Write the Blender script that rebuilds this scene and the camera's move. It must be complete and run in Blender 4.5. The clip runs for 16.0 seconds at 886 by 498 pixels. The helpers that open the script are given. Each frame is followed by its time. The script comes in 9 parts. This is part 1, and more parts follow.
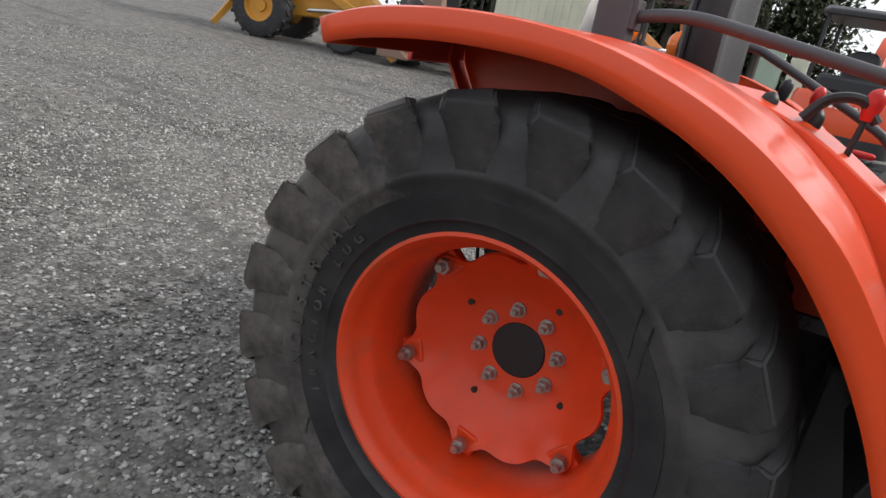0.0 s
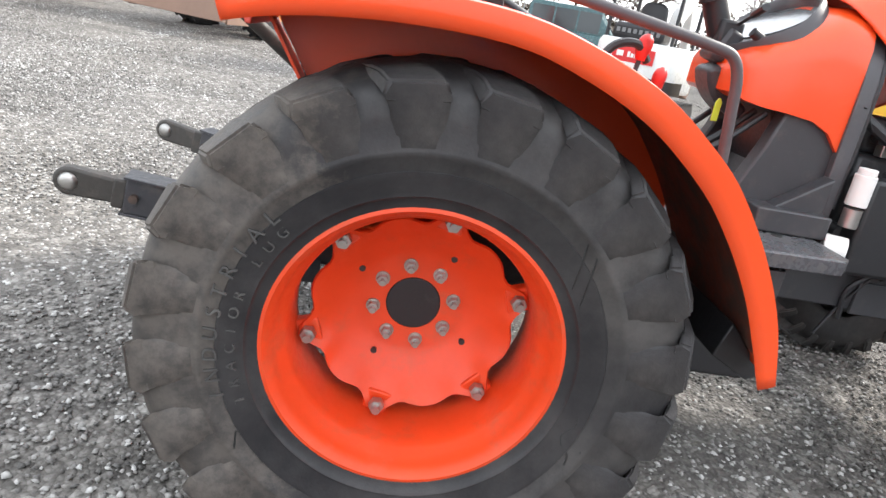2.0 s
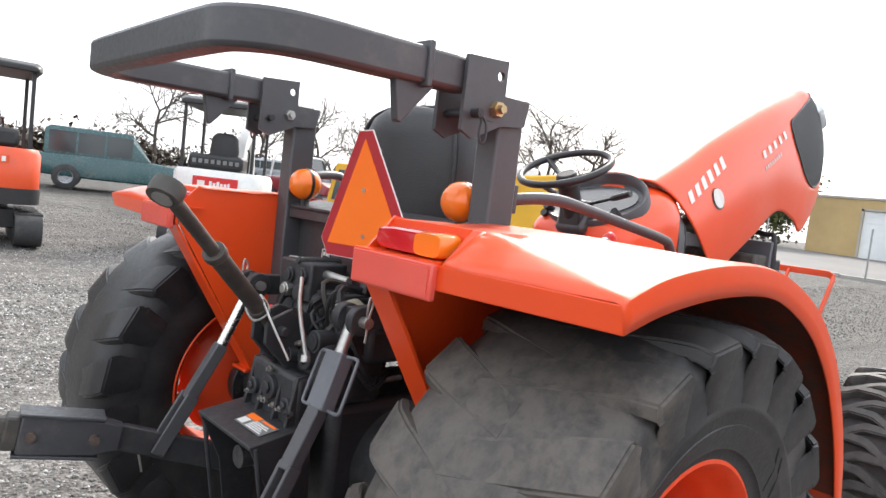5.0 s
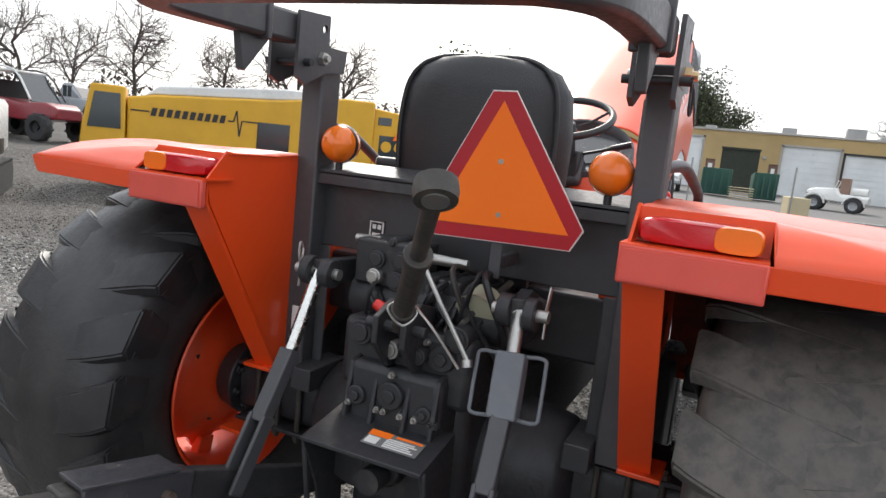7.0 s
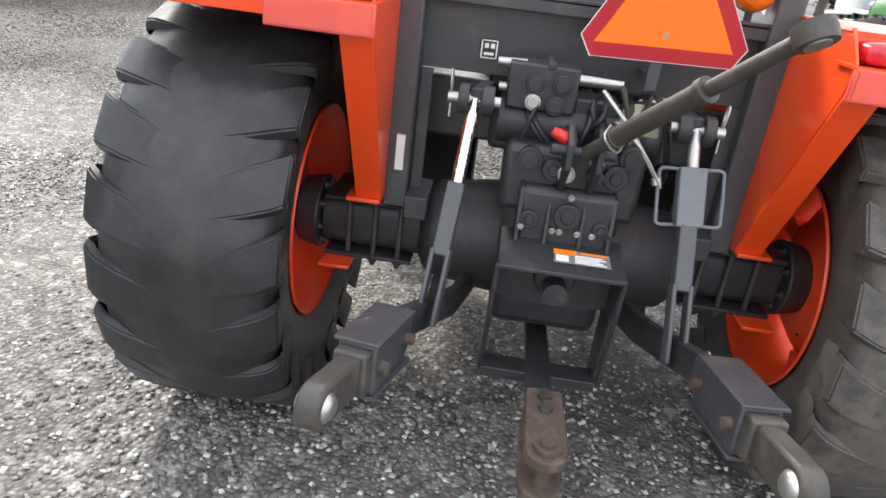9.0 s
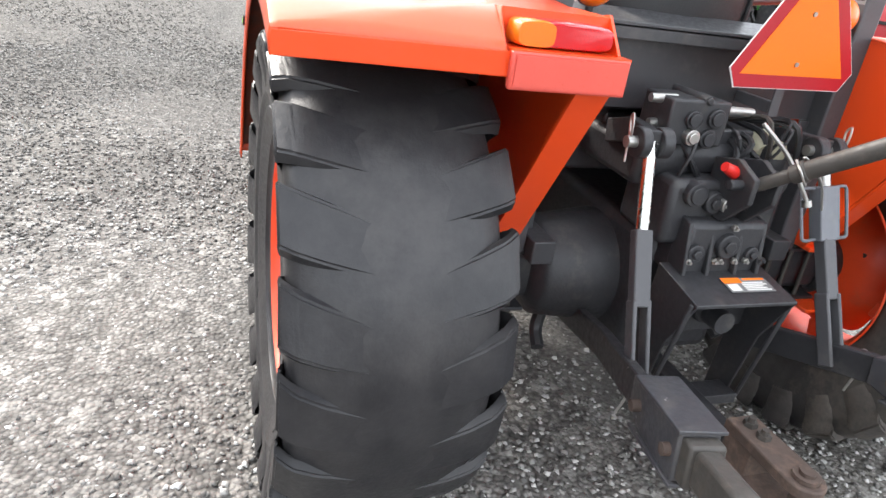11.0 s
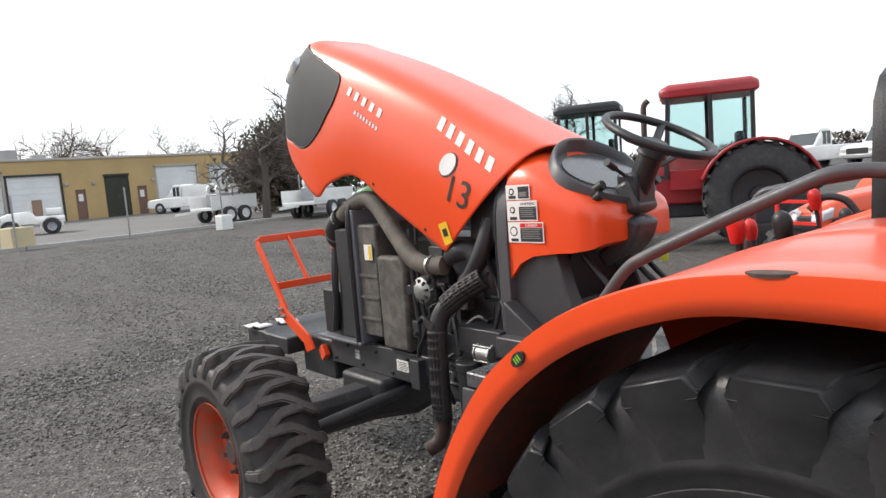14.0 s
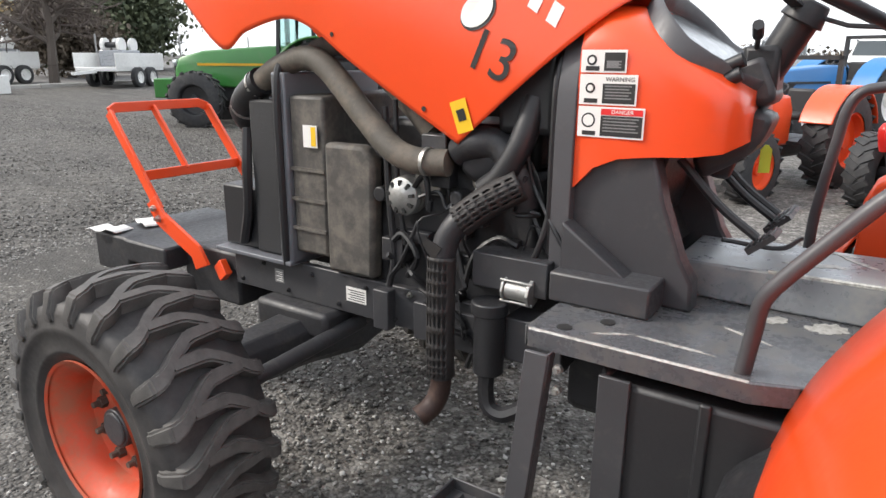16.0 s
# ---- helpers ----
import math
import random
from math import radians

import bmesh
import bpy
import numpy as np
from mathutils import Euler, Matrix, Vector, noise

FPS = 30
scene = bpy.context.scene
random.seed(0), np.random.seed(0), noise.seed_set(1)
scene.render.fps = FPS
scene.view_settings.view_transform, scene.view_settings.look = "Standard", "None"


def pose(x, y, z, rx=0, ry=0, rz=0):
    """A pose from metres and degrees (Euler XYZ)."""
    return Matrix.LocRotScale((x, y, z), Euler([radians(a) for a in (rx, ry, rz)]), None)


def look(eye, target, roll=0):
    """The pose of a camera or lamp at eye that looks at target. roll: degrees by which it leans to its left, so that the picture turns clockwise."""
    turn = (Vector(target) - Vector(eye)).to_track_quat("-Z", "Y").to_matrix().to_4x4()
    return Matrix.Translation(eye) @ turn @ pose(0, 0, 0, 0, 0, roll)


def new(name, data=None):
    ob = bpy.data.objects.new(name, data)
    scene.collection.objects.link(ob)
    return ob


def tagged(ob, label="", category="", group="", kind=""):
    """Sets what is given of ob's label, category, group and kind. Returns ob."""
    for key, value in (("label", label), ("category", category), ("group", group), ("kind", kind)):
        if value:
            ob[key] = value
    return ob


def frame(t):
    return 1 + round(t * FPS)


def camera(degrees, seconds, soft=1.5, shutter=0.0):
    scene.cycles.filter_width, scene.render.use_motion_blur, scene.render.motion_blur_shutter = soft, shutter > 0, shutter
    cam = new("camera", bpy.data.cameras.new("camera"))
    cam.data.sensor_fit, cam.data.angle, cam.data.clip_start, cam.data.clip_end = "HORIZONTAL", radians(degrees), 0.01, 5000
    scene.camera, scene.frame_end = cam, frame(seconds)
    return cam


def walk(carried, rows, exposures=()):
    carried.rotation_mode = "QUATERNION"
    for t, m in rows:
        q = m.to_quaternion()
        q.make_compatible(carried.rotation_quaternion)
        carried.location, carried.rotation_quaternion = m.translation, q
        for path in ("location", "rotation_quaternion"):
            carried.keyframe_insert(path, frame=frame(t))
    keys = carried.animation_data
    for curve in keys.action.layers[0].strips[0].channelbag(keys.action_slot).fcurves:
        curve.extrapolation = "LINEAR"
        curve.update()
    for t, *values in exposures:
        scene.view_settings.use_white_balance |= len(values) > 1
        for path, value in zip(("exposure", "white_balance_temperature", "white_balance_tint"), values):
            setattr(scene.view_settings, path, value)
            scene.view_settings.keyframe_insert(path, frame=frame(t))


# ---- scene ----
cam = camera(66.7, 16.0)

PATH = [
    (0, (0.484, -2.139, 1.263), (-0.401, -0.456, 0.642), 11.4),
    (0.5, (0.394, -2.269, 1.273), (-0.214, -0.515, 0.529), 7.8),
    (1, (0.313, -2.381, 1.254), (-0.010, -0.543, 0.536), 10.1),
    (1.5, (0.102, -2.311, 1.244), (0.039, -0.453, 0.506), 9.8),
    (2, (-0.107, -2.292, 1.265), (0.089, -0.411, 0.614), 10.8),
    (2.5, (-0.391, -2.335, 1.274), (0.135, -0.458, 0.824), 10.7),
    (3, (-0.556, -2.199, 1.275), (0.150, -0.381, 0.831), 9.5),
    (3.5, (-0.678, -1.961, 1.315), (0.091, -0.169, 0.872), 7.2),
    (4, (-0.887, -1.799, 1.359), (0.089, -0.077, 1.071), 6.6),
    (4.2, (-0.962, -1.770, 1.346), (0.122, -0.097, 1.186), 6.4),
    (6.5, (-1.619, -0.921, 1.356), (0.069, 0.107, 1.052), 5.9),
    (7, (-1.642, -0.682, 1.364), (0.159, 0.138, 1.071), 6.0),
    (7.5, (-1.756, -0.460, 1.348), (0.090, 0.186, 0.931), 6.7),
    (8, (-1.936, -0.267, 1.358), (-0.043, 0.075, 0.810), 8.8),
    (8.5, (-1.939, -0.062, 1.342), (-0.080, 0.049, 0.612), 9.9),
    (9, (-1.893, 0.203, 1.364), (-0.072, 0.304, 0.543), 7.2),
    (9.2, (-1.903, 0.302, 1.350), (-0.092, 0.364, 0.503), 7.0),
    (11.5, (-1.405, 1.408, 1.400), (0.270, 0.480, 0.822), 7.7),
    (12, (-1.222, 1.563, 1.410), (0.380, 0.398, 1.136), 5.0),
    (12.5, (-0.999, 1.683, 1.430), (0.542, 0.431, 1.192), 1.6),
    (13, (-0.805, 1.815, 1.432), (0.638, 0.451, 1.192), -0.4),
    (13.5, (-0.608, 1.956, 1.457), (0.874, 0.632, 1.234), -3.2),
    (14, (-0.352, 1.941, 1.440), (1.160, 0.648, 1.232), -4.6),
    (14.5, (-0.101, 1.935, 1.447), (1.432, 0.666, 1.259), -4.2),
    (15, (0.184, 2.003, 1.421), (1.575, 0.595, 1.133), -1.4),
    (15.5, (0.400, 1.948, 1.397), (1.549, 0.385, 0.912), 0.1),
    (16, (0.625, 1.771, 1.380), (1.698, 0.175, 0.831), 0.4),
]
EXPOSURE = [(0, 0.15), (1, 0.8), (1.5, 1.15), (2.5, 1.65), (3.5, 1.7), (4.2, 1.58), (6.5, 0.25), (7, 0.53), (7.5, 0.85), (8, 1.3), (9, 1.5), (11.5, 1.75), (12, 1.4), (13, 0.52), (14.5, 0.5), (15.5, 0.72), (16, 0.78)]
walk(cam, [(t, look(e, g, r)) for t, e, g, r in PATH], EXPOSURE)

# ---- world, sun, exposure ----
SUN_ELEV, SUN_AZ = 38.0, 60.0     # degrees above the horizon; from +y towards +x
world = bpy.data.worlds.new("sky")
scene.world = world
world.use_nodes = True
wn = world.node_tree.nodes
sky = wn.new("ShaderNodeTexSky")
sky.sky_type = "NISHITA"
sky.sun_disc = False
sky.sun_elevation = radians(SUN_ELEV)
sky.sun_rotation = radians(SUN_AZ)
sky.air_density, sky.dust_density, sky.ozone_density = 1.0, 4.0, 1.0
veil = wn.new("ShaderNodeMix")
veil.data_type = "RGBA"
veil.inputs["Factor"].default_value = 0.72
veil.inputs["B"].default_value = (9.5, 9.9, 10.4, 1)      # high thin overcast
world.node_tree.links.new(sky.outputs["Color"], veil.inputs["A"])
world.node_tree.links.new(veil.outputs["Result"], wn["Background"].inputs["Color"])
wn["Background"].inputs["Strength"].default_value = 0.12
sun_data = bpy.data.lights.new("sun", "SUN")
sun_data.energy, sun_data.angle, sun_data.color = 2.0, radians(10), (1, 0.95, 0.88)
sun = new("sun", sun_data)
sd = Vector((math.sin(radians(SUN_AZ)) * math.cos(radians(SUN_ELEV)), math.cos(radians(SUN_AZ)) * math.cos(radians(SUN_ELEV)), math.sin(radians(SUN_ELEV))))
sun.matrix_world = look(sd * 50, (0, 0, 0))


# ---- materials ----
def nodes_of(name):
    m = bpy.data.materials.new(name)
    m.use_nodes = True
    nt = m.node_tree
    return m, nt.nodes, nt.links, nt.nodes["Principled BSDF"]


def noise_node(n, l, scale, detail=4, rough=0.6, stretch=None):
    tc = n.new("ShaderNodeTexCoord")
    tx = n.new("ShaderNodeTexNoise")
    tx.inputs["Scale"].default_value, tx.inputs["Detail"].default_value, tx.inputs["Roughness"].default_value = scale, detail, rough
    if stretch:
        mp = n.new("ShaderNodeMapping")
        mp.inputs["Scale"].default_value = stretch
        l.new(tc.outputs["Object"], mp.inputs["Vector"])
        l.new(mp.outputs["Vector"], tx.inputs["Vector"])
    else:
        l.new(tc.outputs["Object"], tx.inputs["Vector"])
    return tx


def ramp(n, l, src, stops):
    r = n.new("ShaderNodeValToRGB")
    e = r.color_ramp.elements
    while len(e) < len(stops):
        e.new(0.5)
    for el, (p, c) in zip(e, stops):
        el.position = p
        el.color = (*c, 1) if not isinstance(c, (int, float)) else (c, c, c, 1)
    l.new(src, r.inputs["Fac"])
    return r


def mixc(n, l, fac, a, b, mode="MIX"):
    x = n.new("ShaderNodeMix")
    x.data_type, x.blend_type = "RGBA", mode
    for sock, v in (("Factor", fac), ("A", a), ("B", b)):
        if hasattr(v, "is_linked"):
            l.new(v, x.inputs[sock])
        elif isinstance(v, (int, float)):
            x.inputs[sock].default_value = v
        else:
            x.inputs[sock].default_value = (*v, 1)
    return x.outputs["Result"]


def surface(name, col, rough=0.4, metal=0.0, dirt=(0.12, 0.1, 0.085), dirt_at=0.62, dirt_amount=0.6, grain=60.0, bump=0.05,
            wear=None, coat=0.0, big=3.0, vary=0.12, spread=0.09):
    """Painted, cast or rubber surface: base colour with slight drift, dusty stains, fine grain."""
    m, n, l, p = nodes_of(name)
    big_n = noise_node(n, l, big, 5, 0.62)
    fine = noise_node(n, l, grain, 3, 0.6)
    lo, hi = tuple(c * (1 - vary) for c in col), tuple(min(1, c * (1 + vary)) for c in col)
    base = ramp(n, l, big_n.outputs["Fac"], [(0.3, lo), (0.7, hi)]).outputs["Color"]
    stain_n = noise_node(n, l, big * 2.3, 6, 0.7)
    mask = ramp(n, l, stain_n.outputs["Fac"], [(dirt_at, 0.0), (min(1, dirt_at + 0.22), dirt_amount)]).outputs["Color"]
    out = mixc(n, l, mask, base, dirt)
    if wear:
        wn_ = noise_node(n, l, wear[1], 8, 0.75)
        wm = ramp(n, l, wn_.outputs["Fac"], [(wear[2], 0.0), (wear[2] + 0.03, 1.0)]).outputs["Color"]
        out = mixc(n, l, wm, out, wear[0])
    l.new(out, p.inputs["Base Color"])
    rr = ramp(n, l, fine.outputs["Fac"], [(0.3, max(0.02, rough - spread)), (0.7, min(1, rough + spread))])
    rsum = mixc(n, l, mask, rr.outputs["Color"], (min(1, rough + 0.35),) * 3)
    l.new(rsum, p.inputs["Roughness"])
    p.inputs["Metallic"].default_value = metal
    p.inputs["Coat Weight"].default_value = coat
    p.inputs["Coat Roughness"].default_value = 0.12
    b = n.new("ShaderNodeBump")
    b.inputs["Strength"].default_value, b.inputs["Distance"].default_value = bump, 0.004
    l.new(fine.outputs["Fac"], b.inputs["Height"])
    l.new(b.outputs["Normal"], p.inputs["Normal"])
    return m


def glass_mat(name, tint, rough=0.03, alpha_mix=0.0):
    m, n, l, p = nodes_of(name)
    p.inputs["Base Color"].default_value = (*tint, 1)
    p.inputs["Roughness"].default_value = rough
    p.inputs["Transmission Weight"].default_value = 1.0 - alpha_mix
    p.inputs["IOR"].default_value = 1.3
    return m


ORANGE = (0.79, 0.07, 0.0105)
M_orange = surface("orange_paint", ORANGE, 0.33, 0, (0.33, 0.14, 0.07), 0.58, 0.2, 40, 0.01, coat=0.3, big=1.3, vary=0.05, spread=0.02)
M_orange_rim = surface("orange_rim_paint", (0.74, 0.062, 0.012), 0.42, 0, (0.36, 0.13, 0.07), 0.52, 0.5, 70, 0.04, big=3.0)
# fender underside: the orange darkened for the shade there, plus dirt
M_shaded_orange = surface("shaded_dirty_orange", (0.2, 0.035, 0.014), 0.85, 0, (0.07, 0.05, 0.04), 0.42, 0.8, 40, 0.4, big=4)
M_grey = surface("dark_grey_paint", (0.043, 0.043, 0.047), 0.42, 0, (0.14, 0.126, 0.11), 0.54, 0.4, 80, 0.05, big=4)
M_rops = surface("rops_grey_paint", (0.062, 0.061, 0.066), 0.45, 0, (0.17, 0.155, 0.14), 0.55, 0.4, 80, 0.05, big=3)
M_cast = surface("dusty_black_cast_iron", (0.024, 0.024, 0.027), 0.5, 0, (0.12, 0.108, 0.092), 0.54, 0.38, 60, 0.3, big=7)
M_black = surface("black_plastic", (0.018, 0.018, 0.02), 0.45, 0, (0.12, 0.11, 0.1), 0.6, 0.35, 120, 0.12, big=5)
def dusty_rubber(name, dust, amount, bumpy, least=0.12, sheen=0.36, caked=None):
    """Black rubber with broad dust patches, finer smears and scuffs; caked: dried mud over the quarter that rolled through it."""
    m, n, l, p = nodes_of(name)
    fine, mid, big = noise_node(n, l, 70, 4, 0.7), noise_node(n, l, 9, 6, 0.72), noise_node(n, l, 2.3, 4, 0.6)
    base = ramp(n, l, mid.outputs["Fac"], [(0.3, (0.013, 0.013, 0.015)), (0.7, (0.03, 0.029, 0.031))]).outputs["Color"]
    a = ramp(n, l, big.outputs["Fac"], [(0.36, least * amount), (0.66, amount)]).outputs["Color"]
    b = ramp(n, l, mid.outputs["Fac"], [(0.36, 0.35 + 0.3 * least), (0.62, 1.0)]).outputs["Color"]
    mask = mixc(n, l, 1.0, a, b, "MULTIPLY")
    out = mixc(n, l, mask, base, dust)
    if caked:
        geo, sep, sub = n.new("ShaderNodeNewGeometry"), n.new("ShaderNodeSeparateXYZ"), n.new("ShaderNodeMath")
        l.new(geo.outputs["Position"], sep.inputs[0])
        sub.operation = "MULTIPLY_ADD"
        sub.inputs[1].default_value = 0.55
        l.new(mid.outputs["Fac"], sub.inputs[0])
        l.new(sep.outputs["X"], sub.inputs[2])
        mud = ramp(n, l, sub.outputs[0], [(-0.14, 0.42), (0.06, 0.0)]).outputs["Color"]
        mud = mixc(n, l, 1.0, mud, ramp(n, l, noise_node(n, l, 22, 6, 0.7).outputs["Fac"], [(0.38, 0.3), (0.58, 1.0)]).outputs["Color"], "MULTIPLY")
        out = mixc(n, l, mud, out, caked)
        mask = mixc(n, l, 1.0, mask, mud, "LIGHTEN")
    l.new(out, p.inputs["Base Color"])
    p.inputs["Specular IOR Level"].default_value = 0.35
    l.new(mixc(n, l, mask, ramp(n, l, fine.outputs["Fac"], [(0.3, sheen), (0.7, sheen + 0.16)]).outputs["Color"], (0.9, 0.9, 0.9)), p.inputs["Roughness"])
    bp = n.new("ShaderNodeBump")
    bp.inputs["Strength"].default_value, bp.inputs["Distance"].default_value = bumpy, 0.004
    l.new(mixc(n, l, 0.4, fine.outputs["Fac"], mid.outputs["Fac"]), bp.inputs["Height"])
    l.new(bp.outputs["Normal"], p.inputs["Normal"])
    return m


M_tyre = dusty_rubber("worn_rubber", (0.14, 0.128, 0.116), 0.45, 0.4)
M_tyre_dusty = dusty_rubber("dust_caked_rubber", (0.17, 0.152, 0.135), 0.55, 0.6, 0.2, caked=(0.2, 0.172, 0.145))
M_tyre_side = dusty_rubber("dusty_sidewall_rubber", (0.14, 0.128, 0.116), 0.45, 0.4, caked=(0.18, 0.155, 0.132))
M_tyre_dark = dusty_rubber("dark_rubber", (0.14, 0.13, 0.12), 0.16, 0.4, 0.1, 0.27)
M_tyre_bg = surface("far_rubber", (0.03, 0.03, 0.032), 0.75, 0, (0.12, 0.11, 0.1), 0.5, 0.4, 20, 0.2)
M_lug = dusty_rubber("worn_lug_rubber", (0.165, 0.15, 0.135), 0.45, 0.45)
M_lug_grey = dusty_rubber("grey_worn_lug_rubber", (0.19, 0.178, 0.165), 0.62, 0.5, 0.35)
M_letter = surface("raised_letter_rubber", (0.06, 0.058, 0.056), 0.7, 0, (0.16, 0.15, 0.135), 0.5, 0.5, 60, 0.2, big=6)
M_steel = surface("bare_steel", (0.45, 0.44, 0.42), 0.38, 0.9, (0.16, 0.12, 0.09), 0.55, 0.5, 90, 0.15, big=9)
M_pipe = surface("brown_scorched_pipe", (0.04, 0.022, 0.018), 0.6, 0.2, (0.12, 0.07, 0.05), 0.5, 0.5, 60, 0.4, big=8)
M_rust = surface("rusty_steel", (0.075, 0.052, 0.042), 0.75, 0.1, (0.24, 0.16, 0.12), 0.5, 0.6, 60, 0.4, big=8)
M_link = surface("chipped_link_paint", (0.05, 0.05, 0.056), 0.42, 0.1, (0.13, 0.115, 0.1), 0.5, 0.5, 70, 0.25, wear=((0.3, 0.29, 0.28), 14.0, 0.63), big=6)
M_chrome = surface("plated_rod", (0.62, 0.61, 0.58), 0.22, 1.0, (0.3, 0.27, 0.22), 0.68, 0.4, 90, 0.05, big=10)
M_hose = surface("dusty_intake_hose", (0.085, 0.075, 0.062), 0.7, 0, (0.22, 0.18, 0.14), 0.46, 0.6, 60, 0.2, big=5)
M_shroud = surface("dusty_black_plastic", (0.06, 0.055, 0.05), 0.6, 0, (0.2, 0.175, 0.145), 0.44, 0.6, 30, 0.08, big=6)
M_rubber = surface("black_rubber_hose", (0.016, 0.016, 0.018), 0.45, 0, (0.11, 0.1, 0.085), 0.58, 0.3, 80, 0.1, big=7)
M_deck = surface("scuffed_deck_paint", (0.1, 0.103, 0.112), 0.27, 0.25, (0.2, 0.185, 0.16), 0.48, 0.55, 60, 0.12, wear=((0.3, 0.29, 0.27), 6.0, 0.68), big=5)
# tunnel cover: worn paint, made paler to carry the sky's reflection
M_tunnel = surface("worn_sky_sheen_grey_paint", (0.2, 0.21, 0.225), 0.3, 0.2, (0.34, 0.33, 0.31), 0.46, 0.7, 50, 0.12, wear=((0.55, 0.54, 0.52), 7.0, 0.64), big=6)
M_scuff = surface("bare_metal_scuff", (0.52, 0.51, 0.48), 0.42, 0.3, (0.2, 0.19, 0.17), 0.42, 0.8, 60, 0.1, big=22)
M_seat = surface("black_vinyl", (0.022, 0.022, 0.024), 0.5, 0, (0.1, 0.095, 0.09), 0.58, 0.3, 240, 0.3, big=4)
M_sign_o = surface("fluorescent_orange_sheet", (1.0, 0.18, 0.002), 0.6, 0, (0.5, 0.2, 0.08), 0.7, 0.25, 300, 0.02, vary=0.03)
M_sign_r = surface("red_reflective_sheet", (0.42, 0.012, 0.022), 0.35, 0, (0.3, 0.08, 0.06), 0.65, 0.25, 400, 0.06, vary=0.06)
M_white = surface("white_sheet", (0.74, 0.73, 0.7), 0.5, 0, (0.4, 0.37, 0.33), 0.66, 0.3, 90, 0.02, vary=0.04)
M_ink = surface("black_ink", (0.02, 0.02, 0.02), 0.5, 0, (0.1, 0.1, 0.1), 0.7, 0.2, 90, 0.02)
M_yellow_label = surface("yellow_label", (0.8, 0.5, 0.02), 0.45, 0, (0.3, 0.25, 0.1), 0.7, 0.2, 90, 0.02)
M_red_label = surface("red_label", (0.6, 0.02, 0.02), 0.45, 0, (0.3, 0.1, 0.1), 0.7, 0.2, 90, 0.02)
M_greytext = surface("grey_decal", (0.18, 0.18, 0.18), 0.5, 0, (0.3, 0.28, 0.26), 0.6, 0.3, 90, 0.02)
M_amber = surface("amber_lens", (0.85, 0.17, 0.01), 0.16, 0, (0.4, 0.15, 0.05), 0.7, 0.2, 120, 0.12, coat=0.4)
M_redlens = surface("red_lens", (0.5, 0.008, 0.015), 0.14, 0, (0.3, 0.06, 0.05), 0.7, 0.2, 120, 0.1, coat=0.4)
M_pink = surface("faded_red_reflector", (0.66, 0.085, 0.06), 0.35, 0, (0.45, 0.2, 0.15), 0.6, 0.25, 300, 0.1)
M_redknob = surface("red_plastic_knob", (0.62, 0.02, 0.015), 0.35, 0, (0.3, 0.1, 0.08), 0.65, 0.2, 90, 0.05)
M_mesh = surface("dark_grille_mesh", (0.02, 0.02, 0.022), 0.6, 0.1, (0.09, 0.082, 0.075), 0.6, 0.3, 260, 0.6, big=4)
M_lens = surface("clear_lamp_lens", (0.62, 0.64, 0.66), 0.12, 0.3, (0.5, 0.48, 0.45), 0.7, 0.2, 90, 0.1, coat=0.5)
M_alu = surface("cast_aluminium", (0.36, 0.36, 0.35), 0.45, 0.8, (0.2, 0.18, 0.15), 0.5, 0.5, 90, 0.3, big=12)
M_toplink = surface("oily_dust_steel", (0.05, 0.045, 0.04), 0.55, 0.1, (0.16, 0.13, 0.105), 0.5, 0.4, 60, 0.3, big=8)
M_plain_grey = surface("plain_grey_paint", (0.13, 0.135, 0.15), 0.45, 0.1, (0.2, 0.19, 0.17), 0.55, 0.4, 70, 0.1, big=7)
M_front_rim = surface("dull_orange_rim_paint", (0.52, 0.058, 0.018), 0.55, 0, (0.27, 0.14, 0.085), 0.42, 0.65, 70, 0.06, big=4)
M_soot = surface("sooty_pipe", (0.022, 0.02, 0.02), 0.6, 0.2, (0.07, 0.055, 0.045), 0.5, 0.5, 70, 0.2, big=9)
M_lime_tag = surface("lime_yellow_tag", (0.62, 0.66, 0.06), 0.45, 0, (0.4, 0.4, 0.15), 0.7, 0.2, 90, 0.02)
M_green_tag = surface("lime_sticker", (0.25, 0.6, 0.03), 0.45, 0, (0.2, 0.3, 0.1), 0.7, 0.2, 90, 0.02)


# ---- mesh helpers ----
def thing(name, label, category, group="", kind="", at=None):
    ob = new(name)
    ob.empty_display_size = 0.1
    if at is not None:
        ob.matrix_basis = at
    return tagged(ob, label, category, group, kind)


def finish(bm, name, material, smooth=40, bevel=0.0, recalc=True):
    if recalc:
        bmesh.ops.recalc_face_normals(bm, faces=bm.faces[:])
    me = bpy.data.meshes.new(name)
    bm.to_mesh(me)
    bm.free()
    for mt in (material if isinstance(material, (list, tuple)) else [material]):
        me.materials.append(mt)
    if smooth:
        me.polygons.foreach_set("use_smooth", [True] * len(me.polygons))
        me.set_sharp_from_angle(angle=radians(smooth))
    return me


def part(name, bm, material, parent=None, label="", smooth=40, bevel=0.0, recalc=True):
    ob = new(name, finish(bm, name, material, smooth, bevel, recalc))
    if parent is not None:
        ob.parent = parent
    if label:
        ob["label"] = label
    if bevel:
        b = ob.modifiers.new("edge", "BEVEL")
        b.width, b.segments, b.limit_method, b.angle_limit = bevel, 2, "ANGLE", radians(35)
    return ob


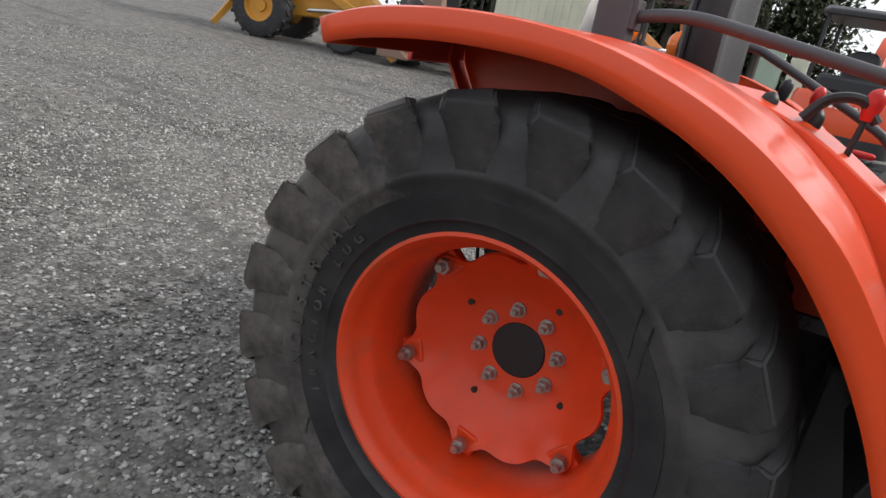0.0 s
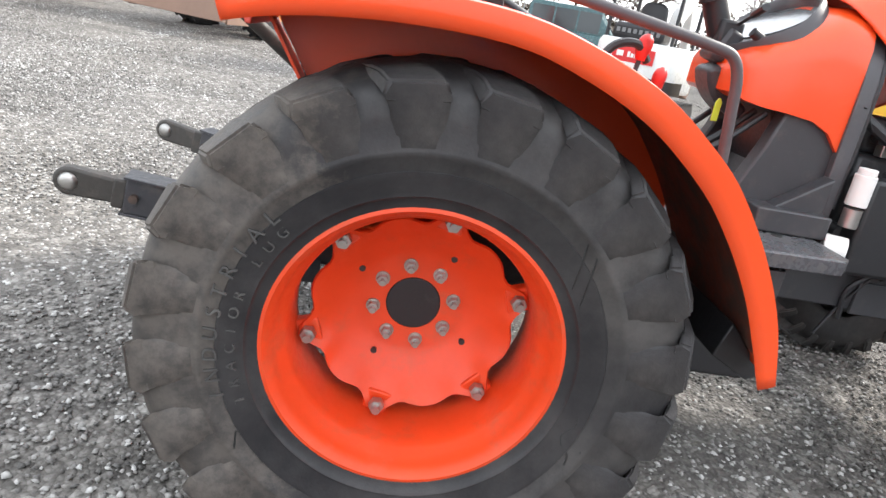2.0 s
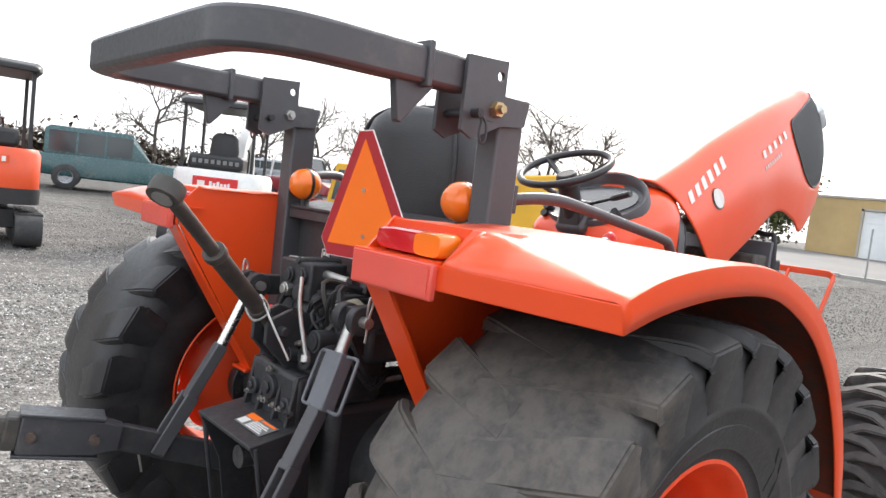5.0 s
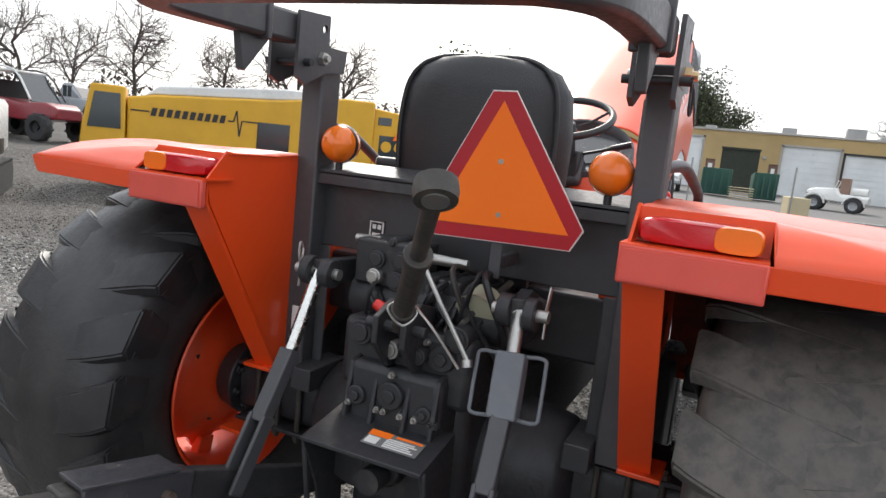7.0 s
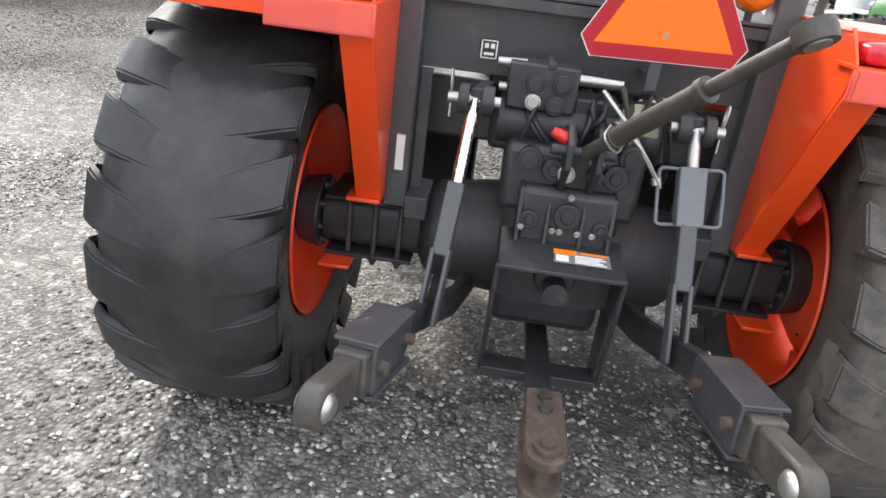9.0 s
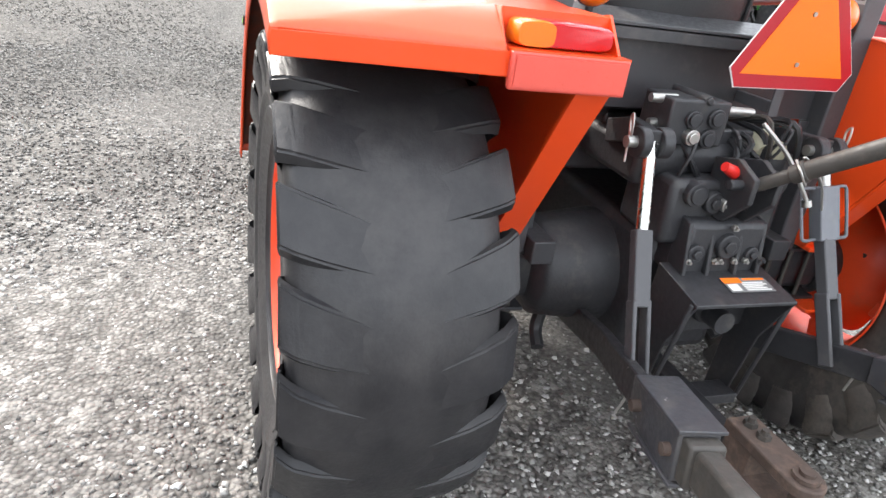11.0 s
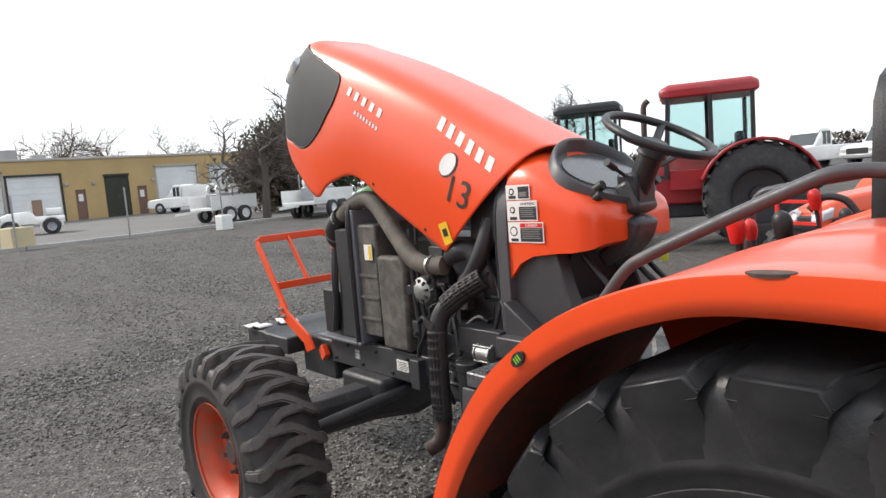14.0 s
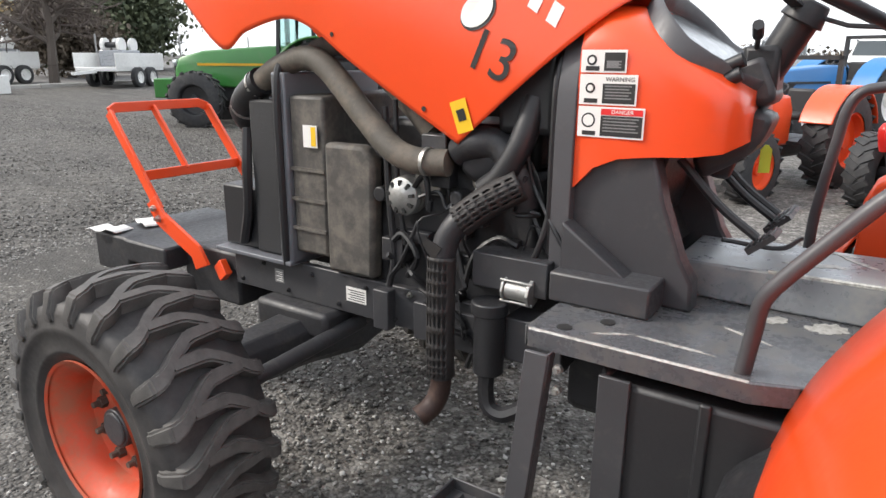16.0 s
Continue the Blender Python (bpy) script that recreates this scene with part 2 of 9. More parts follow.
def box(bm, x0, x1, y0, y1, z0, z1, m=None):
    v = [bm.verts.new((m @ Vector(c)) if m else c) for c in ((x0, y0, z0), (x1, y0, z0), (x1, y1, z0), (x0, y1, z0), (x0, y0, z1), (x1, y0, z1), (x1, y1, z1), (x0, y1, z1))]
    for f in ((0, 3, 2, 1), (4, 5, 6, 7), (0, 1, 5, 4), (1, 2, 6, 5), (2, 3, 7, 6), (3, 0, 4, 7)):
        bm.faces.new([v[i] for i in f])
    return bm


def frame_of(d):
    d = Vector(d).normalized()
    a = Vector((0, 0, 1)) if abs(d.z) < 0.9 else Vector((1, 0, 0))
    u = d.cross(a).normalized()
    return u, d.cross(u).normalized()


def loft(bm, rings, close=True, caps=True):
    """Skin over rings of equal length."""
    vs = [[bm.verts.new(p) for p in r] for r in rings]
    k = len(rings[0])
    for a, b in zip(vs, vs[1:]):
        for i in range(k if close else k - 1):
            j = (i + 1) % k
            bm.faces.new((a[i], a[j], b[j], b[i]))
    if caps and close:
        bm.faces.new(vs[0][::-1])
        bm.faces.new(vs[-1])
    return bm


def cyl(bm, p0, p1, r0, r1=None, seg=16):
    p0, p1 = Vector(p0), Vector(p1)
    r1 = r0 if r1 is None else r1
    u, w = frame_of(p1 - p0)
    ring = lambda p, r: [p + (u * math.cos(2 * math.pi * i / seg) + w * math.sin(2 * math.pi * i / seg)) * r for i in range(seg)]
    return loft(bm, [ring(p0, r0), ring(p1, r1)])


def spline(pts, n=6):
    p = [Vector(q) for q in pts]
    p = [2 * p[0] - p[1]] + p + [2 * p[-1] - p[-2]]
    out = []
    for i in range(1, len(p) - 2):
        for k in range(n):
            t = k / n
            a, b, c, d = p[i - 1], p[i], p[i + 1], p[i + 2]
            out.append(0.5 * ((2 * b) + (c - a) * t + (2 * a - 5 * b + 4 * c - d) * t * t + (3 * b - a - 3 * c + d) * t ** 3))
    return out + [p[-2]]


def tube(bm, pts, r, seg=10, n=6, section=None):
    """Sweep a round (or a given 2D) section along a smoothed line. r may be a list, one per point of the smoothed line."""
    line = spline(pts, n) if n > 1 else [Vector(q) for q in pts]
    sec = section or [(math.cos(2 * math.pi * i / seg), math.sin(2 * math.pi * i / seg)) for i in range(seg)]
    u = None
    rings = []
    for i, p in enumerate(line):
        d = (line[min(i + 1, len(line) - 1)] - line[max(i - 1, 0)]).normalized()
        if u is None:
            u = frame_of(d)[0]
        u = (u - d * u.dot(d)).normalized()
        w = d.cross(u)
        rr = r[min(i, len(r) - 1)] if isinstance(r, (list, tuple)) else r
        rings.append([p + (u * a + w * b) * rr for a, b in sec])
    return loft(bm, rings)


def bar(bm, pts, wid, thick, n=1):
    """Rectangular bar along a line; wid is across in the horizontal, thick the other way."""
    line = spline(pts, n) if n > 1 else [Vector(q) for q in pts]
    rings = []
    for i, p in enumerate(line):
        d = (line[min(i + 1, len(line) - 1)] - line[max(i - 1, 0)]).normalized()
        u = d.cross(Vector((0, 0, 1)))
        u = Vector((0, 1, 0)) if u.length < 0.05 else u.normalized()
        w = d.cross(u).normalized()
        rings.append([p + u * a * wid / 2 + w * b * thick / 2 for a, b in ((-1, -1), (1, -1), (1, 1), (-1, 1))])
    return loft(bm, rings)


def prism(bm, poly, axis, a, b, m=None):
    """Polygon in the plane across an axis ('x': (y, z), 'y': (x, z), 'z': (x, y)), thickened from a to b."""
    def pt(p, h):
        q = {"x": (h, p[0], p[1]), "y": (p[0], h, p[1]), "z": (p[0], p[1], h)}[axis]
        return (m @ Vector(q)) if m else q
    return loft(bm, [[pt(p, a) for p in poly], [pt(p, b) for p in poly]])


def lathe(bm, prof, seg, cx, cz, axis="y", closed=False):
    """prof: (radius, y) pairs turned round the axis through (cx, cz)."""
    rings = []
    for i in range(seg):
        a = 2 * math.pi * i / seg
        rings.append([(cx + r * math.cos(a), y, cz + r * math.sin(a)) for r, y in prof])
    vs = [[bm.verts.new(p) for p in r] for r in rings]
    k = len(prof)
    for i in range(seg):
        a, b = vs[i], vs[(i + 1) % seg]
        for j in range(k if closed else k - 1):
            jj = (j + 1) % k
            bm.faces.new((a[j], a[jj], b[jj], b[j]))
    return bm


def nut(bm, p, d, r, h, seg=6):
    p, d = Vector(p), Vector(d).normalized()
    cyl(bm, p, p + d * h, r, r * 0.92, seg)
    cyl(bm, p + d * h, p + d * (h * 1.9), r * 0.55, r * 0.5, 8)
    return bm


def text_mesh(body, size, material, m, name, parent, extrude=0.001, label=""):
    cu = bpy.data.curves.new(name, "FONT")
    cu.body, cu.size, cu.extrude, cu.align_x, cu.align_y = body, size, extrude, "CENTER", "CENTER"
    tmp = bpy.data.objects.new(name, cu)
    scene.collection.objects.link(tmp)
    me = bpy.data.meshes.new_from_object(tmp.evaluated_get(bpy.context.evaluated_depsgraph_get()))
    bpy.data.objects.remove(tmp)
    bpy.data.curves.remove(cu)
    me.transform(m)
    me.materials.clear()
    me.materials.append(material)
    ob = new(name, me)
    ob.parent = parent
    if label:
        ob["label"] = label
    return ob


def basis(o, x, y):
    """Matrix with its x and y along two directions, z across them."""
    x, y = Vector(x).normalized(), Vector(y)
    z = x.cross(y).normalized()
    y = z.cross(x)
    m = Matrix((x, y, z)).transposed().to_4x4()
    m.translation = o
    return m


def B():
    return bmesh.new()


# ---- ground ----
def damp_ground(n, l, c):
    """The yard in front of the tractor is damp and darker, with a ragged edge."""
    tc = n.new("ShaderNodeTexCoord")
    sep = n.new("ShaderNodeSeparateXYZ")
    l.new(tc.outputs["Object"], sep.inputs[0])
    rag = noise_node(n, l, 0.45, 5, 0.65)
    add = n.new("ShaderNodeMath")
    add.operation = "MULTIPLY_ADD"
    add.inputs[1].default_value = 7.0
    l.new(rag.outputs["Fac"], add.inputs[0])
    l.new(sep.outputs["X"], add.inputs[2])
    sc = n.new("ShaderNodeMath")
    sc.operation = "MULTIPLY"
    sc.inputs[1].default_value = 0.1
    l.new(add.outputs[0], sc.inputs[0])
    mask = ramp(n, l, sc.outputs[0], [(0.48, (1, 1, 1)), (0.74, (0.5, 0.49, 0.48))]).outputs["Color"]
    return mixc(n, l, 1.0, c, mask, "MULTIPLY")


def ground_mat():
    m, n, l, p = nodes_of("gravel_ground")
    tc = n.new("ShaderNodeTexCoord")
    def vor(scale, feat="F1"):
        v = n.new("ShaderNodeTexVoronoi")
        v.feature = feat
        v.inputs["Scale"].default_value = scale
        l.new(tc.outputs["Object"], v.inputs["Vector"])
        return v
    va, vb = vor(58), vor(120)
    big = noise_node(n, l, 0.35, 5, 0.6)
    mid = noise_node(n, l, 2.2, 5, 0.65)
    ca = ramp(n, l, va.outputs["Color"], [(0.1, (0.06, 0.057, 0.054)), (0.45, (0.17, 0.16, 0.152)), (0.75, (0.29, 0.28, 0.265)), (0.97, (0.56, 0.55, 0.53))]).outputs["Color"]
    cb = ramp(n, l, vb.outputs["Color"], [(0.1, (0.1, 0.095, 0.09)), (0.6, (0.2, 0.19, 0.18)), (1.0, (0.36, 0.35, 0.33))]).outputs["Color"]
    stones = mixc(n, l, 0.4, ca, cb)
    # colour falls off towards each stone's rim, painting the shade in the gaps
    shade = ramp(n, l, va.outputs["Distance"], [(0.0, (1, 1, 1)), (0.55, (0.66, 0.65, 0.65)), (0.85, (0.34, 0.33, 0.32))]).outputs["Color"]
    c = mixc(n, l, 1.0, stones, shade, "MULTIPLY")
    dust = ramp(n, l, big.outputs["Fac"], [(0.4, 0.0), (0.7, 0.75)]).outputs["Color"]
    c = mixc(n, l, dust, c, (0.155, 0.145, 0.13))
    wet = ramp(n, l, mid.outputs["Fac"], [(0.6, 0.0), (0.75, 0.45)]).outputs["Color"]
    c = mixc(n, l, wet, c, (0.1, 0.095, 0.088))
    vc = vor(30)
    pale = ramp(n, l, vc.outputs["Color"], [(0.72, 0.0), (0.8, 0.55)]).outputs["Color"]
    c = mixc(n, l, pale, c, (0.34, 0.33, 0.31))
    patch = ramp(n, l, noise_node(n, l, 7, 5, 0.7).outputs["Fac"], [(0.35, (0.55, 0.54, 0.53)), (0.62, (1.25, 1.24, 1.22))]).outputs["Color"]
    c = mixc(n, l, 1.0, c, patch, "MULTIPLY")
    trail = ramp(n, l, noise_node(n, l, 0.5, 5, 0.65, (0.5, 2.6, 1)).outputs["Fac"], [(0.53, 0.0), (0.64, 0.75)]).outputs["Color"]
    c = mixc(n, l, trail, c, (0.07, 0.065, 0.06))
    c = damp_ground(n, l, c)
    l.new(c, p.inputs["Base Color"])
    p.inputs["Roughness"].default_value = 0.85
    b = n.new("ShaderNodeBump")
    b.inputs["Strength"].default_value, b.inputs["Distance"].default_value = 0.9, 0.012
    inv = n.new("ShaderNodeMath")
    inv.operation = "MULTIPLY_ADD"
    inv.inputs[1].default_value, inv.inputs[2].default_value = -1.0, 1.0
    l.new(va.outputs["Distance"], inv.inputs[0])
    l.new(inv.outputs[0], b.inputs["Height"])
    l.new(b.outputs["Normal"], p.inputs["Normal"])
    return m


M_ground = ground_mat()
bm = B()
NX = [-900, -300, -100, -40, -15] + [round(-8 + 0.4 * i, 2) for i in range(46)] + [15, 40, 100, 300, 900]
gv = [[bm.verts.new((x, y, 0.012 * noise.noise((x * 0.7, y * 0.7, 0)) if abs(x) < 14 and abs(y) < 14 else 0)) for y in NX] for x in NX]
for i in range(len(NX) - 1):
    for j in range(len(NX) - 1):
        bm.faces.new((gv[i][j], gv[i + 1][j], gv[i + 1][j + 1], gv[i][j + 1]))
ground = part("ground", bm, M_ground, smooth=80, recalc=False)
tagged(ground, "grey crushed gravel yard with darker damp patches", "ground", kind="structure")


def gravel_stuff(seed, count, x0, x1, y0, y1, smin, smax, fade=(1, 1)):
    rng = np.random.default_rng(seed)
    base = np.array([(1, 0, 0), (-1, 0, 0), (0, 1, 0), (0, -1, 0), (0, 0, 1), (0, 0, -1)], float)
    tri = np.array([(4, 0, 2), (4, 2, 1), (4, 1, 3), (4, 3, 0), (5, 2, 0), (5, 1, 2), (5, 3, 1), (5, 0, 3)])
    pos = np.stack([x0 + (x1 - x0) * rng.uniform(0, 1, count) ** fade[0], y0 + (y1 - y0) * rng.uniform(0, 1, count) ** fade[1], np.zeros(count)], 1)
    size = rng.uniform(smin, smax, (count, 1)) * np.stack([rng.uniform(0.7, 1.3, count), rng.uniform(0.6, 1.2, count), rng.uniform(0.4, 0.8, count)], 1)
    ang = rng.uniform(0, 6.28, count)
    pts = base[None] * size[:, None] + rng.normal(0, 0.18, (count, 6, 3)) * size[:, None]
    c, s = np.cos(ang)[:, None], np.sin(ang)[:, None]
    x = pts[..., 0] * c - pts[..., 1] * s
    y = pts[..., 0] * s + pts[..., 1] * c
    pts = np.stack([x, y, pts[..., 2]], -1) + pos[:, None]
    pts[..., 2] += size[:, None, 2] * 0.35
    rad = np.hypot(pos[:, 0], pos[:, 1])
    pts[..., 2] += ((0.012 + 0.02 * np.maximum(0, pos[:, 1] / rad) + 0.008 * np.maximum(0, -pos[:, 1] / rad)) * np.maximum(0, rad - 9.0))[:, None]
    me = bpy.data.meshes.new("gravel")
    verts, faces = pts.reshape(-1, 3), (tri[None] + 6 * np.arange(count)[:, None, None]).reshape(-1, 3)
    me.vertices.add(len(verts))
    me.vertices.foreach_set("co", verts.ravel())
    me.loops.add(faces.size)
    me.loops.foreach_set("vertex_index", faces.ravel())
    me.polygons.add(len(faces))
    me.polygons.foreach_set("loop_start", np.arange(0, faces.size, 3))
    me.update(calc_edges=True)
    me.materials.append(M_stone)
    return tagged(new("gravel", me), "loose crushed grey stones over the yard", "gravel", kind="stuff")


def stone_mat():
    m, n, l, p = nodes_of("crushed_stone")
    g = n.new("ShaderNodeNewGeometry")
    r = ramp(n, l, g.outputs["Random Per Island"], [(0.0, (0.045, 0.042, 0.04)), (0.4, (0.18, 0.17, 0.16)), (0.72, (0.37, 0.36, 0.34)), (1.0, (0.68, 0.67, 0.65))])
    fine = noise_node(n, l, 120, 3)
    l.new(damp_ground(n, l, mixc(n, l, 0.2, r.outputs["Color"], ramp(n, l, fine.outputs["Fac"], [(0.3, (0.1, 0.1, 0.095)), (0.7, (0.34, 0.33, 0.31))]).outputs["Color"])), p.inputs["Base Color"])
    p.inputs["Roughness"].default_value = 0.8
    return m


M_stone = stone_mat()
gravel_stuff(3, 115000, -4.2, 5.6, -3.4, 4.8, 0.0045, 0.0135)
gravel_stuff(4, 32000, -4.2, -11.0, -3.4, 12.0, 0.006, 0.016, (2.0, 1))
gravel_stuff(5, 50000, -4.2, 12.0, 4.8, 16.0, 0.007, 0.018, (1, 2.0))
gravel_stuff(6, 40000, 5.6, 21.0, -7.0, 4.8, 0.007, 0.018, (2.3, 1))

# ---- the tractor ----
tractor = thing("tractor", "orange open-station tractor with raised hood and folded grey roll bar", "tractor")
AX, AZ = 0.005, 0.58            # rear axle
FX, FZ = 2.27, 0.40             # front axle


def lug_mesh(name, s, base_r, prof, height, width, span, side_r, least, mat):
    """One tread bar, at the top of the tyre, for the side s; least: the share of its height left at the worn inner end."""
    bm = B()
    rings = []
    n = len(prof)
    for i, q in enumerate(prof):
        y, r = q[:2]
        t = i / (n - 1)
        a = span * (q[2] if len(q) > 2 else t)
        w = width * (0.85 + 0.3 * t)
        h = height * max(least, t)
        def P(rr, ang, yy):
            return (rr * math.sin(ang), s * yy, rr * math.cos(ang))
        rings.append([P(r - 0.01, a - w / 2 / base_r, y), P(r + h, a - w * 0.4 / base_r, y), P(r + h, a + w * 0.4 / base_r, y), P(r - 0.01, a + w / 2 / base_r, y)])
    t_a, w = span * 1.02, width * 1.1
    for r, y, o in side_r:
        rings.append([(r * math.sin(t_a - w / 2 / base_r), s * (y - 0.01), r * math.cos(t_a - w / 2 / base_r)),
                      (r * math.sin(t_a - w * 0.36 / base_r), s * (y + o), r * math.cos(t_a - w * 0.36 / base_r)),
                      (r * math.sin(t_a + w * 0.36 / base_r), s * (y + o), r * math.cos(t_a + w * 0.36 / base_r)),
                      (r * math.sin(t_a + w / 2 / base_r), s * (y - 0.01), r * math.cos(t_a + w / 2 / base_r))])
    loft(bm, rings)
    bmesh.ops.bevel(bm, geom=bm.edges[:], offset=0.006, segments=2, affect="EDGES", clamp_overlap=True)
    return finish(bm, name, mat, 50)


def holed_prism(bm, poly, c, r, y0, y1, n=16):
    """Upright plate of outline poly (x, z) between y0 and y1, with a round hole through it at c."""
    caps = []
    for y in (y0, y1):
        out = [bm.verts.new((x, y, z)) for x, z in poly]
        hole = [bm.verts.new((c[0] + r * math.cos(2 * math.pi * i / n), y, c[1] + r * math.sin(2 * math.pi * i / n))) for i in range(n)]
        edges = [bm.edges.new((loop[i - 1], loop[i])) for loop in (out, hole) for i in range(len(loop))]
        bmesh.ops.triangle_fill(bm, use_beauty=True, edges=edges)
        caps.append((out, hole))
    for a, b in zip(*caps):
        for i in range(len(a)):
            bm.faces.new((a[i - 1], a[i], b[i], b[i - 1]))


def wheel_tyre(name, s, cx, cz, yc, prof, seg, lug_data, count, parent, label, mat=None, lug_mat=None):
    bm = B()
    lathe(bm, [(r, yc * s + s * y) for r, y in prof], seg, cx, cz)
    ty = part(name, bm, mat or M_tyre, parent, label, smooth=60)
    for side in (1, -1):
        me = lug_mesh("lug", side, *(lug_data[:-1] + (lug_mat or M_lug,)))
        for k in range(count):
            ob = new("lug", me)
            ob.parent = ty
            a = 2 * math.pi * (k + (0.5 if side > 0 else 0)) / count
            ob.matrix_basis = Matrix.Translation((cx, yc * s, cz)) @ Matrix.Rotation(a, 4, "Y")
    return ty


REAR_PROF = [(0.312, -0.16), (0.33, -0.175), (0.36, -0.187), (0.42, -0.206), (0.48, -0.212), (0.54, -0.204), (0.572, -0.186), (0.593, -0.12), (0.597, -0.05), (0.597, 0), (0.597, 0.05), (0.593, 0.12), (0.572, 0.192), (0.545, 0.2125), (0.5, 0.2155), (0.452, 0.213), (0.446, 0.215), (0.436, 0.215), (0.43, 0.209), (0.395, 0.204), (0.36, 0.187), (0.352, 0.187), (0.347, 0.176), (0.33, 0.175), (0.312, 0.16)]
WORN = {1: 0.1, -1: 0.32}
REAR_LUG = {s: (0.592, [(-0.04, 0.592), (0.03, 0.591), (0.09, 0.589), (0.15, 0.586), (0.2, 0.577), (0.232, 0.556)], 0.02, 0.132 if s > 0 else 0.12, 0.17, [(0.53, 0.2285, 0.0), (0.505, 0.2225, 0.0), (0.475, 0.2165, 0.0), (0.445, 0.2125, 0.0)], WORN[s], M_lug) for s in WORN}
FRONT_PROF = [(0.208, -0.12), (0.225, -0.135), (0.25, -0.145), (0.3, -0.158), (0.35, -0.157), (0.376, -0.145), (0.385, -0.09), (0.388, 0), (0.385, 0.09), (0.376, 0.145), (0.35, 0.157), (0.325, 0.159), (0.32, 0.163), (0.308, 0.163), (0.3, 0.158), (0.26, 0.149), (0.255, 0.152), (0.246, 0.15), (0.24, 0.141), (0.225, 0.135), (0.208, 0.12)]
FRONT_LUG = (0.393, [(-0.088, 0.384, 0.0), (-0.05, 0.387, 0.0), (0.008, 0.388, 0.02), (0.055, 0.386, 0.36), (0.1, 0.383, 0.82), (0.125, 0.38, 0.97), (0.147, 0.374, 1.0)], 0.04, 0.046, -0.2, [(0.352, 0.157, 0.013), (0.328, 0.158, 0.004)], 1.0, M_lug)


def ring_text(parent, body, s, cx, cz, yc, r, a0, step, size):
    """Raised letters round a sidewall."""
    for i, ch in enumerate(body):
        if ch == " ":
            continue
        a = radians(a0 - step * i)
        o = Vector((cx + r * math.cos(a) * s * -1, yc, cz + r * math.sin(a)))
        tang = Vector((-s * math.sin(a), 0, -math.cos(a)))
        up = Vector((math.cos(a) * s * -1, 0, math.sin(a)))
        text_mesh(ch, size, M_letter, basis(o, tang, up), "raised_letter", parent, 0.0025)


def rear_wheel(s):
    yc = 0.85
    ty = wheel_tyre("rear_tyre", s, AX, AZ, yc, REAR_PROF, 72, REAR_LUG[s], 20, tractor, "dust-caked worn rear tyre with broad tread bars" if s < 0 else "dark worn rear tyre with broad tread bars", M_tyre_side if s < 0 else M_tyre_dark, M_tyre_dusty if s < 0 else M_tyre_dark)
    bm = B()
    lathe(bm, [(0.318, s * 1.0), (0.327, s * 1.015), (0.327, s * 1.024), (0.318, s * 1.026), (0.308, s * 1.012), (0.301, s * 0.995), (0.297, s * 0.972), (0.284, s * 0.955), (0.278, s * 0.93), (0.278, s * 0.8), (0.284, s * 0.77), (0.298, s * 0.7), (0.318, s * 0.678), (0.326, s * 0.67), (0.322, s * 0.664)], 72, AX, AZ)
    rim = part("rear_rim", bm, M_orange_rim, tractor, "dusty orange steel rim")
    # dished disc with a scalloped edge
    bm = B()
    seg, a0 = 96, radians(18)
    rings = []
    for k in range(seg):
        a = 2 * math.pi * k / seg
        q = math.cos(6 * (a - a0))
        ro = 0.247 + 0.011 * q + 0.014 * math.cos(12 * (a - a0)) + 0.004 * math.cos(18 * (a - a0))
        prof = [(0.05, 0.752), (0.125, 0.752), (0.15, 0.765), (0.19, 0.79), (0.212, 0.812), (ro, 0.838), (ro + 0.004, 0.831), (ro, 0.824), (0.205, 0.796), (0.14, 0.75), (0.05, 0.742)]
        rings.append([(AX + r * math.cos(a), s * y, AZ + r * math.sin(a)) for r, y in prof])
    vs = [[bm.verts.new(p) for p in r] for r in rings]
    for k in range(seg):
        a, b = vs[k], vs[(k + 1) % seg]
        for j in range(len(prof) - 1):
            bm.faces.new((a[j], a[j + 1], b[j + 1], b[j]))
    disc = part("wheel_disc", bm, M_orange_rim, tractor, "dished orange disc with scalloped edge")
    bm = B()
    cyl(bm, (AX, s * 0.70, AZ), (AX, s * 0.757, AZ), 0.068, seg=32)
    part("hub_cap", bm, M_black, disc, "matt black hub centre", bevel=0.003)
    for k in range(8):
        a = radians(102 + 45 * k)
        bm = B()
        cyl(bm, (AX + 0.1 * math.cos(a), s * 0.75, AZ + 0.1 * math.sin(a)), (AX + 0.1 * math.cos(a), s * 0.757, AZ + 0.1 * math.sin(a)), 0.018, seg=14)
        nut(bm, (AX + 0.1 * math.cos(a), s * 0.757, AZ + 0.1 * math.sin(a)), (0, s, 0), 0.015, 0.018)
        part("hub_bolt", bm, M_steel, disc, "plated hub nut")
    for k in range(6):
        a = a0 + math.pi / 3 * k
        c, d = math.cos(a), math.sin(a)
        bm = B()
        m = basis((AX + 0.255 * c, s * 0.822, AZ + 0.255 * d), (c, 0, d), (0, s, 0))
        box(bm, -0.03, 0.03, -0.028, 0.006, -0.03, 0.03, m)
        part("rim_lug", bm, M_orange_rim, rim, bevel=0.004)
        bm = B()
        nut(bm, (AX + 0.252 * c, s * 0.838, AZ + 0.252 * d), (0, s, 0), 0.02, 0.02)
        part("rim_bolt", bm, M_steel, rim, "plated rim bolt")
    for k in range(4):
        a = radians(60 + 90 * k)
        bm = B()
        cyl(bm, (AX + 0.158 * math.cos(a), s * 0.762, AZ + 0.158 * math.sin(a)), (AX + 0.158 * math.cos(a), s * 0.7745, AZ + 0.158 * math.sin(a)), 0.008, seg=10)
        part("disc_hole", bm, M_ink, disc)
    # clean black band between the rim and the dusty sidewall
    bm = B()
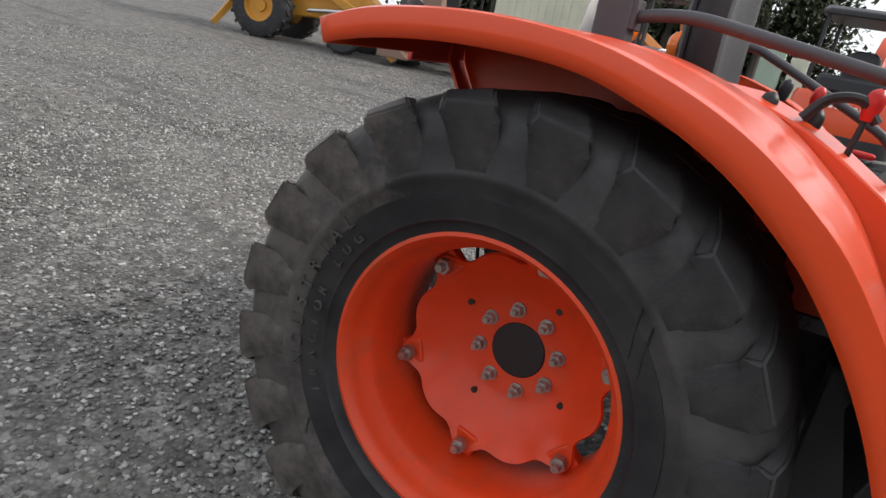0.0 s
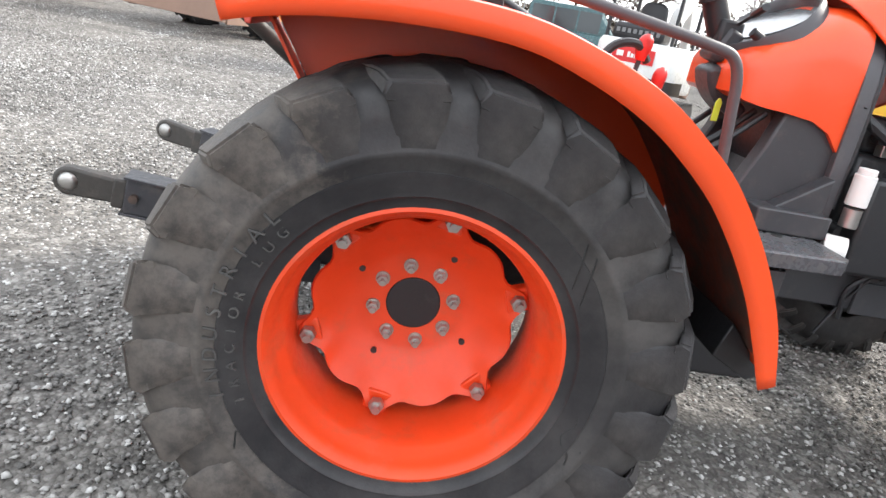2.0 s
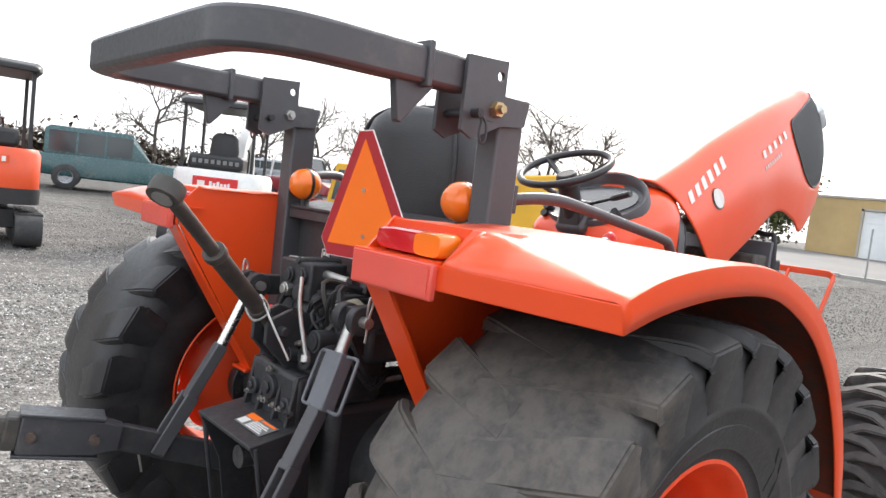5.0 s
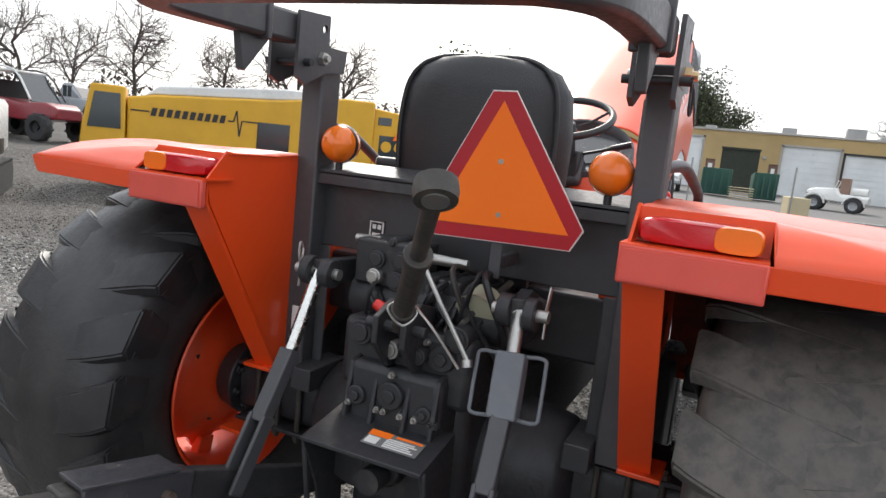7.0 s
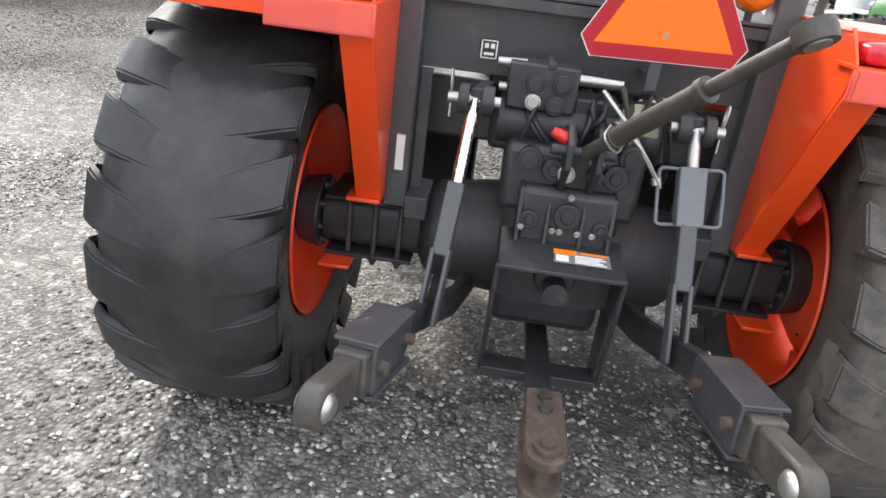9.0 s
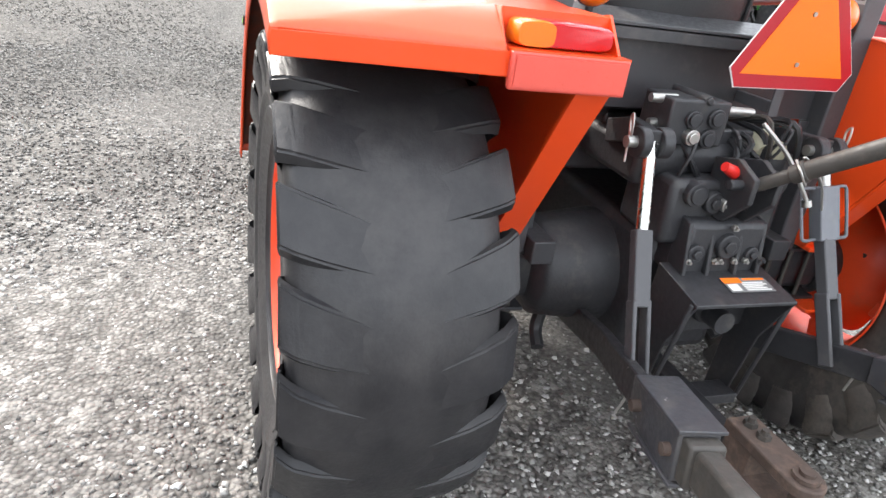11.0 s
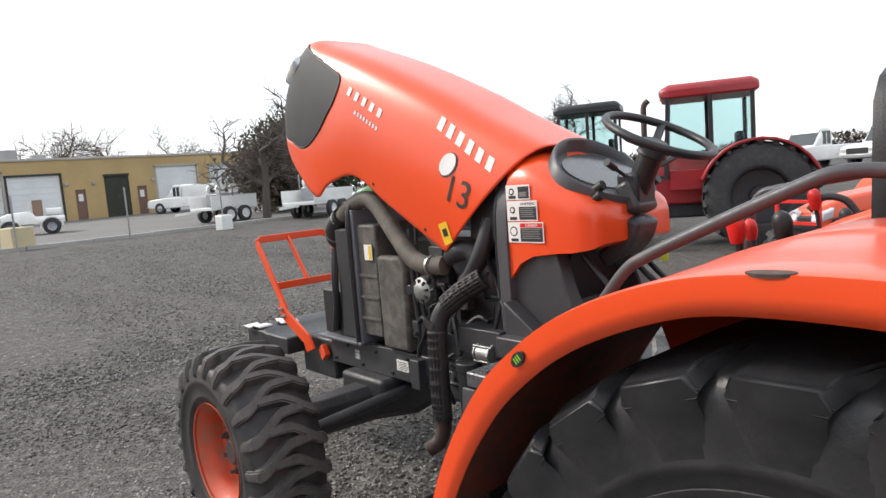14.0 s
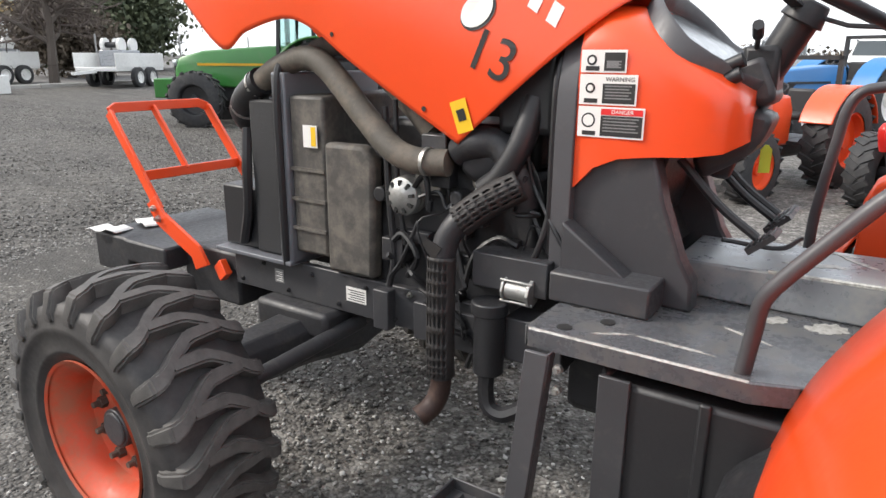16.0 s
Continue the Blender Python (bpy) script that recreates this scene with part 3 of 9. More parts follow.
    lathe(bm, [(r, s * (0.85 + y)) for r, y in ((0.408, 0.2035), (0.405, 0.2078), (0.395, 0.2058), (0.36, 0.189), (0.352, 0.189), (0.346, 0.178), (0.33, 0.1768), (0.318, 0.168))], 72, AX, AZ)
    part("sidewall_band", bm, M_tyre_dark, ty, "black sidewall band beside the rim", smooth=60)
    if s > 0:
        for ob in (ty, rim, disc):
            ob.location.y += 0.022
    return ty


def sidewall_crack(tyre, s, x, z, dz, wob, seed):
    rnd = random.Random(seed)
    pts = []
    for i in range(6):
        zz = z - dz * i / 5
        xx = x + rnd.uniform(-wob, wob)
        r = math.hypot(xx - AX, zz - AZ)
        y = 0.85 + np.interp(r, [0.347, 0.36, 0.395, 0.43, 0.5, 0.54, 0.572], [0.176, 0.187, 0.204, 0.209, 0.211, 0.204, 0.186])
        pts.append((xx, s * (y + 0.001), zz))
    bm = B()
    tube(bm, pts, 0.0022, 5, 2)
    part("sidewall_crack", bm, M_ink, tyre, "thin dark crack in the rubber")


FEN_UP = [(-0.44, 1.232), (-0.35, 1.262), (-0.26, 1.279), (-0.13, 1.292), (0, 1.293), (0.11, 1.283), (0.2, 1.262), (0.3, 1.228), (0.39, 1.185), (0.47, 1.13), (0.55, 1.062), (0.63, 0.962), (0.69, 0.866), (0.735, 0.77), (0.77, 0.655)]
FEN_LIP = [(-0.425, 1.188), (-0.335, 1.211), (-0.245, 1.226), (-0.13, 1.237), (0, 1.239), (0.1, 1.231), (0.18, 1.211), (0.275, 1.176), (0.36, 1.133), (0.435, 1.08), (0.51, 1.014), (0.585, 0.922), (0.643, 0.832), (0.688, 0.742), (0.735, 0.64)]


def sm(pts, n=4):
    return [(p.x, p.z) for p in spline([(a, 0, b) for a, b in pts], n)]


FEN_OUT = {1: 0.024, -1: -0.02}      # the left fender stands out a little further


def flare(row, s):
    return [(x, y + s * FEN_OUT[s] * max(0.0, abs(y) - 0.722) / 0.376, z) for x, y, z in row]


def fender(s):
    up, lip = sm(FEN_UP), sm(FEN_LIP)
    if s > 0:
        up, lip = ([(x - 0.045 * max(0.0, x - 0.1), z) for x, z in q] for q in (up, lip))
    bm = B()
    rings = []
    yi = 0.485
    for (ux, uz), (lx, lz) in zip(up, lip):
        # inner edge stays high, then falls to the lamp shelf; the crease runs out to the tail corner
        zi = uz + 0.012 if ux > -0.3 else 1.292 - max(0.0, -0.36 - ux) * 0.66 + 0.004
        zi = max(zi, 1.236)
        k = max(0.0, min(1.0, (-0.3 - ux) / 0.14))
        row = [(lx, s * 1.098, lz), (lx * 0.5 + ux * 0.5, s * 1.1, lz * 0.5 + uz * 0.5), (ux, s * 1.098, uz), (ux - 0.002, s * 1.085, uz + 0.004)]
        for y in (1.0, 0.93, 0.86, 0.79, 0.722):
            f = (y - 0.722) / 0.376
            cx = -0.36 - 0.09 * f
            zt = uz * f + (uz + 0.01 if ux > -0.3 else 1.296) * (1 - f)
            if ux < cx:
                zt += (1.2335 - zt) * min(1.0, (cx - ux) / max(0.004, cx + 0.438))
            row.append((ux - 0.014 * k * (1 - f), s * y, max(zt, 1.232) if ux < -0.2 else zt))
        row += [(ux + 0.06 * k, s * 0.716, max(uz + 0.012, 1.298) if ux < -0.2 else uz + 0.012), (ux + 0.06 * k, s * yi, max(uz + 0.012, 1.3) if ux < -0.2 else uz + 0.012)]
        rings.append(flare(row, s))
    loft(bm, rings, close=False, caps=False)
    top = part("fender", bm, M_orange, tractor, "glossy orange sheet-metal fender", smooth=24)
    sol = top.modifiers.new("sheet", "SOLIDIFY")
    sol.thickness, sol.offset = 0.005, -1
    # liner sheet under the fender; the shade below it is in its colour
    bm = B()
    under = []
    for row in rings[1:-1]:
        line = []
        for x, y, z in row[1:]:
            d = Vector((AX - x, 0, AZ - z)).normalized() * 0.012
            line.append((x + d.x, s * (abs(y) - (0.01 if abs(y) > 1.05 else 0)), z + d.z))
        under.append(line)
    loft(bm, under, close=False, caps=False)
    part("fender_underside", bm, M_shaded_orange, top, "dirty underside of the fender with its shade in the colour", smooth=24)
    # inner wall with its slanting rear edge
    bm = B()
    wall = [(-0.38, 1.305), (-0.44, 1.24), (-0.43, 1.18), (-0.135, 0.70), (0.02, 0.70), (0.30, 0.95), (0.52, 0.98), (0.55, 1.06)] + [(x, max(z + 0.012, 1.3) if x < -0.2 else z + 0.012) for x, z in up[::-1] if -0.36 < x < 0.54]
    prism(bm, wall, "y", s * 0.487, s * 0.493)
    part("inner_wall", bm, M_orange, top)
    bm = B()
    for (ax, az), (bx, bz) in (((-0.44, 1.235), (-0.44, 1.18)), ((-0.44, 1.18), (-0.14, 0.70))):
        d = Vector((bx - ax, 0, bz - az)).normalized()
        o = Vector((d.z, 0, -d.x)) * 0.004
        a3, b3 = Vector((ax, 0, az)), Vector((bx, 0, bz))
        loft(bm, [[q + o + Vector((0, s * 0.487, 0)), q + o + Vector((0, s * 0.56, 0)), q - o + Vector((0, s * 0.56, 0)), q - o + Vector((0, s * 0.487, 0))] for q in (a3, b3)])
    part("edge_flange", bm, M_orange, top)
    bm = B()
    box(bm, -0.165, -0.05, s * 0.49, s * 0.585, 0.688, 0.7)
    part("foot_tab", bm, M_orange, top, bevel=0.003)
    # rear closing plate of the top, down to the lip
    bm = B()
    loft(bm, [[(-0.4545, s * 0.70, 1.2335), (-0.4545, s * 0.70, 1.187), (-0.448, s * 0.70, 1.187), (-0.448, s * 0.70, 1.2315)], flare([(-0.4405, s * 1.0985, 1.2325), (-0.4255, s * 1.0985, 1.187), (-0.42, s * 1.0985, 1.187), (-0.434, s * 1.0985, 1.2305)], s)])
    part("tail_plate", bm, M_orange, top, bevel=0.003)
    bm = B()
    prism(bm, [(0.70, 0.74), (0.775, 0.66), (0.80, 0.622), (0.772, 0.605), (0.675, 0.655)], "y", s * 0.55, s * 0.97)
    part("mud_flap", bm, M_rubber, top, "black rubber mud flap tip", bevel=0.004)
    # lamp shelf, lamp, reflector
    bm = B()
    box(bm, -0.466, -0.36, s * 0.478, s * 0.715, 1.232, 1.238)
    box(bm, -0.384, -0.378, s * 0.49, s * 0.715, 1.234, 1.3)
    part("lamp_recess", bm, M_orange, top)
    bm = B()
    rings = []
    for x, k in ((-0.37, 1.0), (-0.415, 1.0), (-0.432, 0.93), (-0.437, 0.8)):
        yy, zz = 0.1 * k, 0.024 * k
        rings.append([(x, s * 0.598 + yy * math.copysign(abs(math.cos(a)) ** 0.45, math.cos(a)), 1.263 + zz * math.copysign(abs(math.sin(a)) ** 0.45, math.sin(a))) for a in [2 * math.pi * i / 28 for i in range(28)]])
    loft(bm, rings)
    lamp = part("tail_lamp", bm, M_redlens, top, "red and amber tail lamp")
    bm = B()
    rings = []
    for x, k in ((-0.39, 1.0), (-0.43, 1.0), (-0.44, 0.9)):
        yy, zz = 0.04 * k, 0.0235 * k
        rings.append([(x, s * 0.663 + yy * math.copysign(abs(math.cos(a)) ** 0.5, math.cos(a)), 1.263 + zz * math.copysign(abs(math.sin(a)) ** 0.5, math.sin(a))) for a in [2 * math.pi * i / 20 for i in range(20)]])
    loft(bm, rings)
    part("turn_lens", bm, M_amber, lamp, "amber turn lens")
    bm = B()
    box(bm, -0.468, -0.452, s * 0.478, s * 0.716, 1.168, 1.236)
    part("reflector", bm, M_pink, top, "faded red reflective plate", bevel=0.004)
    bm = B()
    box(bm, -0.4705, -0.467, s * 0.486, s * 0.708, 1.175, 1.229)
    part("reflector_face", bm, M_pink, top)
    return top


for side in (-1, 1):
    tyre_ob = rear_wheel(side)
    for i, (x, z, dz, wob) in enumerate(((0.30, 0.93, 0.14, 0.001), (0.325, 0.93, 0.2, 0.002), (0.37, 0.5, 0.12, 0.012), (0.41, 0.42, 0.12, 0.012), (-0.34, 0.36, 0.1, 0.001), (0.33, 0.3, 0.08, 0.012))):
        sidewall_crack(tyre_ob, side, x if side < 0 else -x, z, dz, wob, i)
    fender(side)
ring_text([o for o in tractor.children if o.name.startswith("rear_tyre")][0], "INDUSTRIAL", -1, AX, AZ, -1.0615, 0.412, 199, 6.6, 0.044)
ring_text([o for o in tractor.children if o.name.startswith("rear_tyre")][0], "TRACTOR LUG", -1, AX, AZ, -1.049, 0.376, 203, 6.2, 0.032)


def front_wheel(s):
    yc = 0.845
    wheel_tyre("front_tyre", s, FX, FZ, yc, FRONT_PROF, 60, FRONT_LUG, 22, tractor, "dusty front tyre with deep zigzag tread blocks", M_tyre, M_lug_grey)
    bm = B()
    lathe(bm, [(0.214, s * 0.985), (0.222, s * 0.99), (0.222, s * 0.982), (0.21, s * 0.978), (0.2, s * 0.965), (0.188, s * 0.95), (0.176, s * 0.93), (0.172, s * 0.91), (0.168, s * 0.885), (0.15, s * 0.875), (0.12, s * 0.875), (0.105, s * 0.882), (0.04, s * 0.882)], 56, FX, FZ)
    rim = part("front_rim", bm, M_front_rim, tractor, "dusty orange front rim")
    bm = B()
    cyl(bm, (FX, s * 0.70, FZ), (FX, s * 0.918, FZ), 0.062, 0.056, 28)
    cyl(bm, (FX, s * 0.918, FZ), (FX, s * 0.924, FZ), 0.05, 0.046, 28)
    part("front_hub", bm, M_grey, rim, "dark hub centre", bevel=0.003)
    for k in range(8):
        a = radians(22 + 45 * k)
        bm = B()
        nut(bm, (FX + 0.106 * math.cos(a), s * 0.878, FZ + 0.106 * math.sin(a)), (0, s, 0), 0.018, 0.022)
        part("wheel_nut", bm, M_rust, rim, "rusty plated nut")
    bm = B()
    a = radians(150)
    cyl(bm, (FX + 0.165 * math.cos(a), s * 0.9, FZ + 0.165 * math.sin(a)), (FX + 0.14 * math.cos(a), s * 0.92, FZ + 0.14 * math.sin(a)), 0.012, 0.008, 10)
    part("valve_stem", bm, M_rust, rim)


for side in (-1, 1):
    front_wheel(side)

# axles, gearbox, frame
bm = B()
rings = []
for y, r, k in ((-0.74, 0.06, 1), (-0.68, 0.062, 1), (-0.67, 0.075, 0.5), (-0.38, 0.08, 0.5), (-0.36, 0.13, 1), (-0.34, 0.145, 1), (-0.2, 0.165, 1), (-0.16, 0.17, 1), (0.16, 0.17, 1), (0.2, 0.165, 1), (0.34, 0.145, 1), (0.36, 0.13, 1), (0.38, 0.08, 0.5), (0.67, 0.075, 0.5), (0.68, 0.062, 1), (0.74, 0.06, 1)):
    ring = []
    for i in range(32):
        c, d = math.cos(2 * math.pi * i / 32), math.sin(2 * math.pi * i / 32)
        ring.append((AX + r * math.copysign(abs(c) ** k, c), y, AZ + r * math.copysign(abs(d) ** k, d)))
    rings.append(ring)
loft(bm, rings)
part("rear_axle_housing", bm, M_cast, tractor, "dusty black cast axle housing")
for s in (-1, 1):
    bm = B()
    cyl(bm, (AX, s * 0.68, AZ), (AX, s * 0.748, AZ), 0.115, 0.1, 32)
    part("axle_flange", bm, M_cast, tractor, "dark dusty axle flange", bevel=0.006)
    for k in range(8):
        a = radians(12 + 45 * k)
        bm = B()
        nut(bm, (AX + 0.09 * math.cos(a), s * 0.682, AZ + 0.09 * math.sin(a)), (0, -s, 0), 0.012, 0.012)
        part("flange_nut", bm, M_cast, tractor)
    for z in (0.662, 0.488):
        bm = B()
        box(bm, AX - 0.11, AX + 0.11, s * 0.395, s * 0.655, z, z + 0.012)
        part("clamp_plate", bm, M_cast, tractor, "black axle clamp plate", bevel=0.003)
    for y in (0.436, 0.511, 0.587):
        for x in (-0.092, 0.092):
            bm = B()
            cyl(bm, (AX + x, s * y, 0.468), (AX + x, s * y, 0.692), 0.008, seg=10)
            nut(bm, (AX + x, s * y, 0.674), (0, 0, 1), 0.014, 0.012)
            nut(bm, (AX + x, s * y, 0.488), (0, 0, -1), 0.014, 0.012)
            part("clamp_bolt", bm, M_toplink, tractor, "rusty long clamp bolt")
    bm = B()
    prism(bm, [(-0.17, 0.475), (0.0, 0.475), (0.0, 0.487), (-0.17, 0.487)], "y", s * 0.565, s * 0.655)
    part("lower_tab", bm, M_orange, tractor, "orange tab under the axle", bevel=0.003)
bm = B()
box(bm, -0.24, 1.3, -0.15, 0.15, 0.42, 0.78)
part("gearbox", bm, M_cast, tractor, "black transmission casing", bevel=0.03)
bm = B()
box(bm, -0.34, -0.22, -0.12, 0.12, 0.70, 0.86)
part("lift_case_cover", bm, M_cast, tractor, bevel=0.018)
bm = B()
box(bm, -0.2, 0.1, -0.22, 0.22, 0.9, 1.0)
part("lift_case_top", bm, M_cast, tractor, bevel=0.018)
bm = B()
box(bm, -0.30, -0.1, -0.17, 0.17, 0.78, 0.95)
part("lift_case", bm, M_cast, tractor, "dusty black hydraulic lift case", bevel=0.018)
for y, z, r, x in ((0.0, 0.80, 0.036, -0.355), (-0.085, 0.775, 0.022, -0.35), (0.09, 0.78, 0.026, -0.352), (0.05, 0.90, 0.03, -0.318), (-0.1, 0.9, 0.034, -0.316)):
    bm = B()
    cyl(bm, (-0.28, y, z), (x, y, z), r, r * 0.9, 20)
    cyl(bm, (x, y, z), (x - 0.008, y, z), r * 0.5, seg=6)
    part("case_boss", bm, M_cast, tractor, bevel=0.003)
for y in (-0.11, -0.04, 0.045, 0.115):
    bm = B()
    prism(bm, [(-0.36, 0.715), (-0.335, 0.855), (-0.29, 0.865), (-0.29, 0.71)], "y", y - 0.006, y + 0.006)
    part("case_rib", bm, M_cast, tractor, bevel=0.003)
for i in range(16):
    random.seed(40 + i)
    bm = B()
    y, z = random.uniform(-0.13, 0.13), random.choice((0.71, 0.76, 0.85, 0.93))
    nut(bm, (-0.345 if z < 0.87 else -0.302, y, z), (-1, 0, 0), 0.009, 0.009)
    part("case_bolt", bm, M_steel if i % 3 else M_cast, tractor)
for s in (-1, 1):
    bm = B()
    box(bm, 1.28, 2.62, s * 0.17, s * 0.2, 0.555, 0.69)
    part("frame_rail", bm, M_grey, tractor, "dark grey frame rail", bevel=0.004)
    bm = B()
    box(bm, 1.55, 1.78, s * 0.2, s * 0.215, 0.54, 0.66)
    box(bm, 1.86, 1.92, s * 0.2, s * 0.24, 0.55, 0.68)
    part("frame_bracket", bm, M_grey, tractor, bevel=0.004)
bm = B()
rings = []
for y, w, h in ((-0.7, 0.07, 0.09), (-0.5, 0.07, 0.08), (-0.25, 0.09, 0.085), (0, 0.12, 0.12), (0.25, 0.09, 0.085), (0.5, 0.07, 0.08), (0.7, 0.07, 0.09)):
    rings.append([(FX + a * w, y, FZ + 0.03 + b * h) for a, b in ((-1, -0.6), (-0.6, -1), (0.6, -1), (1, -0.6), (1, 0.6), (0.6, 1), (-0.6, 1), (-1, 0.6))])
loft(bm, rings)
part("front_axle", bm, M_cast, tractor, "black cast front axle beam", bevel=0.006)
bm = B()
box(bm, 2.1, 2.44, -0.27, 0.27, 0.455, 0.555)
part("axle_bolster", bm, M_cast, tractor, "black cast axle bolster", bevel=0.02)
for s in (-1, 1):
    bm = B()
    cyl(bm, (FX - 0.2, s * 0.12, FZ + 0.1), (FX - 0.13, s * 0.62, FZ + 0.03), 0.026, seg=14)
    cyl(bm, (FX - 0.14, s * 0.56, FZ + 0.038), (FX - 0.12, s * 0.7, FZ + 0.02), 0.013, seg=10)
    part("steering_ram", bm, M_cast, tractor, "black steering cylinder", bevel=0.002)
    bm = B()
    prism(bm, [(-0.09, -0.16), (0.09, -0.16), (0.07, 0.12), (-0.07, 0.12)], "y", s * 0.66, s * 0.74, Matrix.Translation((FX, 0, FZ)))
    part("wheel_knuckle", bm, M_cast, tractor, "black cast steering knuckle", bevel=0.015)

# three-point hitch
bm = B()
prism(bm, [(-0.47, 0.705), (-0.30, 0.735), (-0.30, 0.725), (-0.47, 0.695)], "y", -0.15, 0.15)
for y in (-0.15, 0.143):
    prism(bm, [(-0.47, 0.70), (-0.30, 0.73), (-0.28, 0.33), (-0.36, 0.33), (-0.40, 0.56)], "y", y, y + 0.007)
prism(bm, [(-0.145, 0.70), (0.145, 0.70), (0.145, 0.56), (0.1, 0.545), (-0.1, 0.545), (-0.145, 0.56)], "x", -0.33, -0.32)
part("shaft_guard", bm, M_cast, tractor, "bent black steel shaft guard", bevel=0.002)
bm = B()
cyl(bm, (-0.34, 0, 0.62), (-0.42, 0, 0.62), 0.03, seg=20)
part("output_shaft", bm, M_cast, tractor)
bm = B()
cyl(bm, (-0.30, 0, 0.635), (-0.365, 0, 0.635), 0.058, 0.05, 24)
part("shaft_cap", bm, M_black, tractor, "round black shaft cap", bevel=0.004)
bm = B()
box(bm, -0.40, -0.33, -0.15, 0.15, 0.345, 0.375)
for y in (-0.15, 0.15):
    cyl(bm, (-0.455, y, 0.70), (-0.39, y * 1.02, 0.36), 0.007, seg=8)
part("drawbar_frame", bm, M_cast, tractor, bevel=0.003)
bm = B()
box(bm, -0.62, 0.2, -0.032, 0.032, 0.355, 0.385)
part("drawbar", bm, M_cast, tractor, "dark dusty drawbar", bevel=0.004)
bm = B()
for z0, z1 in ((0.325, 0.352), (0.418, 0.445)):
    prism(bm, [(-0.56, -0.042), (-0.72, -0.046)] + [(-0.77 - 0.046 * math.sin(a), -0.046 * math.cos(a)) for a in [math.pi * i / 8 for i in range(9)]] + [(-0.72, 0.046), (-0.56, 0.042)], "z", z0, z1)
box(bm, -0.66, -0.57, -0.04, 0.04, 0.35, 0.42)
clevis = part("clevis", bm, M_rust, tractor, "rusty drawbar clevis", bevel=0.004)
bm = B()
cyl(bm, (-0.77, 0, 0.31), (-0.77, 0, 0.465), 0.017, seg=12)
cyl(bm, (-0.77, 0, 0.446), (-0.77, 0, 0.456), 0.03, seg=14)
part("hitch_pin", bm, M_rust, clevis)
for x in (-0.595, -0.64):
    bm = B()
    nut(bm, (x, 0, 0.445), (0, 0, 1), 0.018, 0.012)
    part("clevis_bolt", bm, M_toplink, clevis)
for s in (-1, 1):
    # lift arm from the rocker shaft
    bm = B()
    bar(bm, [(-0.05, s * 0.215, 1.0), (-0.17, s * 0.235, 1.035), (-0.3, s * 0.258, 1.037)], 0.03, 0.06)
    cyl(bm, (-0.288, s * 0.215, 1.037), (-0.288, s * 0.245, 1.037), 0.036, seg=18)
    cyl(bm, (-0.288, s * 0.275, 1.037), (-0.288, s * 0.3, 1.037), 0.036, seg=18)
    part("lift_arm", bm, M_cast, tractor, "black cast lift arm", bevel=0.003)
    bm = B()
    cyl(bm, (-0.288, s * 0.20, 1.037), (-0.288, s * 0.325, 1.037), 0.014, seg=12)
    part("lift_pin", bm, M_steel, tractor)
    bm = B()
    tube(bm, [(-0.288, s * 0.315, 1.03), (-0.293, s * 0.32, 1.07), (-0.288, s * 0.322, 1.10), (-0.278, s * 0.32, 1.085), (-0.284, s * 0.318, 1.05), (-0.29, s * 0.318, 0.99)], 0.003, 6)
    part("hair_pin", bm, M_steel, tractor)
    # lift rod
    p0, p1, p2 = Vector((-0.288, s * 0.26, 1.037)), Vector((-0.364, s * 0.275, 0.843)), Vector((-0.52, 0.30 if s > 0 else -0.285, 0.54))
    bm = B()
    if s > 0:
        cyl(bm, p0, p1, 0.016, seg=14)
        part("lift_screw", bm, M_chrome, tractor, "bright plated lift screw")
    else:
        cyl(bm, p0, p0.lerp(p1, 0.5), 0.015, seg=12)
        part("lift_screw", bm, M_steel, tractor, "bare lift screw")
        bm = B()
        d = (p1 - p0).normalized()
        m = basis(p0.lerp(p1, 0.42), d, (0, 1, 0))
        box(bm, 0, 0.14, -0.032, 0.032, -0.02, 0.02, m)
        part("turnbuckle", bm, M_plain_grey, tractor, "light grey leveling box", bevel=0.004)
        bm = B()
        for q in (-1, 1):
            tube(bm, [m @ Vector(v) for v in ((0.005, q * 0.03, 0.0), (0.005, q * 0.07, 0.0), (0.03, q * 0.075, 0), (0.11, q * 0.075, 0), (0.135, q * 0.07, 0), (0.135, q * 0.03, 0))], 0.0045, 8, 3)
        part("turnbuckle_loop", bm, M_plain_grey, tractor, "bent grey wire handle")
    bm = B()
    bar(bm, [p1 + (p0 - p1) * 0.04, p1.lerp(p2, 0.5)], 0.042, 0.034)
    a, b = p1.lerp(p2, 0.45), p2
    for q in (-1, 1):
        bar(bm, [a + Vector((0, q * 0.019, 0)), b + Vector((0, q * 0.019, 0))], 0.011, 0.04)
    part("lift_rod_fork", bm, M_rops, tractor, "grey painted forked lift rod", bevel=0.004)
    # lower link
    start, end = (Vector((-0.62, 0.35, 0.59)), Vector((-0.992, 0.432, 0.64))) if s > 0 else (Vector((-0.62, -0.325, 0.59)), Vector((-0.996, -0.372, 0.636)))
    bm = B()
    bar(bm, [(0.1, s * 0.19, 0.42), (-0.3, s * 0.25, 0.5), start + Vector((0.03, 0, -0.01)), start.lerp(end, 0.3)], 0.028, 0.075)
    link = part("lower_link", bm, M_cast, tractor, "black flat lower link arm", bevel=0.004)
    d = end - start
    L = d.length
    m = basis(start, d, (0, s, 0))
    bm = B()
    loft(bm, [[m @ Vector((x, a * w, b * h + o)) for a, b in ((-1, -1), (1, -1), (1, 1), (-1, 1))] for x, w, h, o in ((-0.02, 0.026, 0.034, 0), (0.05, 0.036, 0.05, 0), (0.215, 0.04, 0.054, 0), (0.228, 0.039, 0.05, 0))])
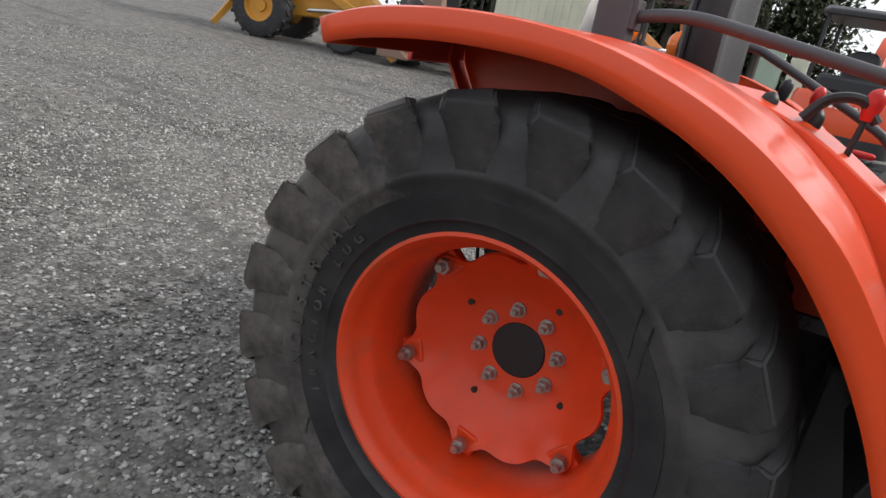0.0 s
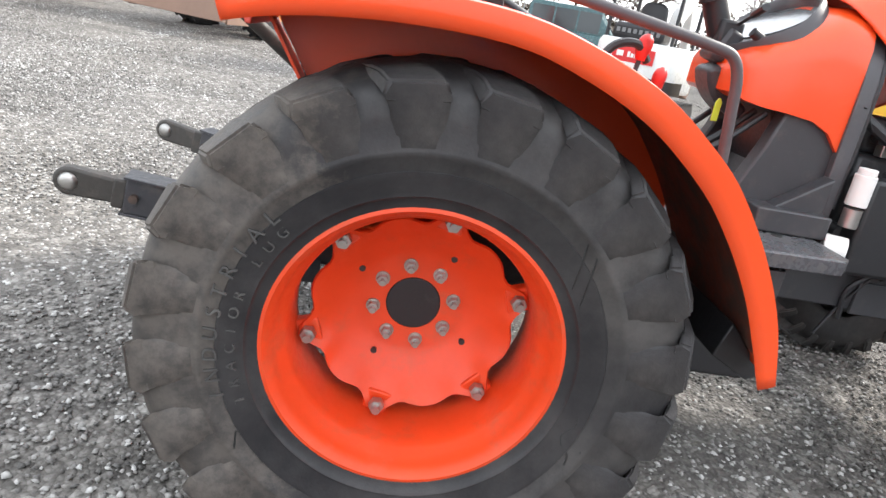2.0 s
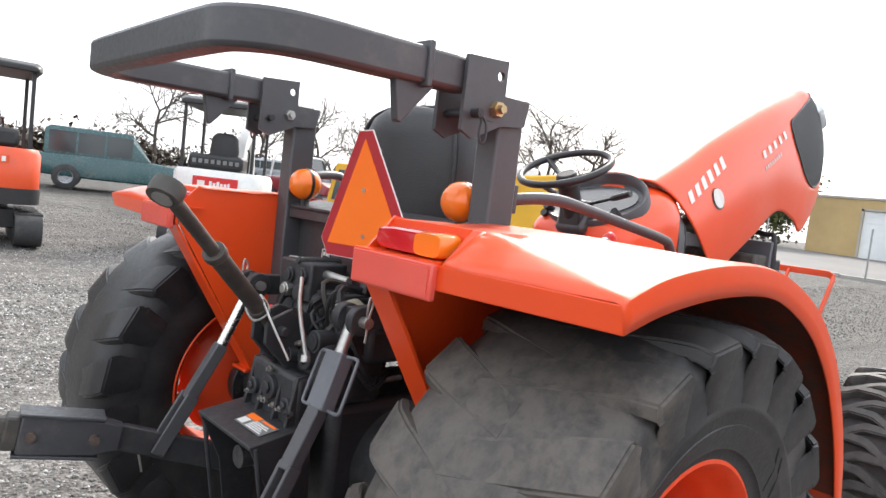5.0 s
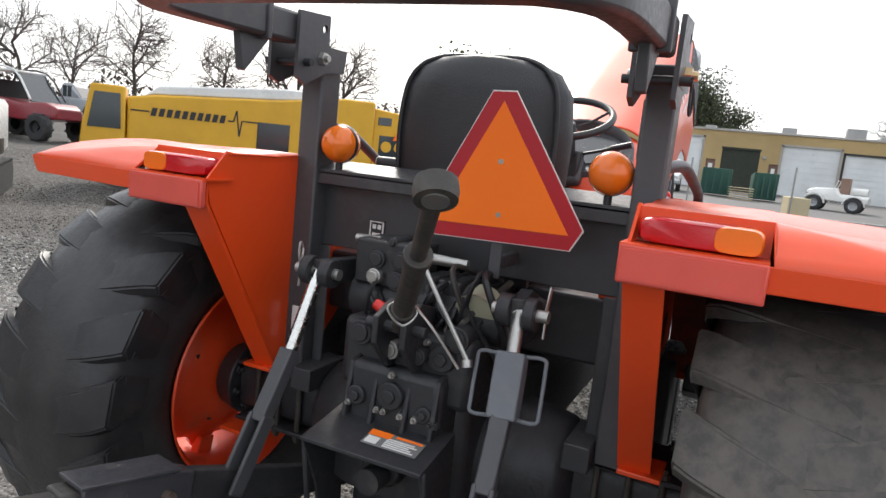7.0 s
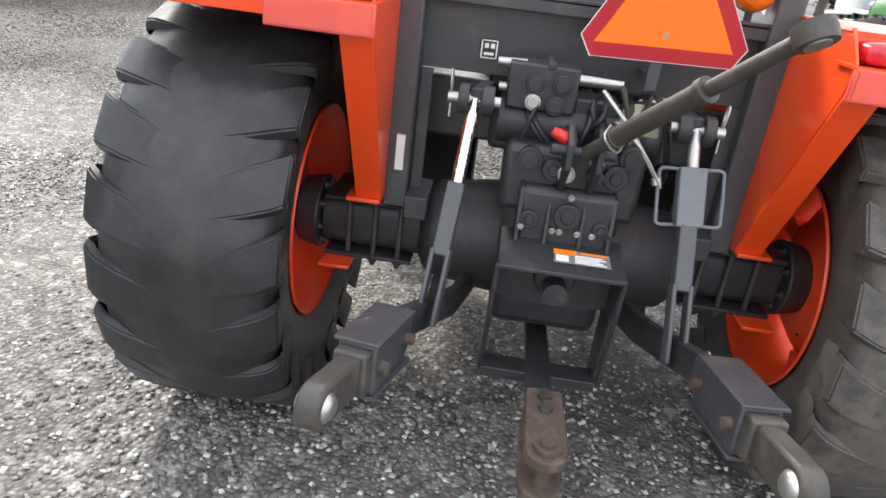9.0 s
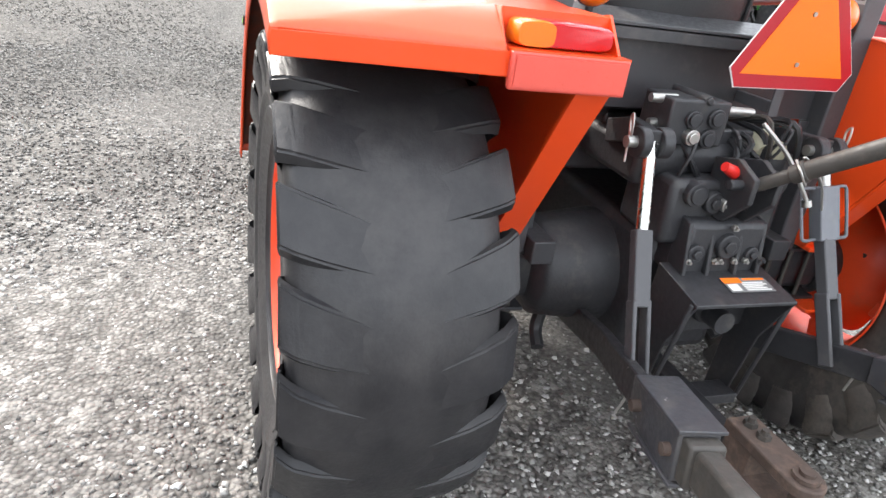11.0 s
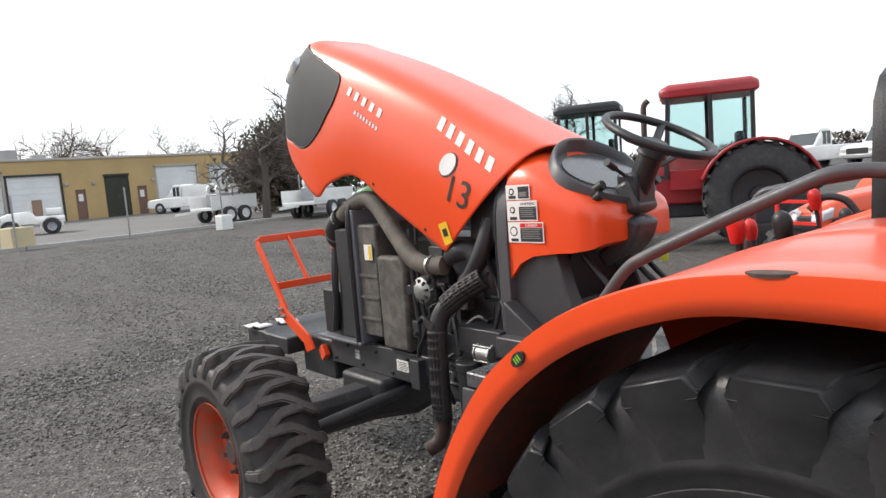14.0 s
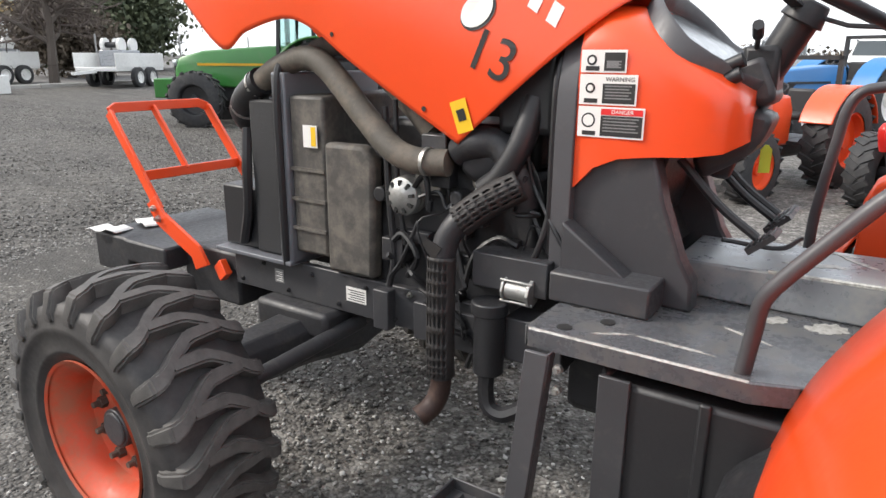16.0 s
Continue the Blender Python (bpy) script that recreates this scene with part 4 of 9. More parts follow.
    part("link_end_box", bm, M_link, link, "chipped grey telescopic link end", bevel=0.005)
    bm = B()
    for q in (-1, 1):
        loft(bm, [[m @ Vector((x, a, b + q * 0.0545)) for a, b in ((-0.046, -0.004), (0.046, -0.004), (0.046, 0.004), (-0.046, 0.004))] for x in (0.03, 0.235)])
    part("box_edge_plate", bm, M_link, link, "worn bright-edged cover plate", bevel=0.002)
    bm = B()
    box(bm, 0.225, 0.262, -0.034, 0.034, -0.044, 0.044, m)
    part("slide_collar", bm, M_toplink, link, "dark worn slide collar", bevel=0.006)
    bm = B()
    prism(bm, [(0.2, -0.034), (L - 0.02, -0.041)] + [(L + 0.042 * math.sin(a), -0.042 * math.cos(a)) for a in [math.pi * i / 10 for i in range(11)]] + [(L - 0.02, 0.041), (0.2, 0.034)], "y", -0.023, 0.023, m)
    part("ball_end", bm, M_toplink, link, "dark dusty forged ball end", bevel=0.008)
    bm = B()
    loft(bm, [[m @ Vector((L + r * math.cos(2 * math.pi * i / 18), y, r * math.sin(2 * math.pi * i / 18))) for i in range(18)] for y, r in ((-0.034, 0.012), (-0.031, 0.019), (-0.023, 0.027), (0.023, 0.027), (0.031, 0.019), (0.034, 0.012))])
    part("ball", bm, M_steel, link, "worn bright ball", smooth=60)
    for u in (0.05, 0.2):
        for q in (0.034, -0.034):
            bm = B()
            cyl(bm, m @ Vector((u, q, 0)), m @ Vector((u, q * 1.6, 0)), 0.013, seg=10)
            part("link_bolt", bm, M_rust, link)
    bm = B()
    tube(bm, [(-0.52, s * 0.335, 0.56), (-0.54, s * 0.345, 0.60), (-0.56, s * 0.345, 0.58), (-0.55, s * 0.34, 0.53), (-0.535, s * 0.345, 0.47)], 0.0032, 6)
    part("hair_pin", bm, M_steel, link)
    bm = B()
    tube(bm, [(-0.05, s * 0.3, 0.5), (-0.05, s * 0.31, 0.4), (-0.1, s * 0.32, 0.36)], 0.02, 8)
    part("stabiliser_chain", bm, M_cast, tractor)
# top link
t0, t1 = Vector((-0.36, -0.01, 0.965)), Vector((-0.761, -0.26, 1.303))
bm = B()
d = (t1 - t0).normalized()
cyl(bm, t0, t0 + d * 0.09, 0.016, seg=12)
cyl(bm, t0 + d * 0.08, t0 + d * 0.36, 0.022, seg=18)
cyl(bm, t0 + d * 0.35, t0 + d * 0.37, 0.027, seg=18)
cyl(bm, t0 + d * 0.1, t0 + d * 0.115, 0.026, seg=18)
toplink = part("top_link", bm, M_toplink, tractor, "dusty dark brown top link bar pointing up", bevel=0.002)
bm = B()
cyl(bm, t0 + d * 0.37, t1 - d * 0.02, 0.0155, seg=12)
part("top_link_screw", bm, M_toplink, toplink)
bm = B()
u = frame_of(d)[0]
u = d.cross(Vector((0, 0, 1)).cross(d)).normalized()
seg = 24
w2 = d.cross(u)
rings = []
for k in range(seg):
    a = 2 * math.pi * k / seg
    e = d * math.cos(a) + w2 * math.sin(a)
    rings.append([t1 + e * r + u * h for r, h in ((0.018, -0.017), (0.033, -0.017), (0.035, 0), (0.033, 0.017), (0.018, 0.017))])
vs = [[bm.verts.new(p) for p in r] for r in rings]
for k in range(seg):
    a, b = vs[k], vs[(k + 1) % seg]
    for j in range(5):
        jj = (j + 1) % 5
        bm.faces.new((a[j], a[jj], b[jj], b[j]))
part("top_link_eye", bm, M_toplink, toplink, "grey eye with ball socket")
bm = B()
cyl(bm, t1 - u * 0.02, t1 + u * 0.02, 0.021, 0.019, 16)
part("eye_ball", bm, M_steel, toplink)
bm = B()
a = t0 + d * 0.1
tube(bm, [a + u * 0.03, a + w2 * 0.032 + d * 0.01, a - u * 0.032, a - w2 * 0.03, a + u * 0.03 + d * 0.02, a + Vector((0.0, -0.07, -0.02)), a + Vector((0.02, -0.13, -0.10))], 0.003, 6)
part("retaining_wire", bm, M_steel, toplink, "bent wire with ball tip")
bm = B()
prism(bm, [(-0.40, 0.93), (-0.40, 0.99), (-0.33, 1.02), (-0.25, 1.0), (-0.25, 0.86), (-0.33, 0.86)], "y", -0.05, -0.035)
prism(bm, [(-0.40, 0.93), (-0.40, 0.99), (-0.33, 1.02), (-0.25, 1.0), (-0.25, 0.86), (-0.33, 0.86)], "y", 0.02, 0.035)
cyl(bm, (-0.36, -0.08, 0.965), (-0.36, 0.07, 0.965), 0.013, seg=12)
part("top_link_bracket", bm, M_cast, tractor, bevel=0.003)
for i, (y, z, r, x) in enumerate(((0.124, 1.044, 0.02, -0.261), (0.07, 1.04, 0.024, -0.25), (0.125, 1.085, 0.022, -0.25), (0.06, 1.09, 0.024, -0.25), (0.09, 1.13, 0.012, -0.24), (0.02, 0.9, 0.022, -0.335), (-0.05, 0.9, 0.02, -0.335), (0.11, 0.92, 0.03, -0.32), (-0.13, 0.95, 0.03, -0.31))):
    bm = B()
    cyl(bm, (-0.1, y, z), (x, y, z), r, seg=18)
    cyl(bm, (x, y, z), (x - 0.006, y, z), r * 0.72, seg=18)
    part("hydraulic_coupler", bm, M_cast if i not in (0, 5) else M_steel, tractor, "round black hydraulic coupler" if i not in (0, 5) else "bare metal coupler ring", bevel=0.002)
bm = B()
box(bm, -0.24, -0.12, 0.02, 0.19, 1.02, 1.13)
box(bm, -0.22, -0.10, -0.09, 0.02, 1.0, 1.06)
part("valve_block", bm, M_cast, tractor, bevel=0.006)
for y0, y1, z in ((0.02, -0.09, 1.10), (0.15, 0.22, 1.12), (0.15, 0.21, 1.06)):
    bm = B()
    cyl(bm, (-0.19, y0, z), (-0.19, y1, z), 0.014, 0.011, 10)
    part("coupler_end", bm, M_steel, tractor)
bm = B()
cyl(bm, (-0.24, -0.14, 1.0), (-0.18, -0.14, 1.02), 0.05, 0.045, 20)
part("filter_cap", bm, surface("pale_cap", (0.35, 0.33, 0.24), 0.5), tractor, "pale round cap")
bm = B()
cyl(bm, (-0.33, 0.035, 0.985), (-0.33, 0.07, 1.0), 0.017, 0.012, 10)
part("red_coupler_cap", bm, M_redknob, tractor, "red plastic coupler cap")
for i in range(20):
    random.seed(80 + i)
    bm = B()
    y = random.uniform(-0.2, 0.15)
    tube(bm, [(-0.1, y, 1.06), (-0.24 - random.uniform(0, 0.05), y + random.uniform(-0.05, 0.05), random.uniform(0.95, 1.1)), (-0.2, y + random.uniform(-0.15, 0.1), random.uniform(0.8, 0.95)), (-0.05, y + random.uniform(-0.1, 0.1), 0.85)], random.uniform(0.004, 0.009), 6)
    part("hydraulic_line", bm, M_rubber if i % 9 else M_toplink, tractor)
bm = B()
tube(bm, [(-0.3, -0.03, 1.10), (-0.34, -0.10, 1.03), (-0.36, -0.18, 0.93)], 0.0055, 8)
cyl(bm, (-0.36, -0.18, 0.93), (-0.364, -0.184, 0.915), 0.012, seg=10)
part("linkage_rod", bm, M_steel, tractor, "thin bare linkage rod")
bm = B()
cyl(bm, (-0.18, -0.2, 0.98), (-0.18, 0.2, 0.98), 0.06, seg=24)
part("rocker_shaft", bm, M_cast, tractor)

# rear panel and roll bar
bm = B()
box(bm, -0.045, -0.035, -0.43, 0.43, 1.06, 1.27)
part("rear_panel", bm, M_grey, tractor, "dark grey rear sheet panel", bevel=0.002)
bm = B()
prism(bm, [(-0.09, 1.262), (-0.09, 1.276), (0.02, 1.30), (0.02, 1.288)], "y", -0.43, 0.43)
box(bm, -0.09, -0.084, -0.43, 0.43, 1.235, 1.27)
part("rear_crossmember", bm, M_grey, tractor, "dark grey cross member with worn top edge", bevel=0.002)
for s in (-1, 1):
    bm = B()
    box(bm, -0.105, -0.018, s * 0.425, s * 0.492, 0.66, 1.592)
    post = part("roll_bar_post", bm, M_rops, tractor, "dark grey square roll bar post", bevel=0.006)
    bm = B()
    box(bm, -0.15, 0.03, s * 0.36, s * 0.425, 0.655, 0.72)
    part("post_foot", bm, M_grey, post, bevel=0.004)
    bm = B()
    box(bm, -0.06, -0.054, s * 0.39, s * 0.424, 0.70, 1.06)
    part("post_gusset", bm, M_grey, post, bevel=0.004)
    plate = [(-0.236, 1.668), (-0.107, 1.678), (-0.107, 1.60), (-0.02, 1.60), (-0.03, 1.54), (-0.112, 1.53), (-0.2, 1.49), (-0.236, 1.505)]
    for y in (s * 0.5, s * 0.415):
        bm = B()
        holed_prism(bm, plate, (-0.128, 1.64), 0.0115, y - 0.005, y + 0.005)
        part("hinge_plate", bm, M_rops, post, smooth=30)
    bm = B()
    nut(bm, (-0.135, s * 0.41, 1.565), (0, -s, 0), 0.018, 0.012)
    part("hinge_nut", bm, M_steel, post)
    bm = B()
    nut(bm, (-0.135, s * 0.505, 1.565), (0, s, 0), 0.02, 0.014)
    part("hinge_bolt", bm, surface("gold_zinc", (0.5, 0.36, 0.2), 0.35, 0.9), post, "gold plated hinge bolt")
    bm = B()
    cyl(bm, (-0.055, s * 0.4925, 1.565), (-0.055, s * 0.494, 1.565), 0.011, seg=14)
    part("pin_hole", bm, M_ink, post)
    bm = B()
    box(bm, -0.2, -0.14, s * 0.5045, s * 0.5058, 1.5345, 1.5375)
    part("weld_slot", bm, M_ink, post)
    bm = B()
    cyl(bm, (-0.205, s * 0.39, 1.545), (-0.205, s * 0.53, 1.545), 0.01, seg=10)
    tube(bm, [(-0.205, s * 0.525, 1.548), (-0.189, s * 0.532, 1.525), (-0.186, s * 0.532, 1.49), (-0.196, s * 0.53, 1.481), (-0.204, s * 0.529, 1.5), (-0.2, s * 0.528, 1.53), (-0.215, s * 0.528, 1.553)], 0.003, 6)
    part("lock_pin", bm, M_cast, post, "steel lock pin with wire clip")
    if s > 0:
        bm = B()
        box(bm, -0.112, -0.1055, s * 0.442, s * 0.465, 0.78, 0.88)
        part("post_label", bm, M_white, post, "white paper strip label")
    else:
        bm = B()
        box(bm, -0.1, -0.058, -0.4245, -0.423, 1.385, 1.515)
        lab = part("post_warning_label", bm, M_greytext, post, "faded grey and orange warning label", smooth=0)
        bm = B()
        box(bm, -0.096, -0.062, -0.4229, -0.4222, 1.488, 1.511)
        part("label_header", bm, M_sign_o, lab, smooth=0)
        bm = B()
        for i in range(6):
            box(bm, -0.096 + 0.004 * (i % 2), -0.062, -0.4229, -0.4222, 1.394 + 0.015 * i, 1.4 + 0.015 * i)
        part("label_lines", bm, M_ink, lab, smooth=0)
# folded upper hoop
bm = B()
hoop = [(-0.20, 0.458, 1.628), (-0.40, 0.458, 1.622), (-0.58, 0.452, 1.618), (-0.66, 0.43, 1.616), (-0.71, 0.375, 1.615), (-0.722, 0.30, 1.615), (-0.722, 0, 1.616), (-0.722, -0.30, 1.615), (-0.71, -0.375, 1.615), (-0.66, -0.43, 1.616), (-0.58, -0.452, 1.618), (-0.40, -0.458, 1.622), (-0.20, -0.458, 1.628)]
bar(bm, hoop, 0.062, 0.078, 4)
hoop_ob = part("roll_bar_hoop", bm, M_rops, tractor, "grey roll bar hoop folded back level", bevel=0.01)
for s in (-1, 1):
    bm = B()
    prism(bm, [(-0.29, 1.592), (-0.404, 1.59), (-0.388, 1.5), (-0.378, 1.496), (-0.35, 1.527)], "y", s * 0.45, s * 0.472)
    box(bm, -0.34, -0.325, s * 0.42, s * 0.497, 1.578, 1.674)
    part("hoop_stop", bm, M_rops, hoop_ob, bevel=0.003)

# lamps and emblem
for s, yy in ((1, 0.37), (-1, -0.37)):
    bm = B()
    rings = []
    for x, r in ((-0.125, 0.012), (-0.118, 0.032), (-0.104, 0.045), (-0.084, 0.051), (-0.066, 0.051), (-0.046, 0.045), (-0.032, 0.032), (-0.026, 0.012)):
        rings.append([(x, yy + r * math.cos(2 * math.pi * i / 28), 1.348 + r * math.sin(2 * math.pi * i / 28)) for i in range(28)])
    loft(bm, rings)
    lamp = part("warning_lamp", bm, M_amber, tractor, "round amber warning lamp")
    bm = B()
    cyl(bm, (-0.076, yy, 1.268), (-0.076, yy, 1.31), 0.01, seg=10)
    cyl(bm, (-0.08, yy, 1.348), (-0.07, yy, 1.348), 0.0525, seg=28)
    part("lamp_stem", bm, M_black, lamp)
tri = [(-0.205, 0.008, 1.197), (-0.198, -0.325, 1.206), (-0.222, -0.148, 1.482)]
A_, B_, C_ = (Vector(t) for t in tri)
ux = (B_ - A_).normalized()
cen = (A_ + B_ + C_) / 3
nz = ux.cross(C_ - A_).normalized()
if nz.x > 0:
    nz = -nz
uy = (C_ - (A_ + B_) / 2).normalized()
def in_sign(a, b, h):
    return cen + ux * a + uy * b + nz * h
R3 = (C_ - cen).length
bm = B()
outer = []
for k in range(3):
    a = radians(90 + 120 * k)
    for da in (-7.4, 7.4):
        outer.append((math.cos(a + radians(da)) * R3 * 1.13, math.sin(a + radians(da)) * R3 * 1.13))
loft(bm, [[in_sign(a, b, 0.0) for a, b in outer], [in_sign(a, b, 0.003) for a, b in outer]])
emblem = part("vehicle_emblem", bm, M_white, tractor, "orange triangle emblem with dark red border", smooth=0)
bm = B()
loft(bm, [[in_sign(a * 0.985, b * 0.985, 0.0031) for a, b in outer], [in_sign(a * 0.985, b * 0.985, 0.0042) for a, b in outer]])
part("emblem_border", bm, M_sign_r, emblem, smooth=0)
bm = B()
tri2 = [(math.cos(radians(90 + 120 * k)) * R3, math.sin(radians(90 + 120 * k)) * R3) for k in range(3)]
loft(bm, [[in_sign(a, b, 0.0043) for a, b in tri2], [in_sign(a, b, 0.0055) for a, b in tri2]])
part("emblem_triangle", bm, M_sign_o, emblem, smooth=0)
for b in (0.055, -0.065):
    bm = B()
    cyl(bm, in_sign(0, b, 0.005), in_sign(0, b, 0.0085), 0.006, seg=10)
    part("emblem_rivet", bm, M_steel, emblem)
bm = B()
box(bm, -0.19, -0.185, -0.17, -0.14, 1.08, 1.46)
box(bm, -0.187, -0.05, -0.165, -0.145, 1.10, 1.13)
part("emblem_bracket", bm, M_rops, tractor, bevel=0.002)
bm = B()
box(bm, -0.0475, -0.0445, 0.225, 0.275, 1.098, 1.152)
dec = part("warning_decal", bm, M_ink, tractor, "small black warning decal")
bm = B()
for y0, y1, z0, z1 in ((0.228, 0.232, 1.101, 1.149), (0.268, 0.272, 1.101, 1.149), (0.228, 0.272, 1.101, 1.104), (0.228, 0.272, 1.146, 1.149), (0.237, 0.263, 1.11, 1.117), (0.236, 0.247, 1.128, 1.14), (0.252, 0.263, 1.128, 1.14)):
    box(bm, -0.0485, -0.047, y0, y1, z0, z1)
part("decal_print", bm, M_white, dec, smooth=0)
bm = B()
m = basis((-0.40, -0.045, 0.7195), (0, -1, 0), (0.98, 0, 0.17))
box(bm, -0.065, 0.07, -0.03, 0.025, 0, 0.0015, m)
lab = part("guard_label", bm, M_greytext, tractor, "scuffed orange and white warning label")
bm = B()
box(bm, -0.065, -0.01, 0.004, 0.025, 0.0016, 0.0024, m)
box(bm, 0.0, 0.065, 0.015, 0.022, 0.0016, 0.0024, m)
part("label_band", bm, M_sign_o, lab, smooth=0)
bm = B()
box(bm, -0.06, -0.03, -0.025, 0.0, 0.0016, 0.0024, m)
for i in range(5):
    box(bm, -0.015, 0.06 - 0.008 * (i % 3), -0.025 + i * 0.007, -0.021 + i * 0.007, 0.0016, 0.0024, m)
part("label_print", bm, M_white, lab, smooth=0)


# ---- operator's place ----
bm = B()
prism(bm, [(0.40, -0.48), (0.68, -0.48), (0.75, -0.585), (1.215, -0.545), (1.244, -0.52), (1.244, 0.512), (1.236, 0.52), (0.782, 0.522), (0.70, 0.493), (0.40, 0.48)], "z", 0.775, 0.81)
deck = part("platform", bm, M_deck, tractor, "scuffed dark grey steel foot platform", bevel=0.003)
for s in (-1, 1):
    bm = B()
    rings = []
    for x, y in ((1.236, 0.5205), (0.783, 0.5225), (0.702, 0.4945)) if s > 0 else ((1.216, 0.5475), (0.757, 0.5825), (0.694, 0.4885)):
        rings.append([(x, s * y, 0.766), (x, s * (y + 0.006), 0.766), (x, s * (y + 0.006), 0.8085), (x, s * y, 0.8085)])
    loft(bm, rings)
    if s > 0:
        bm2 = B()
        loft(bm2, [[(x, y + a, 0.8095 + b) for a, b in ((-0.002, 0.0008), (0.0015 + w, 0.0008), (0.005 + w, -0.0012), (0.0048, -0.004), (-0.002, -0.002))] for x, y, w in ((1.235, 0.521, 0.0), (1.1, 0.5218, 0.0016), (0.98, 0.5222, 0.0004), (0.86, 0.5226, 0.0018), (0.784, 0.523, 0.0005))])
        part("bare_edge", bm2, M_scuff, deck, "platform edge worn to bright metal")
    part("platform_edge", bm, M_deck, deck, "folded platform edge with bare corners", bevel=0.002)
bm = B()
box(bm, 1.2445, 1.25, -0.515, 0.512, 0.764, 0.807)
part("platform_lip", bm, M_deck, deck, bevel=0.002)
for x, y in ((1.101, 0.399), (1.202, 0.333), (1.17, 0.48), (1.10, -0.37), (1.204, -0.30)):
    bm = B()
    cyl(bm, (x, y, 0.8085), (x, y, 0.8125), 0.017, seg=16)
    part("deck_hole", bm, M_ink, deck)
bm = B()
prism(bm, [(0.30, 0.811), (1.047, 0.811), (1.045, 0.90), (0.30, 0.91)], "y", -0.18, 0.107)
tunnel = part("transmission_tunnel", bm, M_tunnel, tractor, "worn grey tunnel cover with bare patches and sky sheen in its colour", bevel=0.006)
def scuff(o, x, y, w, h, seed, parent):
    """Ragged patch where the paint is worn to the metal."""
    rnd = random.Random(seed)
    m = basis(o, x, y)
    k = 26
    rr = [0.6 + 0.4 * rnd.random() for _ in range(k)]
    ring = [(w * rr[i] * math.cos(2 * math.pi * i / k), h * rr[i] * math.sin(2 * math.pi * i / k)) for i in range(k)]
    ring = [(a, b + 0.25 * h * math.sin(a / w * 2.6)) for a, b in ring]
    bm = B()
    loft(bm, [[m @ Vector((a, b, z)) for a, b in ring] for z in (-0.0005, 0.0008)])
    part("bare_scuff", bm, M_scuff, parent, "patch worn to bare metal", smooth=0)


for o, x, y, w, h, seed in (((0.74, -0.01, 0.9045), (1, 0.1, 0), (0, 1, 0), 0.085, 0.022, 1), ((0.66, -0.09, 0.9055), (1, -1.2, 0), (1, 1, 0), 0.075, 0.012, 2), ((0.7, -0.15, 0.905), (1, -0.3, 0), (0, 1, 0), 0.05, 0.016, 3)):
    scuff(o, x, y, w, h, seed, tunnel)
# pale strip for the glint along the worn top edge
bm = B()
loft(bm, [[(x, 0.1035 + a, 0.9125 + (0.61 - x) * 0.0133 - 0.0035 + b) for a, b in ((-0.0055, 0.0), (0.0015, 0.002), (0.0045, -0.001), (0.0045, -0.007), (0, -0.006))] for x in (0.36, 0.5, 0.66, 0.83)])
part("bare_edge", bm, M_scuff, tunnel, "worn cover edge with its white glint put in as pale metal")
scuff((0.808, 0.1075, 0.864), (-1, 0, 0), (0.15, 0, 1), 0.012, 0.036, 4, tunnel)
for o, x, y, w, h, seed in (((0.79, 0.165, 0.8105), (1, 0.2, 0), (0, 1, 0), 0.03, 0.028, 5), ((0.69, 0.16, 0.8105), (1, 0.1, 0), (0, 1, 0), 0.05, 0.04, 6), ((0.95, 0.44, 0.8103), (1, -0.1, 0), (0, 1, 0), 0.1, 0.007, 7), ((1.07, 0.455, 0.8103), (1, 0.5, 0), (-0.4, 1, 0), 0.05, 0.006, 8), ((0.83, 0.30, 0.8103), (1, -0.5, 0), (0.4, 1, 0), 0.07, 0.006, 9)):
    scuff(o, x, y, w, h, seed, deck)
bm = B()
box(bm, 0.1, 0.47, -0.49, 0.49, 0.84, 1.02)
part("seat_platform", bm, M_grey, tractor, bevel=0.01)
